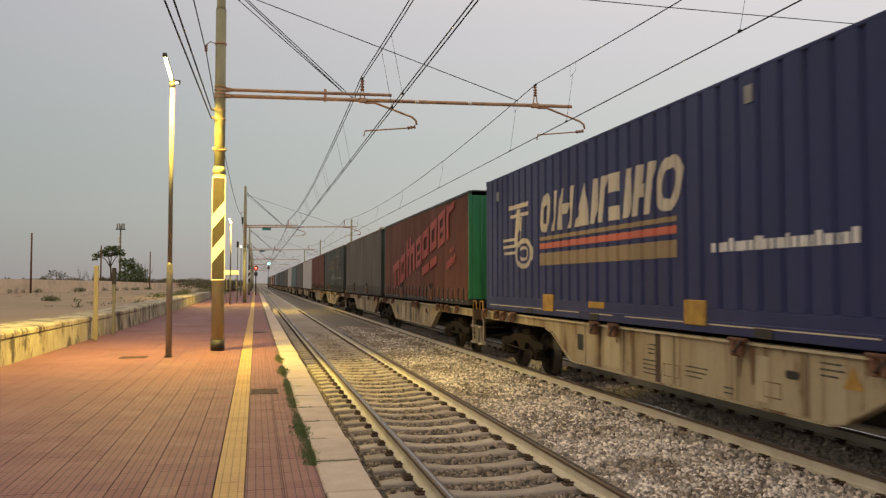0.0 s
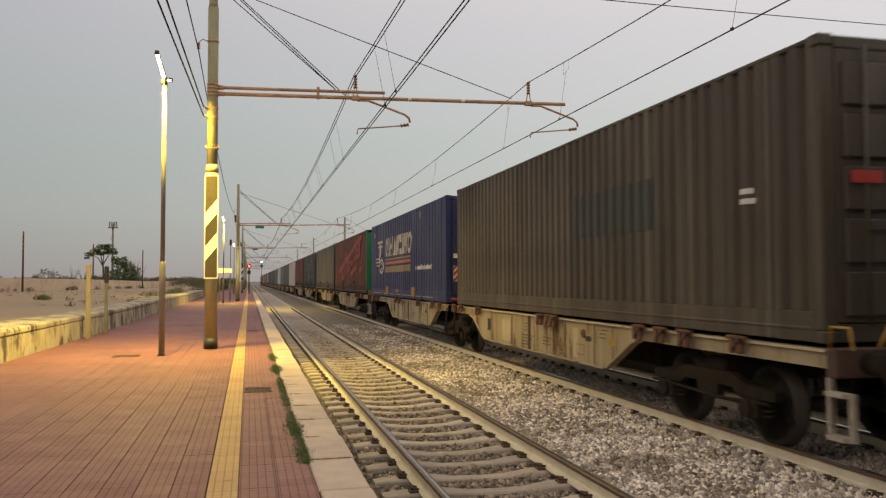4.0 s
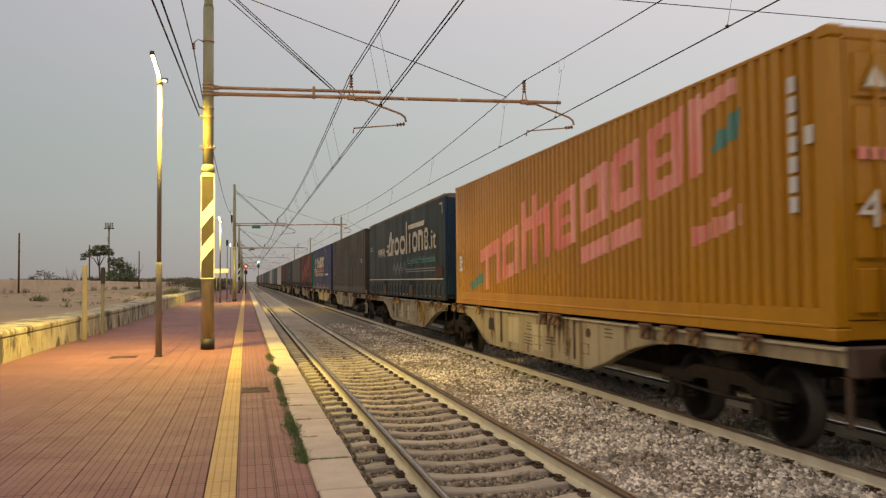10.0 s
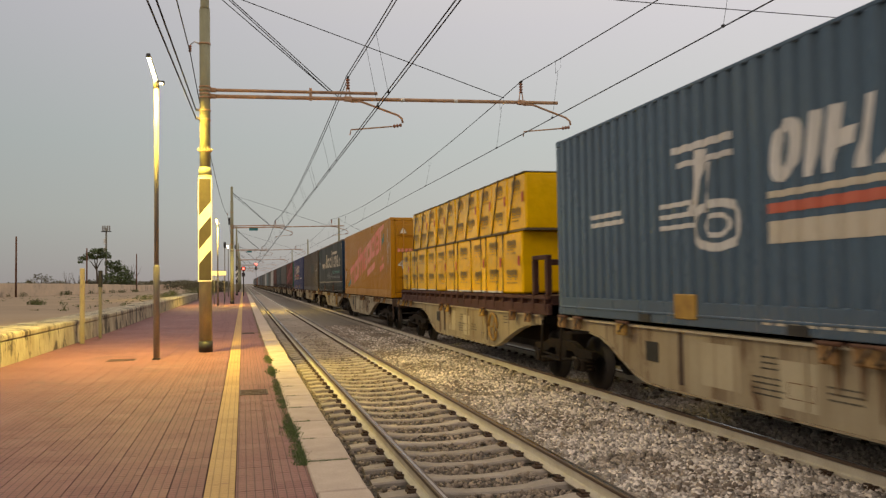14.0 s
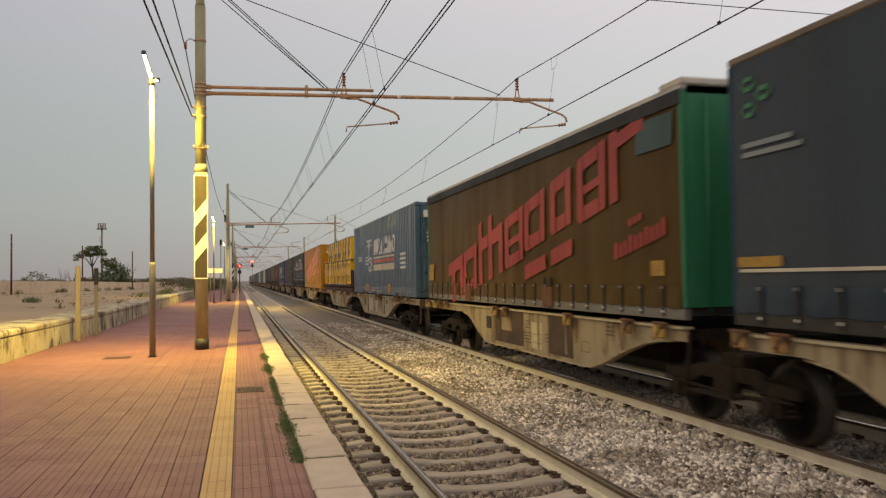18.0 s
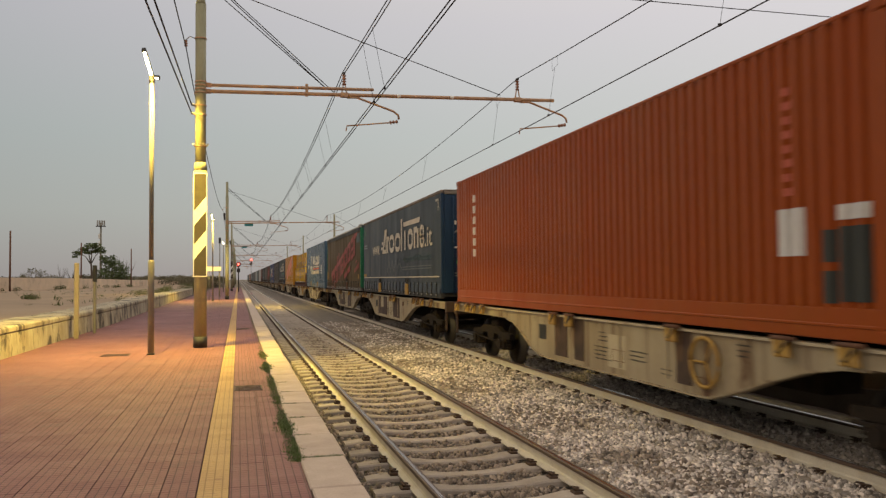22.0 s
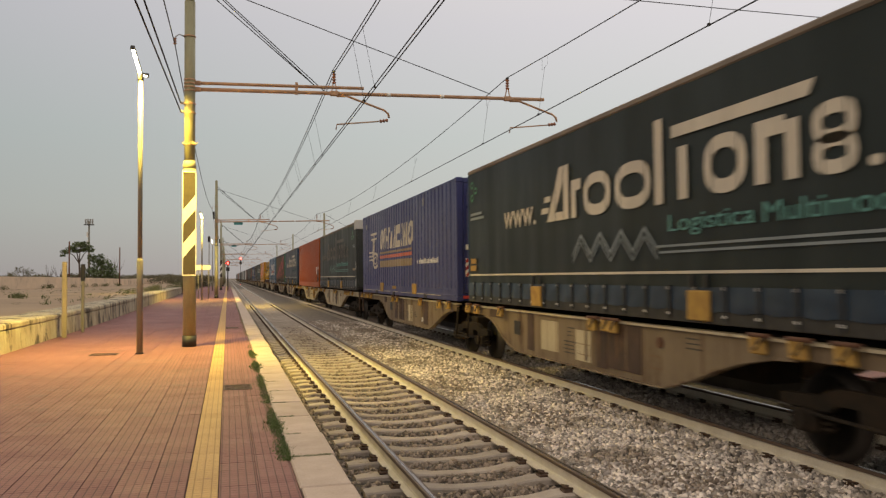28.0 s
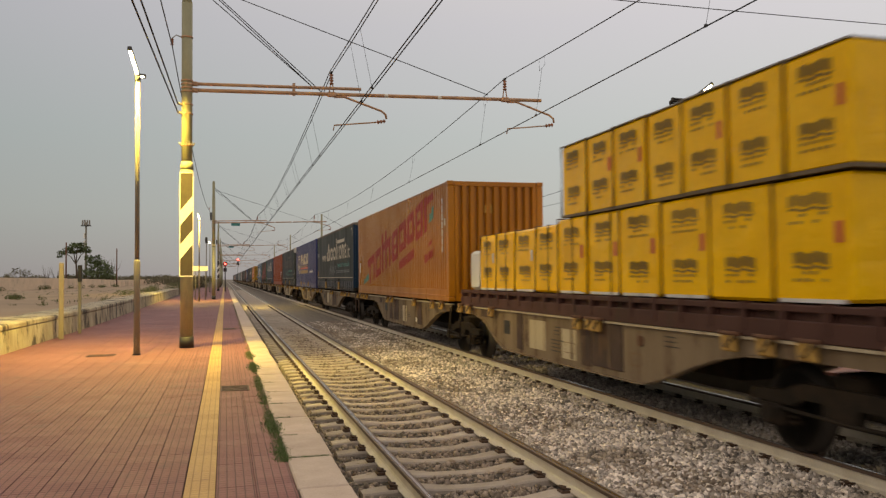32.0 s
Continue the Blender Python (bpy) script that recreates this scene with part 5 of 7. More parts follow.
    def corners(self):
        h = self.crest / 2
        return 0.5 - h - self.slope, 0.5 - h, 0.5 + h, 0.5 + h + self.slope


wave = Fold(0.205, 0.46, 0.12, 0.052)
broad = Fold(0.385, 0.68, 0.07, 0.04)
middle = Fold(0.278, 0.48, 0.12, 0.045)
FOLDS = {"navy": broad, "violet_navy": broad, "brown": middle, "slate_blue": middle}


def flat(u):
    return 0.0


# ---- plain painted shapes, in (u along the side from its front, v up from the deck)
def bar(u0, u1, v0, v1, k=0.0):
    h = (v1 - v0) * k
    return [[(u0, v0), (u1, v0), (u1 + h, v1), (u0 + h, v1)]]


def ring(u0, u1, v0, v1, w, k=0.0, n=28):
    out = []
    for g in (0.0, w):
        a, b, cu, cv = (u1 - u0) / 2 - g, (v1 - v0) / 2 - g, (u0 + u1) / 2, (v0 + v1) / 2
        loop = []
        for i in range(n):
            s_, c_ = math.sin(i * math.tau / n), math.cos(i * math.tau / n)
            q = (abs(s_) ** 2.6 + abs(c_) ** 2.6) ** (-1 / 2.6)
            loop.append((cu + a * q * c_ + k * (b * q * s_ + cv - v0), cv + b * q * s_))
        out.append(loop)
    return out


def stack(u0, u1, v0, v1, rows, fill=0.55):
    """Rows of small writing that cannot be read: plain bars."""
    h = (v1 - v0) / rows
    return [bar(u0, u1 - (i % 2) * 0.15 * (u1 - u0), v0 + h * i, v0 + h * (i + fill)) for i in range(rows)]


SINGLE = ("painted_block", "emblem", "zigzag", "thin_line", "small_emblem")


def paint(parent, shapes, mat, depth, name, label, side=-1, proud=0.004, step=0.03):
    """Painted shapes that follow the wall's surface. shapes: lists of loops, filled between every second edge."""
    if name in SINGLE and len(shapes) > 1:
        for q in shapes:
            paint(parent, [q], mat, depth, name, label, side, proud, step)
        return
    vs, fs = [], []
    if isinstance(depth, Fold):
        step, proud = 0.0103, proud + 0.003
    for loops in shapes:
        us = [u for lp in loops for u, _ in lp]
        lo, hi = min(us) + 1e-4, max(us) - 1e-4
        n_ = max(1, int((hi - lo) / step))
        before = None
        for i in range(n_ + 1):
            u = lo + (hi - lo) * i / n_
            cuts = []
            for lp in loops:
                for (ua, va), (ub, vb) in zip(lp, lp[1:] + lp[:1]):
                    if (ua > u) != (ub > u):
                        cuts.append(va + (vb - va) * (u - ua) / (ub - ua))
            cuts.sort()
            k = len(vs)
            x = side * (HALF + proud - depth(u))
            vs += [(x, -u, v) for v in cuts]
            if before is not None and len(before) == len(cuts):
                for j in range(0, len(cuts) - 1, 2):
                    q = (before[j], before[j + 1], k + j + 1, k + j)
                    fs.append(q if side > 0 else q[::-1])
            before = list(range(k, k + len(cuts)))
    return part(name, (vs, [], fs), mat, parent, label)


def written(parent, text, u0, v0, width, height, mat, proud, name, label, end=False):
    """Built-in lettering on the side, or on the rear end, as a flat mesh."""
    cu = bpy.data.curves.new("lettering", "FONT")
    cu.body, cu.extrude = text, 0.002
    tmp = bpy.data.objects.new("lettering", cu)
    scene.collection.objects.link(tmp)
    bpy.context.view_layer.update()
    me = bpy.data.meshes.new_from_object(tmp)
    bpy.data.objects.remove(tmp)
    co = np.array([v.co for v in me.vertices])
    lo, hi = co.min(0), co.max(0)
    f = np.array([width, height]) / (hi - lo)[:2]
    for v, c in zip(me.vertices, co):
        a, b, d = (c[0] - lo[0]) * f[0], (c[1] - lo[1]) * f[1], c[2]
        v.co = (u0 + a, -LEN - proud - d, v0 + b) if end else (-HALF - proud - d, -u0 - a, v0 + b)
    me.materials.append(mat)
    ob = new(name, me)
    ob.parent = parent
    return tagged(ob, label)


# ---- steel container with corrugated walls
def corrugated(n_from, n_to, z0, z1, place, fold=wave):
    """Wall sheet between two distances; place(u, z, depth) gives the vertex."""
    vs, fs = [], []
    us = [n_from]
    k0 = int((n_from - 0.12) / fold.pitch) - 1
    for k in range(k0, int((n_to - 0.12) / fold.pitch) + 2):
        us += [u for f in fold.corners() if n_from < (u := 0.12 + fold.pitch * (k + f)) < n_to]
    us.append(n_to)
    for u in us:
        vs += [place(u, z0, fold(u)), place(u, z1, fold(u))]
    for i in range(len(us) - 1):
        fs.append((2 * i, 2 * i + 2, 2 * i + 3, 2 * i + 1))
    return vs, [], fs


def ribbed_door(parent, x0, x1, paintm, ribs):
    """One door leaf on the rear end with horizontal ribs, a hinge side and lock rods."""
    d = part("door", cube(x0, x1, -LEN + 0.01, -LEN + 0.05, 0.16, TALL - 0.14, bevel=0.008), paintm, parent)
    for i in range(ribs):
        z = 0.2 + (TALL - 0.4) * (i + 0.5) / ribs
        part("door_panel", cube(x0 + 0.07, x1 - 0.07, -LEN - 0.022, -LEN + 0.0098, z - 0.24, z + 0.2, bevel=0.02), paintm, d)
    for x in (x0 + 0.3, x1 - 0.22):
        part("lock_rod", rod([(x, -LEN - 0.045, 0.12), (x, -LEN - 0.045, TALL - 0.1)], 0.017, 8), paintm, d, "steel lock rod")
        part("lock_handle", cube(x - 0.02, x + 0.28, -LEN - 0.07, -LEN - 0.052, 1.05, 1.09), paintm, d)
    return d


def steel_box(front, colour, label, doors=True, pockets=True):
    b = thing("freight_container", pose(TX, front, DECK), label, "freight container", "freight containers")
    p = C[colour]
    side = lambda u, z, d: (-HALF + d, -u, z)
    other = lambda u, z, d: (HALF - d, -u, z)
    part("side_wall", corrugated(0.1, LEN - 0.1, 0.262, TALL - 0.055, side, FOLDS.get(colour, wave)), p, b, "corrugated steel side wall")
    part("side_wall", corrugated(0.1, LEN - 0.1, 0.262, TALL - 0.055, other, FOLDS.get(colour, wave)), p, b)
    end_y = -0.03
    part("front_wall", corrugated(0.1, 2 * HALF - 0.1, 0.15, TALL - 0.1, lambda u, z, d: (-HALF + u, end_y - d, z)), p, b)
    part("roof", cube(-HALF + 0.06, HALF - 0.06, -LEN + 0.1, -0.1, TALL - 0.05, TALL - 0.02), p, b)
    part("floor", cube(-HALF + 0.1, HALF - 0.1, -LEN + 0.1, -0.1, 0.09, 0.13), M["dark_metal"], b)
    for s in (-1, 1):
        x0, x1 = sorted((s * HALF, s * (HALF - 0.07)))
        part("bottom_rail", cube(x0, x1, -LEN + 0.1, -0.1, -0.03, 0.265, bevel=0.01), p, b)
        x2, x3 = sorted((s * (HALF + 0.012), s * (HALF - 0.01)))
        part("rail_lip", cube(x2, x3, -LEN + 0.18, -0.18, 0.085, 0.118, bevel=0.008), p, b)
        part("top_rail", cube(x0, x1, -LEN + 0.1, -0.1, TALL - 0.06, TALL - 0.012, bevel=0.01), p, b)
    for y0, y1 in ((-0.17, 0.0), (-LEN, -LEN + 0.17)):
        for s in (-1, 1):
            x0, x1 = sorted((s * HALF, s * (HALF - 0.17)))
            part("corner_post", cube(x0, x1, y0 + 0.006, y1 - 0.006, 0.084, TALL - 0.12, bevel=0.015), p, b)
            for z in (-0.035, TALL - 0.118):
                x2, x3 = sorted((s * (HALF + 0.006), s * (HALF - 0.165)))
                part("corner_casting", cube(x2, x3, y0, y1, z, z + 0.118, bevel=0.015), p, b)
        part("header", cube(-HALF + 0.175, HALF - 0.175, y0 + 0.02, y1 - 0.02, TALL - 0.13, TALL - 0.01, bevel=0.01), p, b)
        part("sill", cube(-HALF + 0.175, HALF - 0.175, y0 + 0.02, y1 - 0.02, -0.03, 0.15, bevel=0.01), p, b)
    if doors:
        ribbed_door(b, -HALF + 0.18, -0.005, p, 5)
        ribbed_door(b, 0.005, HALF - 0.18, p, 5)
    else:
        part("rear_wall", corrugated(0.17, 2 * HALF - 0.17, 0.15, TALL - 0.13, lambda u, z, d: (-HALF + u, -LEN + 0.012 + 1.6 * d, z)), p, b, "corrugated end wall")
    # inner posts of a 45 foot box, where it stands on 40 foot corners
    for u in (0.76, LEN - 0.76 - 0.1):
        part("inner_post", cube(-HALF - 0.004, -HALF + 0.045, -u - 0.1, -u, -0.02, TALL - 0.065, bevel=0.01), p, b)
    if pockets:
        for u in (3.85, 8.95):
            part("lift_pocket", cube(-HALF - 0.025, -HALF + 0.02, -u - 0.5, -u, 0.05, 0.36, bevel=0.012), M["yellow_steel"], b, "yellow lifting pocket")
        # raised dark plates whose colour imitates the shade inside recesses
        for u in (2.9, 6.0, 10.4):
            part("rail_recess", cube(-HALF - 0.0135, -HALF + 0.02, -u - 0.32, -u, -0.025, 0.08), M["dark_metal"], b, "dark plate on the bottom rail, standing in for a shaded recess")
    MOVING.append((b, front))
    return b


def hazard_board(b, x, z):
    h = part("hazard_board", cube(x, x + 0.44, -LEN - 0.085, -LEN - 0.07, z, z + 0.44), M["white_paint"], b, "red and white striped warning board")
    for k in range(-2, 3):
        # a slanted band of the square: kept where low < a - q < low + 0.09
        low, loop = 0.17 * k - 0.06, [(0, 0), (0.44, 0), (0.44, 0.44), (0, 0.44)]
        for sign, edge in ((1, low), (-1, -low - 0.09)):
            kept = []
            for (a0, q0), (a1, q1) in zip(loop, loop[1:] + loop[:1]):
                d0, d1 = sign * (a0 - q0) - edge, sign * (a1 - q1) - edge
                if d0 >= 0:
                    kept.append((a0, q0))
                if (d0 >= 0) != (d1 >= 0):
                    f = d0 / (d0 - d1)
                    kept.append((a0 + (a1 - a0) * f, q0 + (q1 - q0) * f))
            loop = kept
        if len(loop) > 2:
            bm = bmesh.new()
            bm.faces.new([bm.verts.new((x + a, -LEN - 0.088, z + q)) for a, q in loop])
            part("stripe", bm, M["red_paint"], h)


def slant_marks(b, u0, v0, scale, mat, depth, label):
    """The haulier's big slanted sign as plain blocks and rings."""
    k, h = 0.2, 0.68 * scale
    x = u0
    for j, w in enumerate((0.46, 0.15, 0.62, 0.5, 0.44, 0.42, 0.15, 0.5, 0.62)):
        w *= scale
        if j in (0, 8):
            shape = [ring(x, x + w, v0, v0 + h, 0.15 * scale, k)]
        elif j in (2, 4, 7):
            shape = [bar(x, x + 0.16 * scale, v0, v0 + h, k), bar(x + w - 0.16 * scale, x + w, v0, v0 + h, k), bar(x + 0.16 * scale, x + w - 0.16 * scale, v0 + h * 0.36, v0 + h * 0.62, k)]
        elif j == 3:
            shape = [[[(x, v0), (x + w, v0), (x + w * 0.85, v0 + h)]]]
        elif j == 5:
            shape = [bar(x, x + w, v0 + h * 0.6, v0 + h, k), bar(x, x + w, v0, v0 + h * 0.3, k)]
        else:
            shape = [bar(x, x + w, v0, v0 + h, k)]
        paint(b, shape, mat, depth, "painted_block", label)
        x += w + 0.13 * scale


def haulier_set(b, cream, depth=wave, dirty="tan_mark", shift=0.0, scale=1.0):
    """Emblem, slanted blocks, stripes and small address of the blue boxes."""
    D = lambda v: v - DECK
    s = shift
    em = [bar(1.75 + s, 3.0 + s, D(3.38), D(3.47), 0.0), bar(1.85 + s, 3.0 + s, D(3.2), D(3.27)), bar(2.1 + s, 2.3 + s, D(2.6), D(3.36), 0.25),
          bar(2.4 + s, 2.48 + s, D(2.6), D(3.18), 0.25),
          bar(1.35 + s, 2.2 + s, D(2.72), D(2.78)), bar(1.35 + s, 2.2 + s, D(2.58), D(2.64)), bar(1.42 + s, 2.2 + s, D(2.44), D(2.5)),
          ring(2.2 + s, 3.18 + s, D(2.13), D(2.74), 0.1), ring(2.42 + s, 2.98 + s, D(2.29), D(2.58), 0.06)]
    paint(b, em, cream, depth, "emblem", "bar or ring of a pale emblem")
    slant_marks(b, 3.65 + s, D(2.79), 1.06 * scale, cream, depth, "large slanted cream blocks and rings across the side")
    u0, u1 = 3.6 + s, 3.6 + s + 5.18 * scale
    paint(b, [bar(u0, u1, D(2.64), D(2.71))], C[dirty], depth, "stripe", "narrow tan stripe")
    paint(b, [bar(u0, u1, D(2.48), D(2.585))], C["salmon"], depth, "stripe", "salmon red stripe")
    paint(b, [bar(u0, u1, D(2.17), D(2.40))], C[dirty], depth, "stripe", "broad tan stripe")


def navy_box(front, colour, label):
    b = steel_box(front, colour, label)
    haulier_set(b, C["cream"], broad, shift=0.0 if colour == "navy" else 0.12)
    D = lambda v: v - DECK
    small = [bar(9.58 + 0.122 * i, 9.58 + 0.122 * i + 0.092, D(2.2), D(2.2) + (0.15 if i % 4 == 3 else 0.11)) for i in range(20)]
    paint(b, small, C["white"], broad, "small_print", "row of small white bars")
    for u0, u1 in ((0.35, 3.75), (4.5, 5.55), (6.0, 6.85), (7.25, 8.9), (9.5, 12.2)):
        paint(b, [bar(u0, u1, 0.07, 0.115)], C["cream"], flat, "reflective_strip", "pale reflective strip along the bottom rail", proud=0.006)
    part("name_plate", cube(-HALF - 0.012, -HALF - 0.001, -6.55, -5.95, 0.17, 0.27), M["yellow_steel"], b, "yellow plate")
    hazard_board(b, -HALF + 0.2, 0.55)
    part("reflector_strip", cube(-HALF + 0.15, HALF - 0.2, -LEN - 0.012, -LEN - 0.001, 0.03, 0.1), M["red_paint"], b, "red strip along the rear sill")
    part("plate", cube(-HALF + 0.2, -HALF + 0.5, -LEN - 0.085, -LEN - 0.07, 1.2, 1.32), M["white_paint"], b, "white plate on the door")
    for i, (u, v) in enumerate(((10.3, 2.75), (0.9, 2.6))):
        part("vent", cube(-HALF - 0.02, -HALF + 0.03, -u - 0.14, -u, v - 0.2, v), M["grey_steel"], b, "small vent cover")
    return b


def rising(loops, rise, at, low):
    """Shapes on a row that climbs along the side, their uprights kept upright."""
    return [[(u, v + low + rise * (u - at)) for u, v in lp] for lp in loops]


def frame_shape(u0, u1, v0, v1, w, h):
    """A squarish ring with cut corners."""
    out = []
    for a, c, d in ((0.0, 0.0, 0.09), (w, h, 0.05)):
        x0, x1, y0, y1 = u0 + a, u1 - a, v0 + c, v1 - c
        out.append([(x0 + d, y0), (x1, y0 + 0.001), (x1 + 0.001, y1), (x0 + d, y1 - 0.001), (x0, y1 - d), (x0 - 0.001, y0 + d)])
    return out


PINK_SPANS = ((2.2, 3.64), (3.84, 4.86), (5.09, 5.47), (5.7, 6.62), (6.82, 7.79), (7.88, 8.92), (9.08, 10.03), (10.2, 11.14), (11.28, 12.2))
OLIVE_SPANS = ((2.35, 3.72), (3.78, 4.9), (5.07, 5.6), (5.8, 6.78), (6.91, 8.03), (8.08, 9.16), (9.4, 10.34), (10.56, 11.63), (11.74, 12.79))


def pink_set(b, mat, depth, spans=PINK_SPANS, rise=0.166, at=2.55, low=0.32, tall=0.97, teal=True, small_at=(11.3, 12.5, 0.94)):
    """Climbing row of plain rounded blocks in the haulier's red."""
    for j, (x0, x1) in enumerate(spans):
        w, h = 0.27, tall
        if j == 0:
            shapes = [bar(x0, x1, h * 0.7, h), bar(x0 + 0.36, x0 + 0.36 + w, 0, h * 0.7), bar(x1 - w, x1, 0, h * 0.7)]
        elif j == 1:
            shapes = [frame_shape(x0, x1, 0, h, w, w)]
        elif j == 2:
            shapes = [bar(x0, x0 + w, 0, h * 1.36), bar(x0 + w, x1 + 0.16, h * 0.72, h * 0.98)]
        elif j == 3:
            shapes = [bar(x0, x0 + w, 0, h * 1.34), bar(x1 - w, x1, 0, h), bar(x0 + w, x1 - w, h * 0.68, h * 0.98)]
        elif j in (4, 7):
            shapes = [frame_shape(x0, x1, 0, h, w, h * 0.22), bar(x0 + w, x1 - w * 0.4, h * 0.4, h * 0.53)]
        elif j in (5, 6):
            shapes = [frame_shape(x0, x1, 0.1, h, w, w * 0.9), bar(x0, x1, -0.42, -0.15)]
        else:
            shapes = [bar(x0, x0 + w, 0, h), bar(x0 + w, x1, h * 0.72, h * 0.92)]
        shapes = [rising(q, rise, at, low) for q in shapes]
        paint(b, shapes, mat, depth, "painted_shape", "large pinkish red painted shape")
    u0, u1, v = small_at
    n_ = int((u1 - u0) / 0.15)
    small = [rising(bar(u0 + 0.15 * i, u0 + 0.15 * i + 0.115, 0, 0.2 if i % 3 else 0.24), 0.2, u0, v) for i in range(n_)]
    small += [rising(bar(u0 + 0.45 + 0.14 * i, u0 + 0.55 + 0.14 * i, 0, 0.11), 0.2, u0, v + 0.36) for i in range(3)]
    paint(b, small, mat, depth, "small_print", "short red bars of a small address")
    if teal:
        for q in (bar(1.3, 1.6, 0, 0.2, 0.3), bar(1.66, 1.96, 0.02, 0.24, 0.3), bar(2.02, 2.4, 0.05, 0.28, 0.3), bar(11.75, 11.98, 0.02, 0.24, 0.2), bar(12.05, 12.28, 0.05, 0.36, 0.2)):
            q = rising(q, 0.13, 1.3 if q[0][0][0] < 5 else 11.75, 0.3 if q[0][0][0] < 5 else 2.0)
            paint(b, [q], C["teal_mark"], depth, "teal_mark", "small teal block")


def warning_triangle(b, x, z, s):
    bm = bmesh.new()
    bm.faces.new([bm.verts.new((x + a * s, -LEN - 0.052, z + c * s)) for a, c in ((-0.5, 0), (0.5, 0), (0, 0.9))])
    t = part("warning_sign", bm, M["yellow_steel"], b, "yellow triangular warning sign")
    bm = bmesh.new()
    bm.faces.new([bm.verts.new((x + a * s, -LEN - 0.056, z + c * s)) for a, c in ((-0.36, 0.08), (0.36, 0.08), (0, 0.72))])
    part("field", bm, M["white_paint"], t)


def ochre_box(front, colour, label, mat, doors):
    b = steel_box(front, colour, label, doors=doors, pockets=False)
    pink_set(b, mat, wave)
    paint(b, stack(0.35, 0.66, 0.78, 1.17, 4, 0.85), C["white"], wave, "small_plate", "white plate with grey bars")
    paint(b, [bar(13.13, 13.25, 1.2 + 0.2 * i, 1.36 + 0.2 * i) for i in range(7)] + [bar(13.37, 13.49, 1.85, 2.03)], C["white"], flat, "small_print", "upright row of small white bars", proud=0.012)
    if doors:
        warning_triangle(b, -0.78, TALL - 0.62, 0.34)
        written(b, "45", -1.0, 1.02, 0.52, 0.36, M["white_paint"], 0.05, "size_number", "white number 45", end=True)
        part("plate", cube(-0.3, -0.2, -LEN - 0.06, -LEN - 0.052, 2.3, 2.5), M["white_paint"], b)
        for x in (-1.0, 0.2):
            bm = bmesh.new()
            for i in range(6):
                box(bm, x + 0.14 * i, x + 0.1 + 0.14 * i, -LEN - 0.058, -LEN - 0.053, 1.66, 1.78)
            part("small_print", bm, mat, b, "short red bars on the door")
    else:
        bm = bmesh.new()
        bm.faces.new([bm.verts.new((-0.2 + a, -LEN + 0.024, 2.15 + c)) for a, c in ((-0.1, 0), (0.1, 0), (0.1, 0.16), (0.05, 0.24), (-0.05, 0.24), (-0.1, 0.16))])
        part("warning_sign", bm, M["yellow_steel"], b, "yellow warning sign on the end wall")
    return b


# ---- curtain-sided swap body
def curtain_body(front, cloth, end, label, roof="roof", hem="hem_blue", line=True, pocket="rust", rail="dark_metal"):
    b = thing("curtain_body", pose(TX, front, DECK), label, "swap body", "swap bodies")
    top, hem_z = TALL - 0.1, 0.42
    for s in (-1, 1):
        nu, nv = 92, 7
        vs = []
        for i in range(nu + 1):
            for j in range(nv + 1):
                u, z = 0.07 + (LEN - 0.14) * i / nu, 0.3 + (top - 0.3) * j / nv
                d = 0.014 * noise.noise(Vector((u * 0.9, z * 1.6, front))) + 0.007 * math.sin(u * 9.6) * (1 - j / nv) + 0.005 * math.sin(u * 5.2 + 0.8 * math.sin(u))
                vs.append((s * (HALF - 0.012 + d), -u, z))
        fs = [(i * (nv + 1) + j, (i + 1) * (nv + 1) + j, (i + 1) * (nv + 1) + j + 1, i * (nv + 1) + j + 1) for i in range(nu) for j in range(nv)]
        fs = fs if s < 0 else [f[::-1] for f in fs]
        part("curtain", (vs, [], fs), C[cloth], b, "taut tarpaulin side curtain", smooth=True)
        x0, x1 = sorted((s * (HALF + 0.006), s * (HALF - 0.09)))
        part("top_rail", cube(x0, x1, -LEN, 0, top, TALL - 0.01, bevel=0.02), C[roof], b, "roof edge rail")
        part("bottom_rail", cube(x0, x1, -LEN + 0.02, -0.02, 0.0, 0.15, bevel=0.01), M[rail], b)
        x0, x1 = sorted((s * (HALF + 0.014), s * (HALF - 0.01)))
        nu, nv, pitch = 230, 5, (LEN - 1.0) / 22
        vs = []
        for i in range(nu + 1):
            for j in range(nv + 1):
                u, q = 0.075 + (LEN - 0.15) * i / nu, j / nv
                swell = abs(math.sin(math.pi * (u - 0.5) / pitch))
                d = 0.022 * swell * (1 - q) ** 0.7 + 0.01 * noise.noise(Vector((u * 4.0, q * 2.0, front + s)))
                vs.append((s * (HALF + 0.004 + d), -u, 0.16 - 0.025 * swell * (1 - q) + (hem_z - 0.16) * q))
        fs = [(i * (nv + 1) + j, (i + 1) * (nv + 1) + j, (i + 1) * (nv + 1) + j + 1, i * (nv + 1) + j + 1) for i in range(nu) for j in range(nv)]
        part("hem", (vs, [], fs if s < 0 else [f[::-1] for f in fs]), C[hem], b, "slack hem of the curtain, swelling between its straps", smooth=True)
    part("roof", cube(-HALF + 0.095, HALF - 0.095, -LEN, 0, TALL - 0.04, TALL, bevel=0.01), C[roof], b)
    part("front_wall", cube(-HALF + 0.02, HALF - 0.02, -0.05, -0.004, 0.15, TALL - 0.11), C[end], b)
    part("floor", cube(-HALF + 0.1, HALF - 0.1, -LEN + 0.06, -0.06, 0.05, 0.14), M["dark_metal"], b)
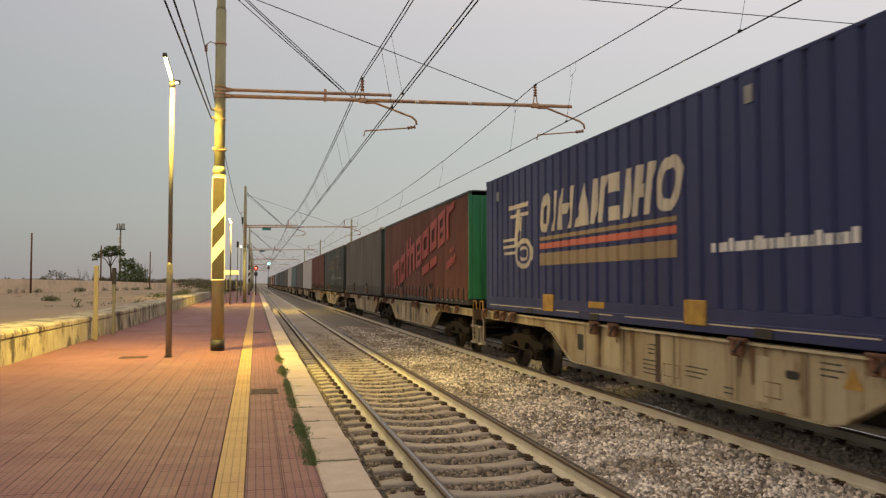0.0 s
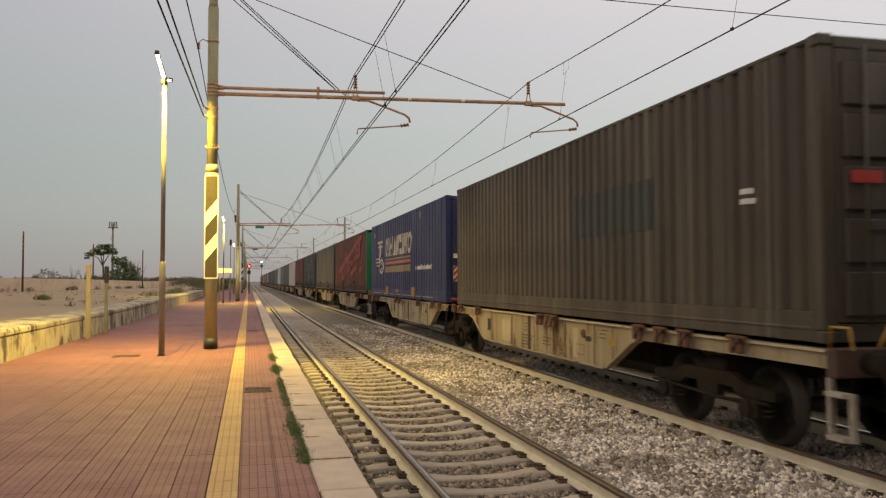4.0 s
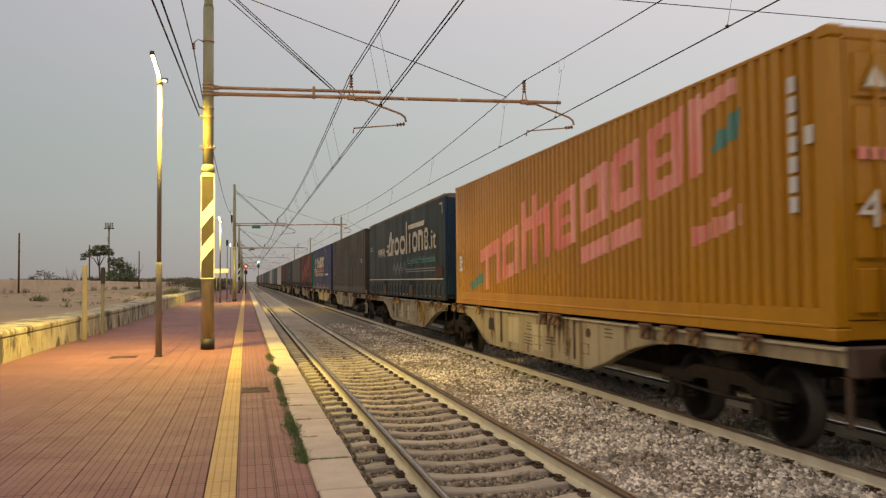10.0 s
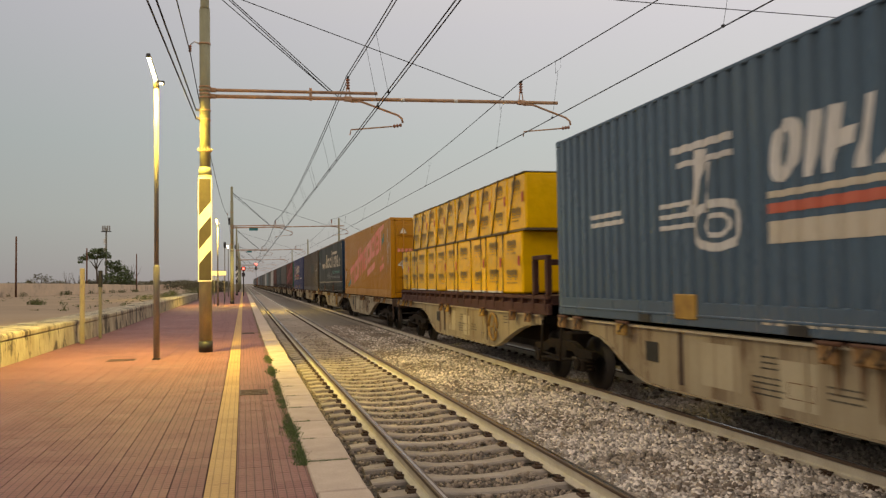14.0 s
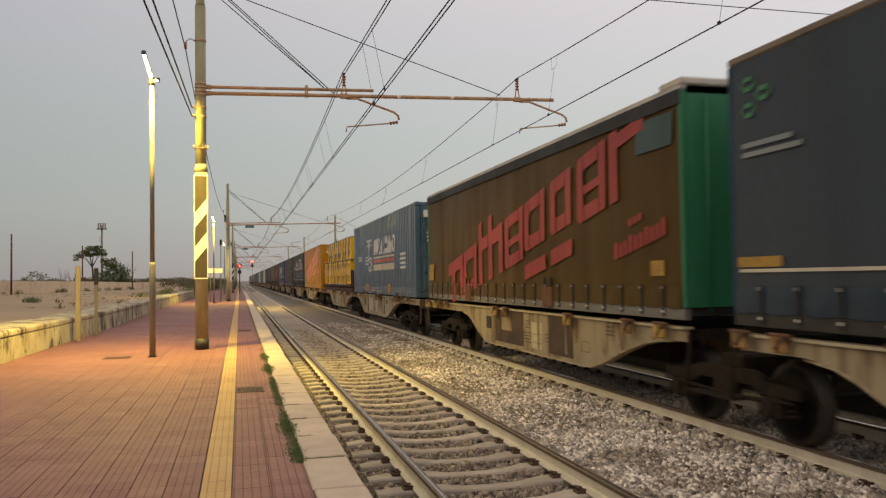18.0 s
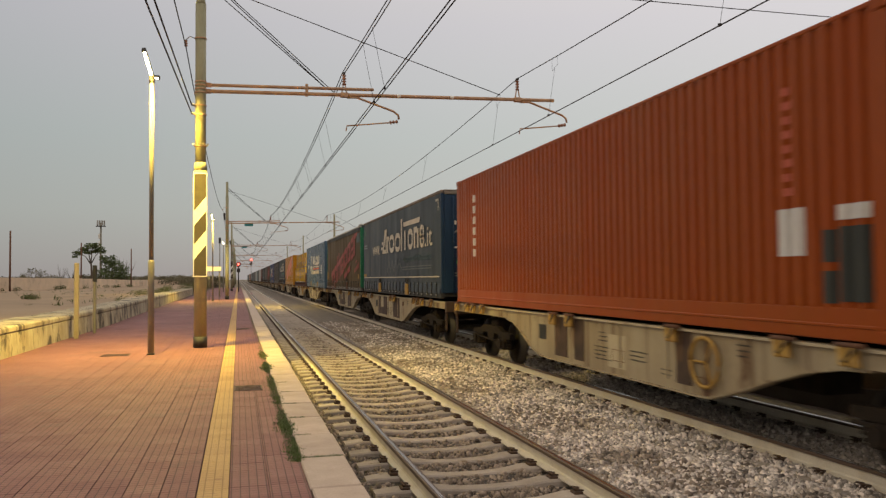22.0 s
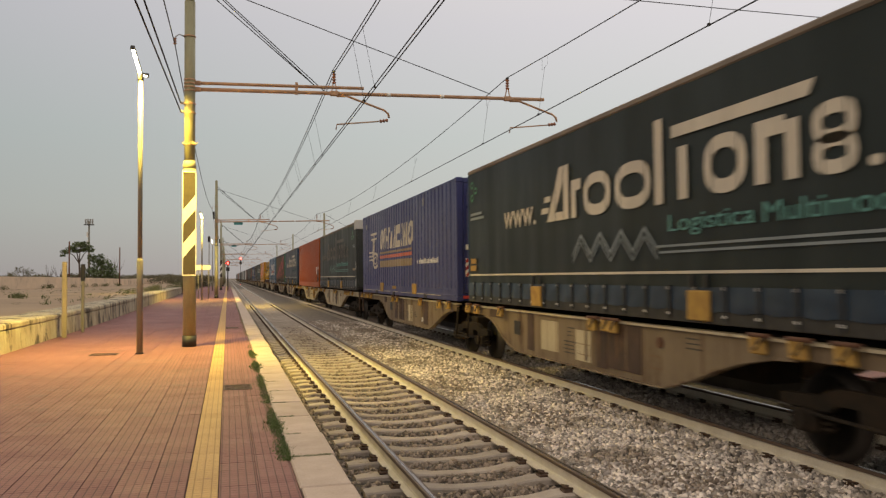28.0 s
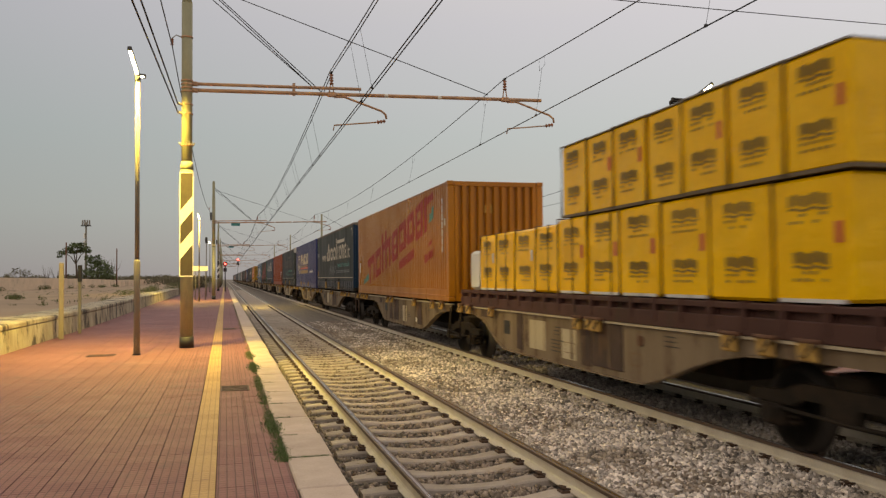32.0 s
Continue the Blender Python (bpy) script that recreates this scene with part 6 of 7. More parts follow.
    # rear doors
    for x0, x1 in ((-HALF + 0.09, -0.006), (0.006, HALF - 0.09)):
        d = part("door", cube(x0, x1, -LEN + 0.004, -LEN + 0.05, 0.15, TALL - 0.13, bevel=0.01), C[end], b, "rear door")
        for x in (x0 + 0.25, x1 - 0.25):
            part("lock_rod", rod([(x, -LEN - 0.015, 0.1), (x, -LEN - 0.015, TALL - 0.2)], 0.014, 8), C[end], d)
    for s in (-1, 1):
        x0, x1 = sorted((s * (HALF + 0.004), s * (HALF - 0.085)))
        for y0, y1 in ((-0.068, 0.0), (-LEN, -LEN + 0.068)):
            part("corner_post", cube(x0, x1, y0, y1, 0.15, top, bevel=0.012), C[end], b)
    # strap buckles along the hem
    for i in range(23):
        u = 0.5 + i * (LEN - 1.0) / 22
        st = part("strap", cube(-HALF - 0.028, -HALF - 0.012, -u - 0.024, -u + 0.024, 0.04, 0.44), C["dark_strap"], b)
        part("buckle", cube(-HALF - 0.045, -HALF - 0.0305, -u - 0.02, -u + 0.02, 0.385, 0.42), M["grey_steel"], st)
        part("hook", cube(-HALF - 0.04, -HALF - 0.0305, -u - 0.018, -u + 0.018, 0.08, 0.11), M["white_paint"], st)
    for u in (3.98, 9.03):
        part("lift_pocket", cube(-HALF - 0.05, -HALF - 0.016, -u - 0.45, -u, 0.03, 0.38, bevel=0.012), M[pocket], b, "lifting pocket")
        for e in (0.04, 0.34):
            part("pocket_arm", cube(-HALF - 0.045, -HALF - 0.016, -u - e - 0.06, -u - e, 0.41, 0.56), M["dark_metal"], b)
    if line:
        paint(b, [bar(0.15, LEN - 0.2, 0.575, 0.61)], C["cream"], flat, "cream_line", "thin cream line above the hem", proud=0.012)
    MOVING.append((b, front))
    return b


def arc_set(b, mat, small, slogan="teal_mark", extra=True, shift=0.0):
    """Row of rounded plain shapes with a long roof bar, a zigzag and thin lines."""
    V = lambda v: v - DECK
    v0 = V(2.74)
    s = shift
    written(b, "www.", 2.5 + s, v0, 1.66, 0.33, C[mat], 0.014, "address_start", "pale letters www and a dot")
    groups = [[bar(4.44 + s, 4.76 + s, v0 + 0.15, v0 + 0.25, 0.3), bar(4.58 + s, 4.84 + s, v0 + 0.34, v0 + 0.44, 0.3)],
              [[[(4.7 + s, v0), (5.6 + s, v0), (5.6 + s, v0 + 0.88), (5.24 + s, v0 + 0.88)], [(5.06 + s, v0 + 0.14), (5.38 + s, v0 + 0.14), (5.38 + s, v0 + 0.62)]]],
              [bar(5.7 + s, 5.88 + s, v0, v0 + 0.6), bar(5.88 + s, 6.06 + s, v0 + 0.43, v0 + 0.6)],
              [ring(6.16 + s, 7.05 + s, v0 - 0.01, v0 + 0.63, 0.16)],
              [ring(7.19 + s, 8.18 + s, v0 - 0.01, v0 + 0.63, 0.16)],
              [bar(8.28 + s, 8.48 + s, v0 - 0.02, v0 + 1.06)],
              [[[(8.69 + s, v0 + 0.77), (11.11 + s, v0 + 0.77), (11.2 + s, v0 + 0.92), (8.69 + s, v0 + 0.92)]]],
              [bar(8.83 + s, 9.04 + s, v0, v0 + 0.64)],
              [ring(9.38 + s, 10.16 + s, v0 - 0.01, v0 + 0.65, 0.16)],
              [bar(10.3 + s, 10.5 + s, v0 + 0.01, v0 + 0.66), bar(10.77 + s, 10.97 + s, v0 + 0.01, v0 + 0.6), bar(10.5 + s, 10.77 + s, v0 + 0.48, v0 + 0.66)],
              [ring(11.15 + s, 11.71 + s, v0 + 0.27, v0 + 0.67, 0.13), ring(11.15 + s, 11.71 + s, v0 - 0.01, v0 + 0.37, 0.13)]]
    for q in groups:
        paint(b, q, C[mat], flat, "painted_block", "large pale painted block or ring", proud=0.014, step=0.02)
    written(b, ".it", 11.83 + s, v0, 0.9, 0.55, C[mat], 0.014, "address_end", "pale letters after a dot")
    z0, z1, t = V(2.12), V(2.42), 0.06
    zig = []
    us = [5.73 + s + 0.324 * i for i in range(9)]
    for i in range(8):
        a, c = (z0, z1) if i % 2 == 0 else (z1, z0)
        zig.append([[(us[i], a), (us[i + 1], c), (us[i + 1], c + t), (us[i], a + t)]])
        zig.append([[(us[i], a - 0.1), (us[i + 1], c - 0.1), (us[i + 1], c - 0.1 + t * 0.6), (us[i], a - 0.1 + t * 0.6)]])
    paint(b, zig, C[small], flat, "zigzag", "zigzag line of small peaks", proud=0.014)
    paint(b, [bar(8.36 + s, 12.62 + s, V(2.10), V(2.13)), bar(8.3 + s, 12.62 + s, V(2.175), V(2.205))], C[small], flat, "thin_line", "thin pale line", proud=0.014)
    if slogan:
        written(b, "Logistica", 8.6 + s, V(2.30), 1.68, 0.27, C[slogan], 0.014, "slogan", "teal word Logistica")
        written(b, "Multimodale", 10.42 + s, V(2.36), 2.2, 0.21, C[slogan], 0.014, "slogan", "teal word Multimodale")
    if extra:
        paint(b, [ring(0.25, 0.5, 2.5, 2.66, 0.05), ring(0.5, 0.75, 2.36, 2.52, 0.05), ring(0.25, 0.5, 2.22, 2.38, 0.05)], C["green_mark"], flat, "small_emblem", "small green emblem of rings", proud=0.014)
        paint(b, stack(0.25, 1.2, 1.8, 2.0, 2), C["grey_mark"], flat, "small_print", "faint small bars", proud=0.014)
        paint(b, [bar(13.15, 13.5, 2.66, 2.72), bar(13.43, 13.5, 2.4, 2.72)], C["cream"], flat, "corner_mark", "pale corner mark", proud=0.014)


def rear_marks(b, mat):
    """Pale marks on the rear doors: a row of blocks, a zigzag, thin lines, an emblem of three discs."""
    y0, y1 = -LEN - 0.003, -LEN + 0.002
    for i in range(9):
        x = -0.88 + 0.2 * i
        part("painted_block", cube(x, x + (0.06 if i < 3 else 0.14), y0, y1, 2.0, 2.1 if i < 3 else 2.16 + 0.04 * (i == 3)), C[mat], b, "small pale block")
    bm = bmesh.new()
    for i in range(8):
        xa, za, zb = -0.88 + 0.16 * i, (1.76, 1.86)[i % 2], (1.86, 1.76)[i % 2]
        bm.faces.new([bm.verts.new(q) for q in ((xa, y0, za), (xa + 0.16, y0, zb), (xa + 0.16, y0, zb + 0.05), (xa, y0, za + 0.05))])
    part("zigzag", bm, C["grey_mark"], b, "zigzag line on the rear door")
    part("thin_line", cube(-0.88, 0.85, y0, y1, 1.36, 1.4), C[mat], b, "pale line on the rear door")
    part("small_print", cube(0.1, 0.8, y0, y1, 1.5, 1.56), C[mat], b, "pale bar on the rear door")
    for z in (0.6, 0.67):
        part("small_print", cube(-0.88, -0.05, y0, y1, z, z + 0.03), C["grey_mark"], b, "pale bar on the rear door")
    for x, z in ((-0.6, 1.13), (-0.75, 0.98), (-0.45, 0.98)):
        part("emblem_disc", rod([(x, y0, z), (x, y1, z)], 0.085, 14), C["green_mark"], b, "green disc")
    part("rear_header", cube(-HALF + 0.09, HALF - 0.09, -LEN - 0.012, -LEN + 0.05, TALL - 0.125, TALL - 0.045, bevel=0.01), C["roof"], b, "pale rear roof beam")


def end_hood(b, h=0.1):
    """Pale hood over the rear of the roof."""
    part("roof_hood", cube(-HALF - 0.012, HALF + 0.012, -LEN - 0.03, -LEN + 0.5, TALL + 0.06 - h, TALL + 0.06, bevel=0.02), C["pale_roof"], b, "pale roof end cap")


# ---- open rack loaded with wrapped yellow packages
def paint_stuff(parent, *a):
    """Print of many small strokes, kept together."""
    before = set(parent.children)
    paint(parent, *a)
    for q in set(parent.children) - before:
        tagged(q, kind="stuff")


def package(parent_front, u0, u1, z0, z1, lean, seed, first, tag="red_mark"):
    """One wrapped package over the rack's width, with printed bars, a red tag and a tie-down strap."""
    rr = random.Random(seed)
    name = thing("yellow_package", pose(TX, parent_front, DECK), "large package wrapped in shiny yellow film with dark print", "package", "yellow packages")
    bm = bmesh.new()
    hw = 1.16 + rr.uniform(-0.02, 0.02)
    box(bm, -hw, hw, -u1 + 0.012, -u0 - 0.012, z0, z1, bevel=0.035)
    for v in bm.verts:
        v.co.z += 0.015 * noise.noise(v.co * 1.7 + Vector((seed, 0, 0)))
        v.co.x += 0.02 * noise.noise(v.co * 1.3 + Vector((0, seed, 0)))
    part("wrapped_block", bm, C["wrap"], name)
    w = u1 - u0
    bars = []
    for zz in (0.14, 0.62):
        a = z0 + (z1 - z0) * zz + rr.uniform(-0.02, 0.02)
        ua, ub = u0 + (0.26 + rr.uniform(-0.03, 0.03)) * w, u0 + (0.76 + rr.uniform(-0.03, 0.03)) * w
        marks = []
        for i in range(9):
            c = ua + (ub - ua) * i / 9
            lift = 0.014 * math.sin(i * 1.4)
            marks.append(bar(c, c + (ub - ua) * 0.085, a + 0.2 + lift, a + 0.31 + lift))
        for lo, hi in ((0.155, 0.18),):
            n_ = 8
            up = [(ua + (ub - ua) * i / n_, a + hi + 0.014 * math.sin(i * 1.6)) for i in range(n_ + 1)]
            dn = [(ua + (ub - ua) * i / n_, a + lo + 0.014 * math.sin(i * 1.6)) for i in range(n_ + 1)]
            for i in range(n_):
                marks.append([[dn[i], dn[i + 1], up[i + 1], up[i]]])
        for z_, n_ in ((0.1, 4), (0.03, 5)):
            for i in range(n_):
                if rr.random() < 0.75:
                    c = ua + (ub - ua) * (i + 0.1) / n_
                    marks.append(bar(c, c + (ub - ua) * 0.55 / n_, a + z_, a + z_ + 0.03))
        bars.append(marks)
    for q in bars:
        paint_stuff(name, q, C["print_dark"], lambda u: HALF - hw - 0.006, "print", "dark printed bars")
    if rr.random() < 0.75:
        paint(name, [bar(u0 + 0.82 * w, u0 + 0.9 * w, z0 + 0.56, z0 + 0.76)], C[tag], lambda u: HALF - hw - 0.008, "tag", "red tag" if tag == "red_mark" else "white tag")
    a, c = u0 + 0.02, u0 + 0.02 + lean
    st = bmesh.new()
    tube(st, [(-hw - 0.016, -a, 0.02 if first else z0), (-hw - 0.016, -c, z1 + 0.01), (0, -c, z1 + 0.016), (hw + 0.016, -c, z1 + 0.01), (hw + 0.016, -a, z0)], 0.017, 6)
    part("tie_down_strap", st, C["strap"], name, "dark tie-down strap")
    if first and rr.random() < 0.5:
        a = u0 + w * rr.uniform(0.5, 0.75)
        st = bmesh.new()
        tube(st, [(-hw - 0.016, -a, 0.02), (-hw - 0.016, -a, z1 + 0.006), (0, -a, z1 + 0.012), (hw + 0.016, -a, z1 + 0.006), (hw + 0.016, -a, 0.02)], 0.012, 6)
        part("tie_down_strap", st, C["dark_strap"], name, "dark tie-down strap")
    if not first:
        part("edge_board", cube(-hw - 0.012, hw + 0.012, -u1 + 0.004, -u0 - 0.004, z0 - 0.012, z0 + 0.028), C["strap"], name, "dark edge board under the package")
        part("top_sheet", cube(-hw - 0.004, hw + 0.004, -u1 + 0.02, -u0 - 0.02, z1 + 0.001, z1 + 0.017), M["grey_steel"], name, "grey cover sheet on top")
    elif rr.random() < 0.6:
        part("foil_edge", cube(-hw - 0.006, -hw + 0.02, -u1 + 0.1, -u0 - 0.1, z0 + 0.001, z0 + 0.04), C["foil"], name, "white film showing along the bottom")
    MOVING.append((name, parent_front))


def rack(front, label):
    b = thing("flat_rack", pose(TX, front, DECK), label, "flat rack", "flat racks")
    for s in (-1, 1):
        x0, x1 = sorted((s * 1.24, s * 1.16))
        part("side_beam", cube(x0, x1, -LEN, 0, -0.08, 0.12, bevel=0.01), C["rail_brown"], b)
        part("upper_beam", cube(x0, x1, -LEN, 0, 0.2, 0.27, bevel=0.01), C["rail_brown"], b)
        for i in range(23):
            u = 0.15 + i * (LEN - 0.3) / 22
            part("stanchion", cube(x0 - 0.012, x1 + 0.012, -u - 0.04, -u + 0.04, 0.0, 0.285), C["rail_brown"], b)
    part("deck", cube(-1.15, 1.15, -LEN, 0, 0.1, 0.265), C["rail_brown"], b, "rusty brown deck")
    MOVING.append((b, front))
    return b


def rack_frame(b):
    """Open end frame of the rack."""
    f = thing("end_frame")
    f.parent = b
    for s in (-1, 1):
        part("post", cube(s * 1.2 - 0.05, s * 1.2 + 0.05, -LEN + 0.0, -LEN + 0.12, 0.286, 0.93, bevel=0.01), C["rail_brown"], f)
        part("strut", cube(s * 1.2 - 0.05, s * 1.2 + 0.05, -LEN + 0.66, -LEN + 0.77, 0.286, 0.93, bevel=0.01), C["rail_brown"], f)
        part("rail", cube(s * 1.2 - 0.05, s * 1.2 + 0.05, -LEN + 0.0, -LEN + 0.77, 0.931, 1.01, bevel=0.01), C["rail_brown"], f)
    part("cross_beam", cube(-1.149, 1.149, -LEN + 0.0, -LEN + 0.12, 0.82, 0.925, bevel=0.01), C["rail_brown"], f)


# ---- articulated container wagons: three bogies under two platforms, made round the leading pivot
PIVOT = 12.2
WHEEL_R = 0.44


def wheelset_mesh():
    bm = bmesh.new()
    tube(bm, [(-0.98, 0, 0), (0.98, 0, 0)], 0.075, 10)
    for s in (-1, 1):
        prof = [(0.66, 0.09), (0.66, 0.13), (0.7, 0.2), (0.69, 0.36), (0.675, 0.385), (0.675, 0.475), (0.705, 0.475), (0.715, WHEEL_R), (0.81, WHEEL_R - 0.006), (0.81, 0.385), (0.775, 0.37), (0.765, 0.2), (0.8, 0.13), (0.8, 0.09)]
        tube(bm, [(s * x, 0, 0) for x, _ in prof], [r for _, r in prof], 28, close=False)
    me = bpy.data.meshes.new("wheelset")
    bmesh.ops.recalc_face_normals(bm, faces=bm.faces)
    bm.to_mesh(me)
    bm.free()
    me.materials.append(M["wheel"])
    return me


WHEELS = wheelset_mesh()
SIDE_FRAME = [(-1.3, 0.53), (-1.3, 0.64), (-0.8, 0.66), (-0.5, 0.76), (0.5, 0.76), (0.8, 0.66), (1.3, 0.64), (1.3, 0.53), (0.66, 0.52), (0.5, 0.6), (0.24, 0.6), (0.2, 0.44), (-0.2, 0.44), (-0.24, 0.6), (-0.5, 0.6), (-0.66, 0.52)]


def bogie(parent, y, turning):
    g = thing("bogie")
    g.parent = parent
    g.matrix_basis = pose(0, y, 0)
    for s in (-1, 1):
        bm = bmesh.new()
        prism(bm, SIDE_FRAME, s * 0.96, s * 1.06)
        part("side_frame", bm, M["bogie"], g, "dark cast side frame")
        for yy in (-0.9, 0.9):
            part("axle_box", cube(s * 1.0 - 0.13, s * 1.0 + 0.13, yy - 0.15, yy + 0.15, 0.3, 0.519, bevel=0.03), M["bogie"], g)
            part("axle_cover", rod([(s * 1.13, yy, WHEEL_R - 0.02), (s * 1.18, yy, WHEEL_R - 0.02)], 0.1, 12), M["bogie"], g)
            for d in (-0.23, 0.23):
                bm = bmesh.new()
                pts = [(s * 1.0 + 0.062 * math.cos(a * 1.05), yy + d + 0.062 * math.sin(a * 1.05), 0.32 + 0.0098 * a) for a in range(27)]
                tube(bm, pts, 0.017, 5)
                part("coil_spring", bm, M["bogie"], g)
        part("brake_block", cube(s * 0.76 - 0.05, s * 0.76 + 0.05, -0.4, -0.34, 0.35, 0.6), M["rust"], g)
        part("brake_rod", rod([(s * 1.1, -1.25, 0.5), (s * 1.1, -0.3, 0.46), (s * 1.1, 1.25, 0.5)], 0.02, 6), M["bogie"], g)
    part("bolster", cube(-0.959, 0.959, -0.22, 0.22, 0.62, 0.9, bevel=0.03), M["bogie"], g)
    part("centre_pivot", rod([(0, 0, 0.9), (0, 0, 1.0)], 0.22, 16), M["bogie"], g)
    for yy in (-0.9, 0.9):
        w = again("wheelset", WHEELS, g, pose(0, yy, WHEEL_R))
        if turning:
            WHEELSETS.append(w)
    return g


STRAIGHT = [(-1.9, 1.0), (-2.2, 0.95), (-3.0, 0.56), (-3.2, 0.5), (-9.55, 0.5), (-9.7, 0.53), (-10.5, 0.95), (-10.65, 1.0)]
CURVED = [(-1.6, 1.0), (-2.0, 0.95), (-2.3, 0.85), (-2.7, 0.67), (-3.05, 0.52), (-3.4, 0.43), (-3.9, 0.41), (-8.6, 0.41), (-8.85, 0.42), (-9.4, 0.56), (-10.0, 0.76), (-10.5, 0.9), (-11.0, 0.985), (-11.35, 1.0)]


def platform_frame(w, y0, outline, front_over, rear_over, bands, wheel_ring, seed):
    """One half of the wagon: fish-bellied side sills, deck, ribs, container brackets."""
    rr = random.Random(seed)
    coat = M["chassis_tan"] if bands == 2 else M["chassis"]
    f = thing("platform_frame")
    f.parent = w
    f.matrix_basis = pose(0, y0, 0)
    ya, yb = front_over, -PIVOT + rear_over
    for s in (-1, 1):
        ol = [(ya, 1.0), *outline, (yb, 1.0), (yb, 1.155), (ya, 1.155)]
        bm = bmesh.new()
        x0, x1 = sorted((s * 1.2, s * 1.165))
        prism(bm, ol, x0, x1)
        part("side_sill", bm, coat, f, "dirty fish-bellied side sill")
        # flanges along the lower and upper edge
        bm = bmesh.new()
        for (a, za), (c, zc) in zip(outline, outline[1:]):
            vs = [bm.verts.new(q) for q in ((s * 1.1, a, za), (s * 1.235, a, za), (s * 1.235, c, zc), (s * 1.1, c, zc), (s * 1.1, a, za - 0.022), (s * 1.235, a, za - 0.022), (s * 1.235, c, zc - 0.022), (s * 1.1, c, zc - 0.022))]
            for q in ((0, 1, 2, 3), (4, 5, 6, 7), (0, 1, 5, 4), (2, 3, 7, 6), (1, 2, 6, 5), (0, 3, 7, 4)):
                bm.faces.new([vs[i] for i in q])
        bmesh.ops.recalc_face_normals(bm, faces=bm.faces)
        part("lower_flange", bm, coat, f)
        x0, x1 = sorted((s * 1.1, s * 1.25))
        part("upper_flange", cube(x0, x1, yb, ya, 1.156, 1.185), M["chassis_light"], f, "upper flange, paler than the sill")
    part("deck_frame", cube(-1.09, 1.09, yb + 0.05, ya - 0.05, 1.02, 1.15), M["bogie"], f, "dark deck frame")
    part("centre_sill", cube(-0.25, 0.25, -9.6, -3.4, 0.5, 1.018), M["bogie"], f)
    second = y0 < -1
    # upright ribs and brown posts on the near sill
    for u in (3.7, 5.1, 6.6, 8.0, 9.2) if outline is STRAIGHT else (6.6, 7.9):
        part("rib", cube(-1.222, -1.2005, -u - 0.025, -u + 0.025, 0.52, 1.15), coat, f)
    if bands == 1:
        posts = [(4.03, 4.42, 0.485, 1.15), (4.421, 5.119, 0.485, 0.74), (5.12, 5.78, 0.485, 1.15), (7.1, 8.15, 0.47, 1.15)]
    elif bands == 2:
        posts = [(1.95, 2.7, 0.99, 1.15), (4.12, 4.42, 0.485, 1.15), (6.97, 7.3, 0.47, 1.15), (7.34, 8.3, 0.5, 1.15)] if second else \
                [(2.42, 2.8, 0.96, 1.15), (4.19, 4.6, 0.485, 1.15), (4.9, 5.2, 0.485, 1.15), (5.26, 5.58, 0.485, 1.15), (8.2, 8.7, 0.5, 1.15)]
    elif bands == 3:
        posts = [(4.1, 4.35, 0.485, 1.15), (6.95, 7.3, 0.47, 1.15)] if second else [(4.15, 4.68, 0.485, 1.15), (4.98, 5.34, 0.485, 1.15), (8.13, 8.48, 0.5, 1.15)]
    else:
        posts = [(6.12, 6.24, 0.5, 1.15)] if outline is STRAIGHT else [(4.24, 4.34, 0.49, 1.15), (8.2, 8.27, 0.5, 1.15)]
    for a, c, za, zc in posts:
        part("brown_panel", cube(-1.216, -1.2005, -c, -a, za, zc, bevel=0.004), M["chassis_brown"], f, "dark brown rusty panel on the sill")
    for y_ in (8.8,) if second else ():
        part("round_boss", rod([(-1.225, -y_, 0.97), (-1.2, -y_, 0.97)], 0.07, 12), M["rust"], f, "rusty round boss")
    spots_ = (0.7, 1.35, 2.9, 7.05, 7.5, 7.72, 10.9, 11.5, 12.1, 13.2) if second else (-1.9, -1.0, -0.5, 0.2, 4.3, 5.0, 8.2, 10.3, 11.2)
    for u in spots_:
        z = rr.uniform(0.0, 0.02)
        bm = bmesh.new()
        for e in (-0.1, 0.03):
            box(bm, -1.33, -1.252, -u + e, -u + e + 0.075, 1.02 + z, 1.2 + z, bevel=0.015)
        for v in bm.verts:
            v.co.y += (v.co.z - 1.1) * 0.45
            v.co.x -= (1.2 - v.co.z) * 0.25
        worn = M["rust"] if outline is STRAIGHT else M["yellow_steel"] if bands >= 2 or rr.random() < 0.3 else M["bracket"]
        k = part("container_bracket", bm, worn, f, "folding two-finger container bracket")
        part("hinge", rod([(-1.31, -u - 0.17, 1.21), (-1.31, -u + 0.17, 1.21)], 0.026, 6), M["rust"], k)
        if 3.9 < u < 8.6:
            bm = bmesh.new()
            for j in range(3):
                a, wd, low_ = u + rr.uniform(-0.15, 0.15), rr.uniform(0.015, 0.05), rr.uniform(0.52, 0.95)
                bm.faces.new([bm.verts.new(q) for q in ((-1.2195, -a - wd, 1.15), (-1.2195, -a + wd, 1.15), (-1.2195, -a + wd * 0.3, low_), (-1.2195, -a - wd * 0.3, low_))])
            tagged(part("rust_streak", bm, M["rust_run"], f, "rust streaks running down from a bracket"), kind="stuff")
        part("latch", rod([(-1.345, -u - 0.1, 1.19 + z), (-1.36, -u - 0.02, 1.09 + z), (-1.35, -u + 0.05, 1.05 + z)], 0.014, 5), M["dark_metal"], k)
    part("white_label", cube(-1.206, -1.2005, -8.12, -7.95, 0.56, 0.68), M["white_paint"], f, "small white label") if bands == 2 and not second else None
    if outline is STRAIGHT:
        bm = bmesh.new()
        bm.faces.new([bm.verts.new((-1.2045, -9.84 - q, z_)) for q, z_ in ((-0.13, 0.86), (0.13, 0.86), (0, 1.08))])
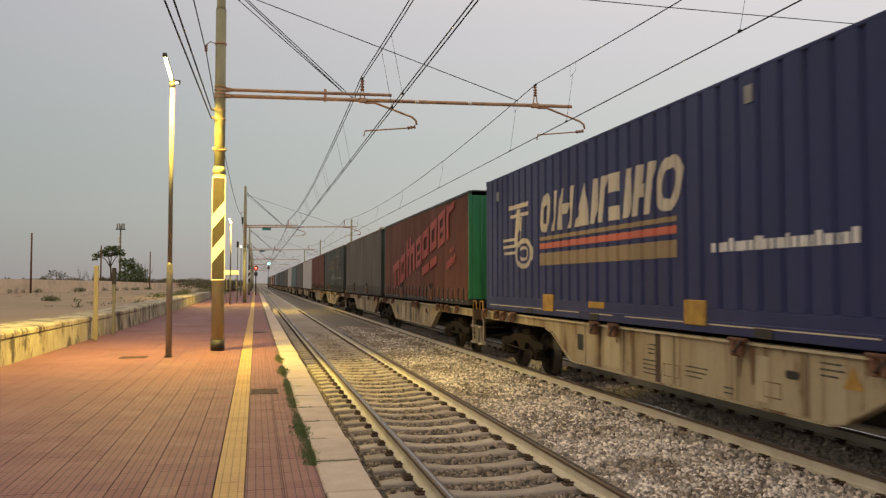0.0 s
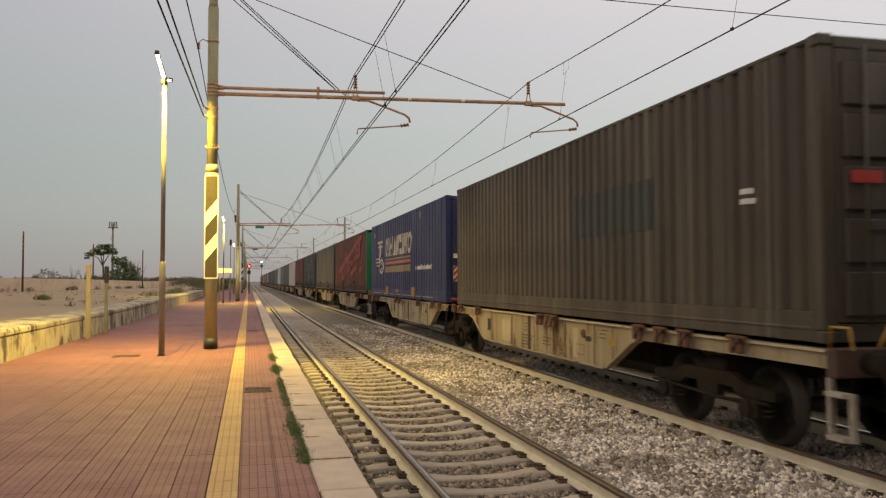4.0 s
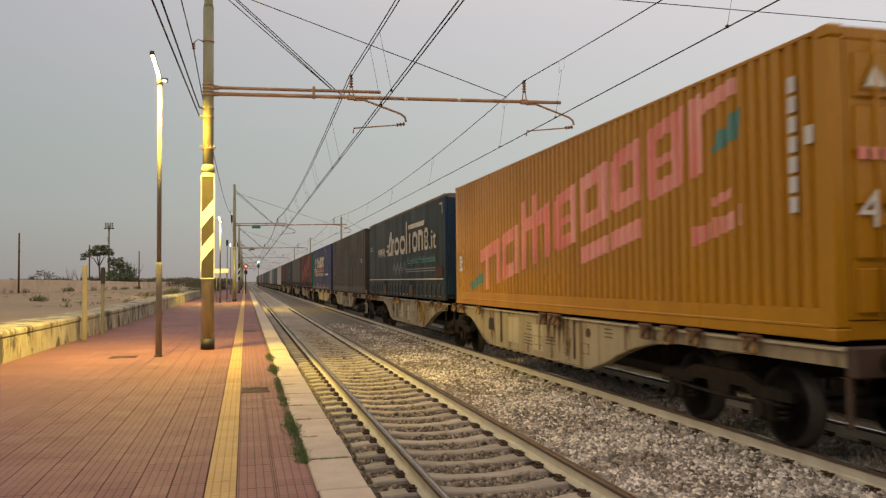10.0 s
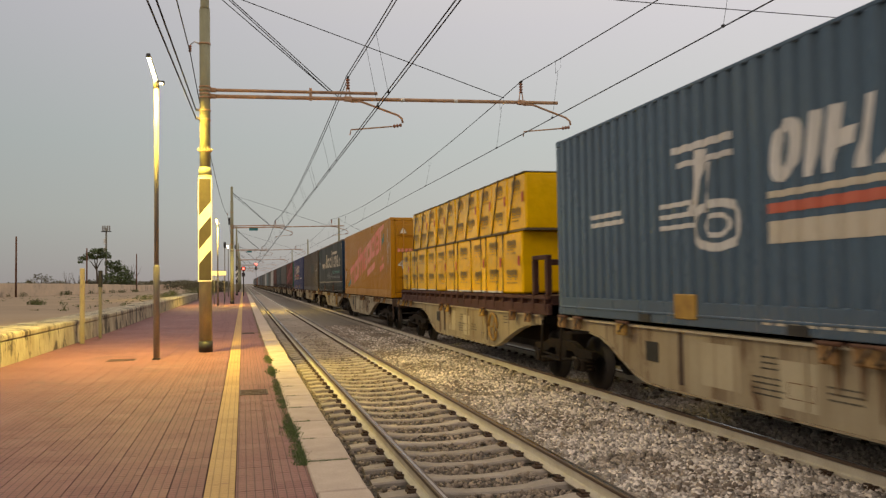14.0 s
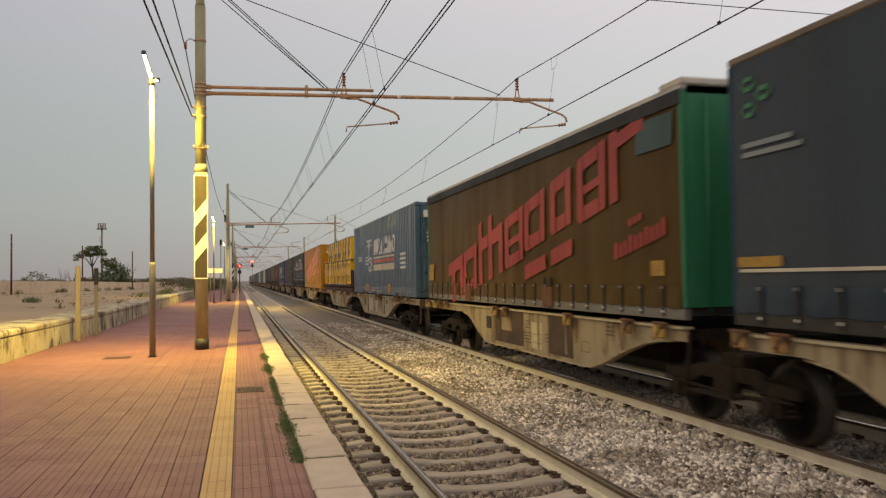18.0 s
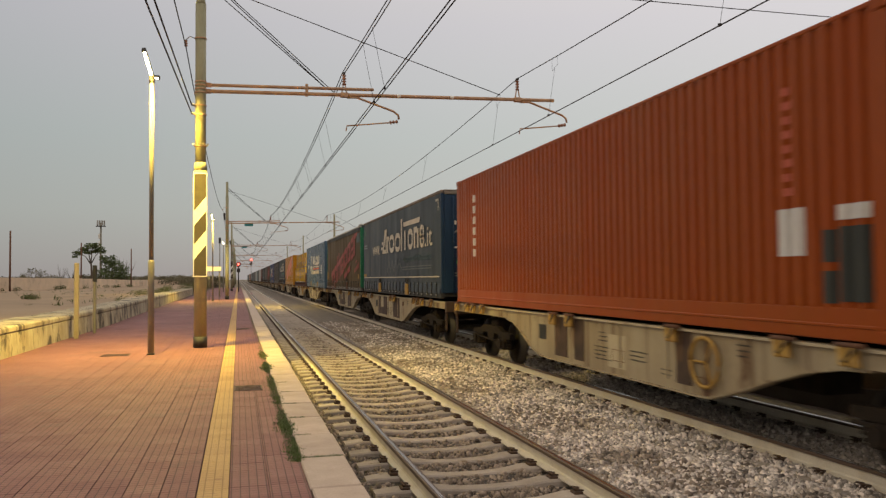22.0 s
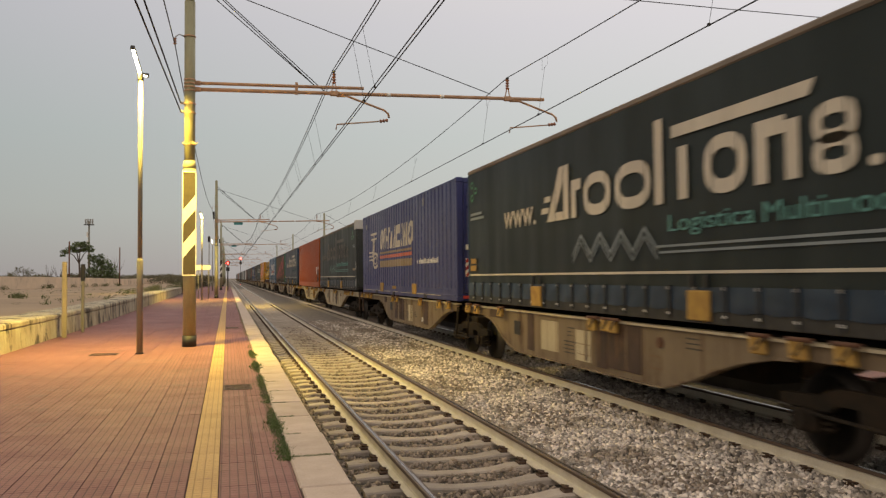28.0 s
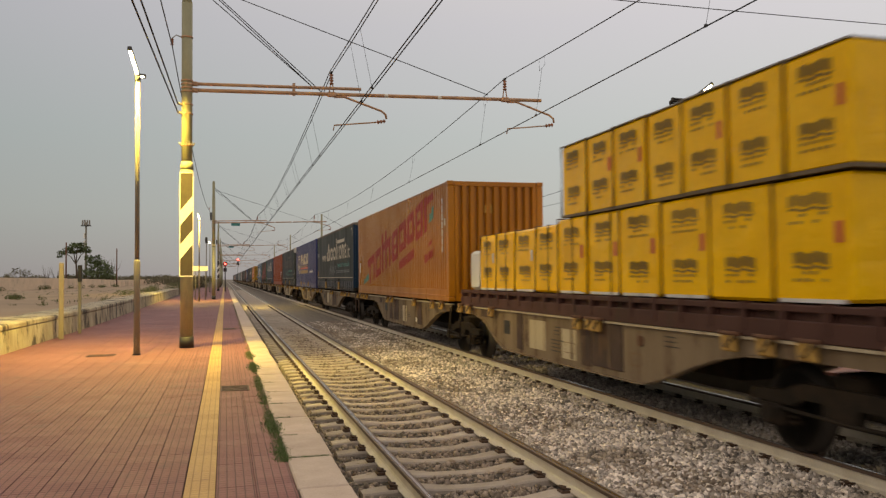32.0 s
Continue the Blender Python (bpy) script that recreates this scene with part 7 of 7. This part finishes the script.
        part("warning_sign", bm, M["yellow_steel"], f, "small yellow warning triangle")
    bm = bmesh.new()
    for u, z, wd, n_ in ((5.75, 0.58, 0.5, 4), (5.9, 0.86, 0.26, 3), (6.9, 0.66, 0.45, 3), (7.75, 0.56, 0.25, 2), (9.4, 0.94, 0.3, 3)):
        for i in range(n_):
            x = u
            while x < u + wd - rr.uniform(0, 0.12):
                d = rr.uniform(0.03, 0.09)
                box(bm, -1.2042, -1.2006, -x - d, -x, z + 0.06 * i, z + 0.06 * i + 0.018)
                x += d + 0.025
    outlines = bmesh.new()
    for u, z, wd, ht in ((6.32, 0.6, 0.4, 0.16), (8.5, 0.62, 0.3, 0.16)):
        for q in ((u, u + wd, z, z + 0.01), (u, u + wd, z + ht, z + ht + 0.01), (u, u + 0.01, z + 0.011, z + ht - 0.001), (u + wd - 0.01, u + wd, z + 0.011, z + ht - 0.001)):
            box(outlines, -1.2038, -1.2006, -q[1], -q[0], q[2], q[3])
    tagged(part("stencil_frame", outlines, M["rust_run"], f, "rust-coloured stencilled frames"), kind="stuff")
    tagged(part("stencil_writing", bm, M["dark_metal"], f, "rows of small stencilled bars"), kind="stuff")
    fields = ((4.45, 5.0, 0.56, 1.02), (5.62, 6.3, 0.53, 1.06), (8.35, 8.62, 0.56, 1.05)) if outline is STRAIGHT else ((4.75, 5.5, 0.55, 1.06), (6.2, 6.75, 0.5, 0.98))
    for a, c, za, zc in fields:
        if not any(a < q1 and q0 < c for q0, q1, *_ in posts):
            part("repainted_field", cube(-1.2028, -1.2006, -c, -a, za, zc), M["chassis_light"], f, "paler repainted field on the sill")
    if outline is STRAIGHT:
        # no opening is cut: a black oval face paints the slot's dark inside
        bm = bmesh.new()
        ends = [(cy + 0.045 * math.sin(k * math.tau / 16), 0.045 * math.cos(k * math.tau / 16)) for k in range(16) for cy in ((0.07,) if k <= 8 else (-0.07,))]
        bm.faces.new([bm.verts.new((-1.2035, -8.98 + e, 0.9 + z_)) for e, z_ in ends])
        bmesh.ops.recalc_face_normals(bm, faces=bm.faces)
        part("lifting_slot", bm, M["black"], f, "flat black oval on the sill, painted as the dark inside of a slot")
    part("label_frame", cube(-1.212, -1.2005, -3.72, -3.4, 0.72, 0.98), M["black"], f, "dark label holder")
    if wheel_ring:
        bm = bmesh.new()
        pts = [(-1.26, -8.83 + 0.29 * math.cos(a * math.tau / 20), 0.82 + 0.29 * math.sin(a * math.tau / 20)) for a in range(21)]
        tube(bm, pts, 0.026, 6)
        for a in range(3):
            q = a * math.tau / 3
            tube(bm, [(-1.24, -8.83, 0.82), (-1.26, -8.83 + 0.29 * math.cos(q), 0.82 + 0.29 * math.sin(q))], 0.014, 5)
        part("brake_wheel", bm, M["yellow_steel"], f, "yellow hand brake wheel")
    return f


def wagon(kind, label, turning=True):
    w = thing("container_wagon", Matrix(), label, "freight wagon", "container wagons")
    ol = STRAIGHT if kind == 0 else CURVED
    platform_frame(w, 0.0, ol, 2.3, 0.55, (0, 0, 1, 2, 3)[kind], kind in (1, 4), kind * 2)
    platform_frame(w, -PIVOT, ol, -0.55, -2.3, (0, 0, 1, 2, 3)[kind], False, kind * 2 + 1)
    for k in range(3):
        bogie(w, -PIVOT * k, turning)
    for y, d in ((2.31, 1), (-2 * PIVOT - 2.31, -1)):
        part("headstock", cube(-1.24, 1.24, min(y, y + 0.14 * d), max(y, y + 0.14 * d), 0.92, 1.2, bevel=0.015), M["chassis_brown"], w, "brown end beam")
        for s in (-1, 1):
            bm = bmesh.new()
            tube(bm, [(s * 0.875, y + 0.14 * d, 1.05), (s * 0.875, y + 0.42 * d, 1.05), (s * 0.875, y + 0.421 * d, 1.05), (s * 0.875, y + 0.5 * d, 1.05), (s * 0.875, y + 0.52 * d, 1.05)], [0.1, 0.1, 0.075, 0.075, 0.22], 16)
            tube(bm, [(s * 0.875, y + 0.52 * d, 1.05), (s * 0.875, y + 0.55 * d, 1.05)], 0.22, 16)
            part("buffer", bm, M["bogie"], w)
            if kind == 0:
                lad = bmesh.new()
                for e in (0.02, 0.3):
                    box(lad, s * 1.2 - 0.03, s * 1.2 + 0.03, y + e * d - 0.02, y + e * d + 0.02, 0.36, 1.14 if e < 0.1 else 0.8)
                for z in (0.36, 0.76):
                    box(lad, s * 1.2 - 0.09, s * 1.2 + 0.03, min(y + 0.02 * d, y + 0.3 * d) + 0.0205, max(y + 0.02 * d, y + 0.3 * d) - 0.0205, z, z + 0.04)
                part("shunter_ladder", lad, M["pale_steel"], w, "pale worn shunter's step ladder")
                part("handrail", rod([(s * 1.22, y + 0.04 * d, 1.14), (s * 1.22, y + 0.06 * d, 1.4), (s * 1.22, y + 0.3 * d, 1.4), (s * 1.22, y + 0.34 * d, 1.2)], 0.018, 6), M["yellow_steel"], w, "yellow shunter's handrail")
            part("step_hanger", cube(s * 1.2 - 0.02, s * 1.2 + 0.02, y - 0.04, y + 0.02, 0.451, 0.915), M["chassis_brown"], w)
        part("end_rail", rod([(-0.72, y + 0.1 * d, 1.2), (-0.6, y + 0.1 * d, 1.4), (0.6, y + 0.1 * d, 1.4), (0.72, y + 0.1 * d, 1.2)], 0.022, 8), M["yellow_steel"], w, "yellow tubular end rail")
        part("coupling_hook", rod([(0, y + 0.14 * d, 1.0), (0, y + 0.5 * d, 0.96), (0, y + 0.6 * d, 0.75)], 0.04, 6), M["bogie"], w)
        part("hose", rod([(0.35, y + 0.14 * d, 0.9), (0.36, y + 0.35 * d, 0.6), (0.33, y + 0.5 * d, 0.55), (0.2, y + 0.6 * d, 0.7)], 0.025, 6), M["black"], w)
    # ladder and rail by the middle bogie
    for yy in (-PIVOT + 0.45, -PIVOT - 0.45):
        part("middle_rail", rod([(-1.22, yy, 1.1), (-1.25, yy, 0.7), (-1.25, yy + 0.02, 0.45)], 0.02, 6), M["bogie"], w)
    part("middle_step", cube(-1.27, -1.05, -PIVOT - 0.46, -PIVOT + 0.46, 0.43, 0.455), M["bogie"], w, "dark step at the middle joint")
    return w


# ---- the train in order, from the far head to the tail; the numbers are the leading edges at 0 s
KINDS = [
    (0, "long articulated container wagon with straight-bellied dirty cream sills"),
    (1, "articulated container wagon with curved cream sills and brake wheel"),
    (2, "articulated container wagon with brown panels on curved cream sills"),
    (3, "articulated container wagon with weathered brownish curved sills"),
    (4, "articulated container wagon with dark posts on its cream sills"),
]
UNITS = [(16.17, 0), (-13.95, 1), (-44.15, 1), (-74.2, 2), (-104.3, 4), (-134.2, 3), (-164.0, 3)]
protos = {}
for lead, kind in UNITS:
    if kind not in protos:
        w = wagon(*KINDS[kind])
        protos[kind] = w
        w.matrix_world = pose(TX, lead, 0)
    else:
        before = [q for q in protos[kind].children_recursive if q.name.startswith("wheelset")]
        w = copy_thing(protos[kind], pose(TX, lead, 0))
        WHEELSETS += [q for q in w.children_recursive if q.name.startswith("wheelset")]
    MOVING.append((w, lead))

navy_box(18.14, "navy", "navy blue corrugated container with cream blocks, on a long wagon")
bx = steel_box(3.17, "brown", "dull dark brown corrugated container, stained, on a container wagon", pockets=False)
paint(bx, [bar(7.6, 10.4, 1.25, 1.95)], C["dark_end"], middle, "repainted_patch", "darker repainted patch")
paint(bx, stack(12.4, 12.65, 1.4, 1.62, 2), C["white"], middle, "small_print", "small pale bars")
part("plate", cube(-0.95, -0.6, -LEN - 0.06, -LEN - 0.05, 1.5, 1.62), M["red_paint"], bx, "red mark on the door")

bx = curtain_body(-11.97, "curtain_black", "blue_end", "black-green curtain-sided swap body with large pale blocks and blue rear doors", hem="curtain_black")
arc_set(bx, "cream", "grey_mark")
paint(bx, [bar(12.67, 13.47, 0.64, 0.94)], C["rail_brown"], flat, "patch", "brown patch", proud=0.013)
rear_marks(bx, "white")

ochre_box(-26.85, "ochre", "ochre yellow corrugated container with pinkish red blocks and ribbed doors", C["pink"], True)

rk = rack(-42.51, "rusty brown flat rack loaded with two tiers of yellow packages")
rack_frame(rk)
us = [-0.05 + 1.22 * k for k in range(11)]
for k, (a, c) in enumerate(zip(us, us[1:])):
    package(-42.51, a, c, 0.29, 1.55, 0.0 if k % 3 else 0.05, k, True)
for k in range(10):
    a = 1.7 + 1.066 * k
    package(-42.51, a, a + 1.066, 1.56, 2.7, 0.5, 40 + k, False)

bx = steel_box(-56.76, "slate_blue", "slate blue corrugated container with white blocks and striped bands")
haulier_set(bx, C["white"], middle, shift=2.1, scale=0.87, dirty="cream")
paint(bx, stack(1.4, 2.5, 1.35, 1.6, 2), C["white"], middle, "small_print", "two rows of small white bars")
paint(bx, stack(11.2, 12.2, 0.9, 1.5, 4), C["white"], middle, "small_print", "rows of small white bars")
paint(bx, [bar(5.6 + 0.22 * i, 5.75 + 0.22 * i, 0.06, 0.12) for i in range(9)], C["cream"], flat, "rail_marks", "pale bars along the bottom rail", proud=0.005)
part("door_plate", cube(-1.0, 0.6, -LEN - 0.09, -LEN - 0.07, 2.45, 2.68), M["white_paint"], bx, "white plate on the rear doors")
for i in range(3):
    part("door_bar", cube(-0.9, 0.4, -LEN - 0.09, -LEN - 0.07, 1.7 + 0.12 * i, 1.76 + 0.12 * i), M["white_paint"], bx, "white bar on the rear doors")

bx = curtain_body(-72.21, "curtain_olive", "green_end", "olive brown curtain-sided swap body with red blocks and green rear", roof="pale_roof", hem="curtain_olive", line=False, rail="dull_steel")
pink_set(bx, C["dull_red_mark"], lambda u: -0.012, OLIVE_SPANS, 0.184, 3.73, 0.12, 1.03, teal=False, small_at=(11.85, 13.4, 0.78))
for s in (-1, 1):
    x0, x1 = sorted((s * (HALF + 0.02), s * (HALF + 0.0075)))
    part("dark_rail", cube(x0, x1, -LEN, 0, TALL - 0.27, TALL - 0.085, bevel=0.005), C["dark_strap"], bx, "black upper rail")
paint(bx, [bar(12.9, 13.25, 0.55, 0.75)], M["yellow_steel"], flat, "yellow_mark", "yellow patch", proud=0.013)
paint(bx, [bar(12.55, 13.5, 2.2, 2.62, 0.1)], C["faint_teal"], flat, "teal_mark", "faded teal patch", proud=0.013)
paint(bx, [bar(0.1, 0.62, 0.5, 0.95, 0.3)], M["yellow_steel"], flat, "yellow_mark", "yellow patch near the front", proud=0.013)
end_hood(bx)

bx = curtain_body(-86.91, "curtain_slate", "blue_end", "slate dark curtain-sided swap body with large pale blocks", pocket="yellow_steel")
arc_set(bx, "cream", "dim_mark", slogan="faint_teal")
paint(bx, [bar(0.12, 0.85, 0.63, 0.74)], M["yellow_steel"], flat, "yellow_patch", "yellow sticker near the front", proud=0.013)
rear_marks(bx, "white")

bx = steel_box(-102.24, "rust_red", "orange-red corrugated container with a column of white bars", pockets=False)
paint(bx, [bar(1.36, 1.58, 1.05 + 0.25 * i, 1.22 + 0.25 * i) for i in range(6)], C["white"], wave, "white_column", "upright column of white bars")
paint(bx, [bar(12.2, 12.6, 0.75, 1.22)], C["white"], wave, "small_plate", "white plates near the rear")
paint(bx, [bar(13.12, 13.5, 0.32, 1.0)], C["dark_end"], wave, "dark_patch", "dark patch near the rear", proud=0.01)
paint(bx, [bar(12.87, 13.08, 0.68, 0.98)], C["dark_end"], wave, "dark_patch", "small dark patch near the rear")
paint(bx, [bar(12.87, 13.08, 0.3, 0.6)], C["dark_end"], wave, "dark_patch", "small dark patch near the rear")
paint(bx, [bar(13.1, 13.5, 1.06, 1.2)], C["white"], wave, "small_plate", "white plate near the rear", proud=0.01)
paint(bx, stack(12.36, 12.5, 1.35, 2.5, 8), C["salmon"], wave, "small_print", "upright row of small faded bars")
part("arrow_plate", cube(-1.1, -0.7, -LEN - 0.06, -LEN - 0.05, 1.05, 1.2), M["yellow_steel"], bx, "yellow arrow plate")

bx = curtain_body(-116.75, "curtain_black", "dark_end", "dark weathered curtain-sided swap body with faded blocks", pocket="yellow_steel")
arc_set(bx, "faded", "teal_mark", extra=False, shift=-1.2)
paint(bx, [ring(12.62, 12.88, 2.42, 2.62, 0.07), ring(12.42, 12.68, 2.2, 2.4, 0.07), ring(12.84, 13.1, 2.22, 2.42, 0.07)], C["green_mark"], flat, "small_emblem", "small green emblem of rings", proud=0.014)
paint(bx, stack(12.8, 13.5, 1.85, 2.0, 2), C["grey_mark"], flat, "small_print", "faint small bars", proud=0.014)
paint(bx, [bar(12.8, 13.5, 0.85, 0.95)], C["tan_mark"], flat, "small_print", "pale bar", proud=0.014)
end_hood(bx, 0.4)
for z in (0.15, 0.85):
    part("reflective_strip", cube(-HALF - 0.012, -HALF - 0.0045, -LEN + 0.01, -LEN + 0.06, z, z + 0.36), M["white_paint"], bx, "white strip on the corner post")
for i in range(5):
    part("painted_block", cube(-0.85 + 0.3 * i, -0.68 + 0.3 * i, -LEN - 0.003, -LEN + 0.002, 2.25, 2.37), C["cream"], bx, "small pale block")
part("rear_lamp_plate", cube(-0.35, -0.2, -LEN - 0.01, -LEN + 0.002, 0.5, 0.6), M["yellow_steel"], bx, "small yellow plate")

navy_box(-132.27, "violet_navy", "violet-navy corrugated container with cream blocks and warning board")

bx = curtain_body(-146.94, "curtain_black", "blue_end", "deep green-black curtain-sided swap body with large pale blocks", pocket="yellow_steel")
arc_set(bx, "cream", "grey_mark")
paint(bx, [bar(0.2, 0.62, 0.68, 0.8), bar(0.25, 0.62, 0.84, 0.95)], M["yellow_steel"], flat, "yellow_patch", "yellow stickers near the front", proud=0.013)
rear_marks(bx, "grey_mark")

ochre_box(-161.99, "orange", "orange corrugated container with dark red blocks and plain end wall", C["dull_red_mark"], False)

rack(-176.72, "rusty brown flat rack with yellow packages and a white crate")
cr = thing("wrapped_crate", pose(TX, -177.05, DECK), "crate wrapped in white film on the flat rack", "crate")
part("block", cube(-1.1, 1.1, -0.8, 0.02, 0.275, 1.15, bevel=0.07), C["foil"], cr)
for z in (0.45, 0.65, 0.85):
    part("band", cube(-1.105, 1.105, -0.806, 0.026, z, z + 0.012), C["foil"], cr)
MOVING.append((cr, -177.05))
us = [0.85 + 1.08 * k for k in range(11)]
for k, (a, c) in enumerate(zip(us, us[1:])):
    package(-177.05, a, c, 0.29, 1.5 if k > 3 else 1.44, 0.1 if k < 4 else 0.0, 80 + k, True, "white" if k < 3 else "red_mark")
for k in range(7):
    a = 5.34 + 0.91 * k
    package(-177.05, a, a + 0.91, 1.53, 2.68, 0.0, 120 + k, False)

# ---- the part of the train that has already gone by
AHEAD = ["curtain_red", "curtain_grey", "curtain_black", "curtain_red", "curtain_white", "curtain_grey", "teal", "curtain_white", "brown", "curtain_grey",
         "curtain_slate", "curtain_black", "brown", "slate_blue", "curtain_grey", "rust_red", "curtain_black", "ochre", "navy", "curtain_slate", "curtain_grey", "brown", "curtain_white", "teal"]
AHEAD_NAMES = {"curtain_red": "red-brown", "curtain_grey": "plain grey", "curtain_black": "black-green", "curtain_white": "pale grey-white", "teal": "dark teal", "brown": "dull brown",
               "curtain_slate": "slate dark", "slate_blue": "slate blue", "rust_red": "orange-red", "ochre": "ochre yellow", "navy": "navy blue"}
lead = 16.17 + 30.0
for k, col in enumerate(AHEAD):
    front = 18.14 + 15.0 * (k + 1) + (0.3 if k % 2 == 0 else 0.0)
    if k < 4:
        bx = curtain_body(front, col, "green_end" if k == 0 else "dark_end", AHEAD_NAMES[col] + " curtain-sided swap body on a container wagon",
                          hem=col, line=False, roof="dark_end" if k == 0 else "roof")
        if k == 0:
            pink_set(bx, C["dull_red_mark"], lambda u: -0.012, teal=False)
        if k == 1:
            end_hood(bx)
        if k == 2:
            arc_set(bx, "faded", "grey_mark", slogan="", extra=False)
    else:
        bx = thing("freight_container", pose(TX, front, DECK), AHEAD_NAMES[col] + " box far down the train", "freight container", "freight containers")
        part("body", cube(-HALF, HALF, -LEN, 0, 0.16, TALL - 0.08, bevel=0.02), C[col], bx)
        part("bottom_rail", cube(-HALF - 0.01, HALF + 0.01, -LEN - 0.01, 0.01, 0.0, 0.159), C[col], bx)
        part("roof_rail", cube(-HALF - 0.01, HALF + 0.01, -LEN - 0.01, 0.01, TALL - 0.079, TALL), C["roof"], bx)
        MOVING.append((bx, front))
    if k % 2 == 1:
        w = copy_thing(protos[0 if k % 4 == 1 else 1], pose(TX, lead + 15.0 * (k - 1), 0))
        MOVING.append((w, lead + 15.0 * (k - 1)))
        if k < 6:
            WHEELSETS += [q for q in w.children_recursive if q.name.startswith("wheelset")]

# ---------------------------------------------------------------- single paving tiles near the camera
for x, y in NEAR_TILES:
    again("paving_tile", TILE if x < -0.06 else TILE_WIDE, plat, pose(x, y, PLAT + rng.uniform(-0.0015, 0.0005), rng.uniform(-0.07, 0.07), rng.uniform(-0.07, 0.07), 0))


def motions():
    """The train rolls away along its track, gathering speed; its wheels turn."""
    for ob, front in MOVING:
        base = ob.matrix_basis.copy()
        walk(ob, [(t, Matrix.Translation((0, travel(t), 0)) @ base) for t in range(0, 33, 2)])
    # the distant signal changes from green to red
    walk(spectacle, [(t, pose(0, -0.2, 8.2, 0, a, 0)) for t, a in ((0, 0), (10.1, 0), (10.2, 60), (10.3, 120), (10.4, 180), (32, 180))])
    steps = [k / 15.0 for k in range(481)]
    turns = [-travel(t) / WHEEL_R for t in steps]
    for w in WHEELSETS:
        at = w.matrix_basis.translation.copy()
        walk(w, [(t, Matrix.Translation(at) @ Matrix.Rotation(a, 4, "X")) for t, a in zip(steps, turns)])


motions()
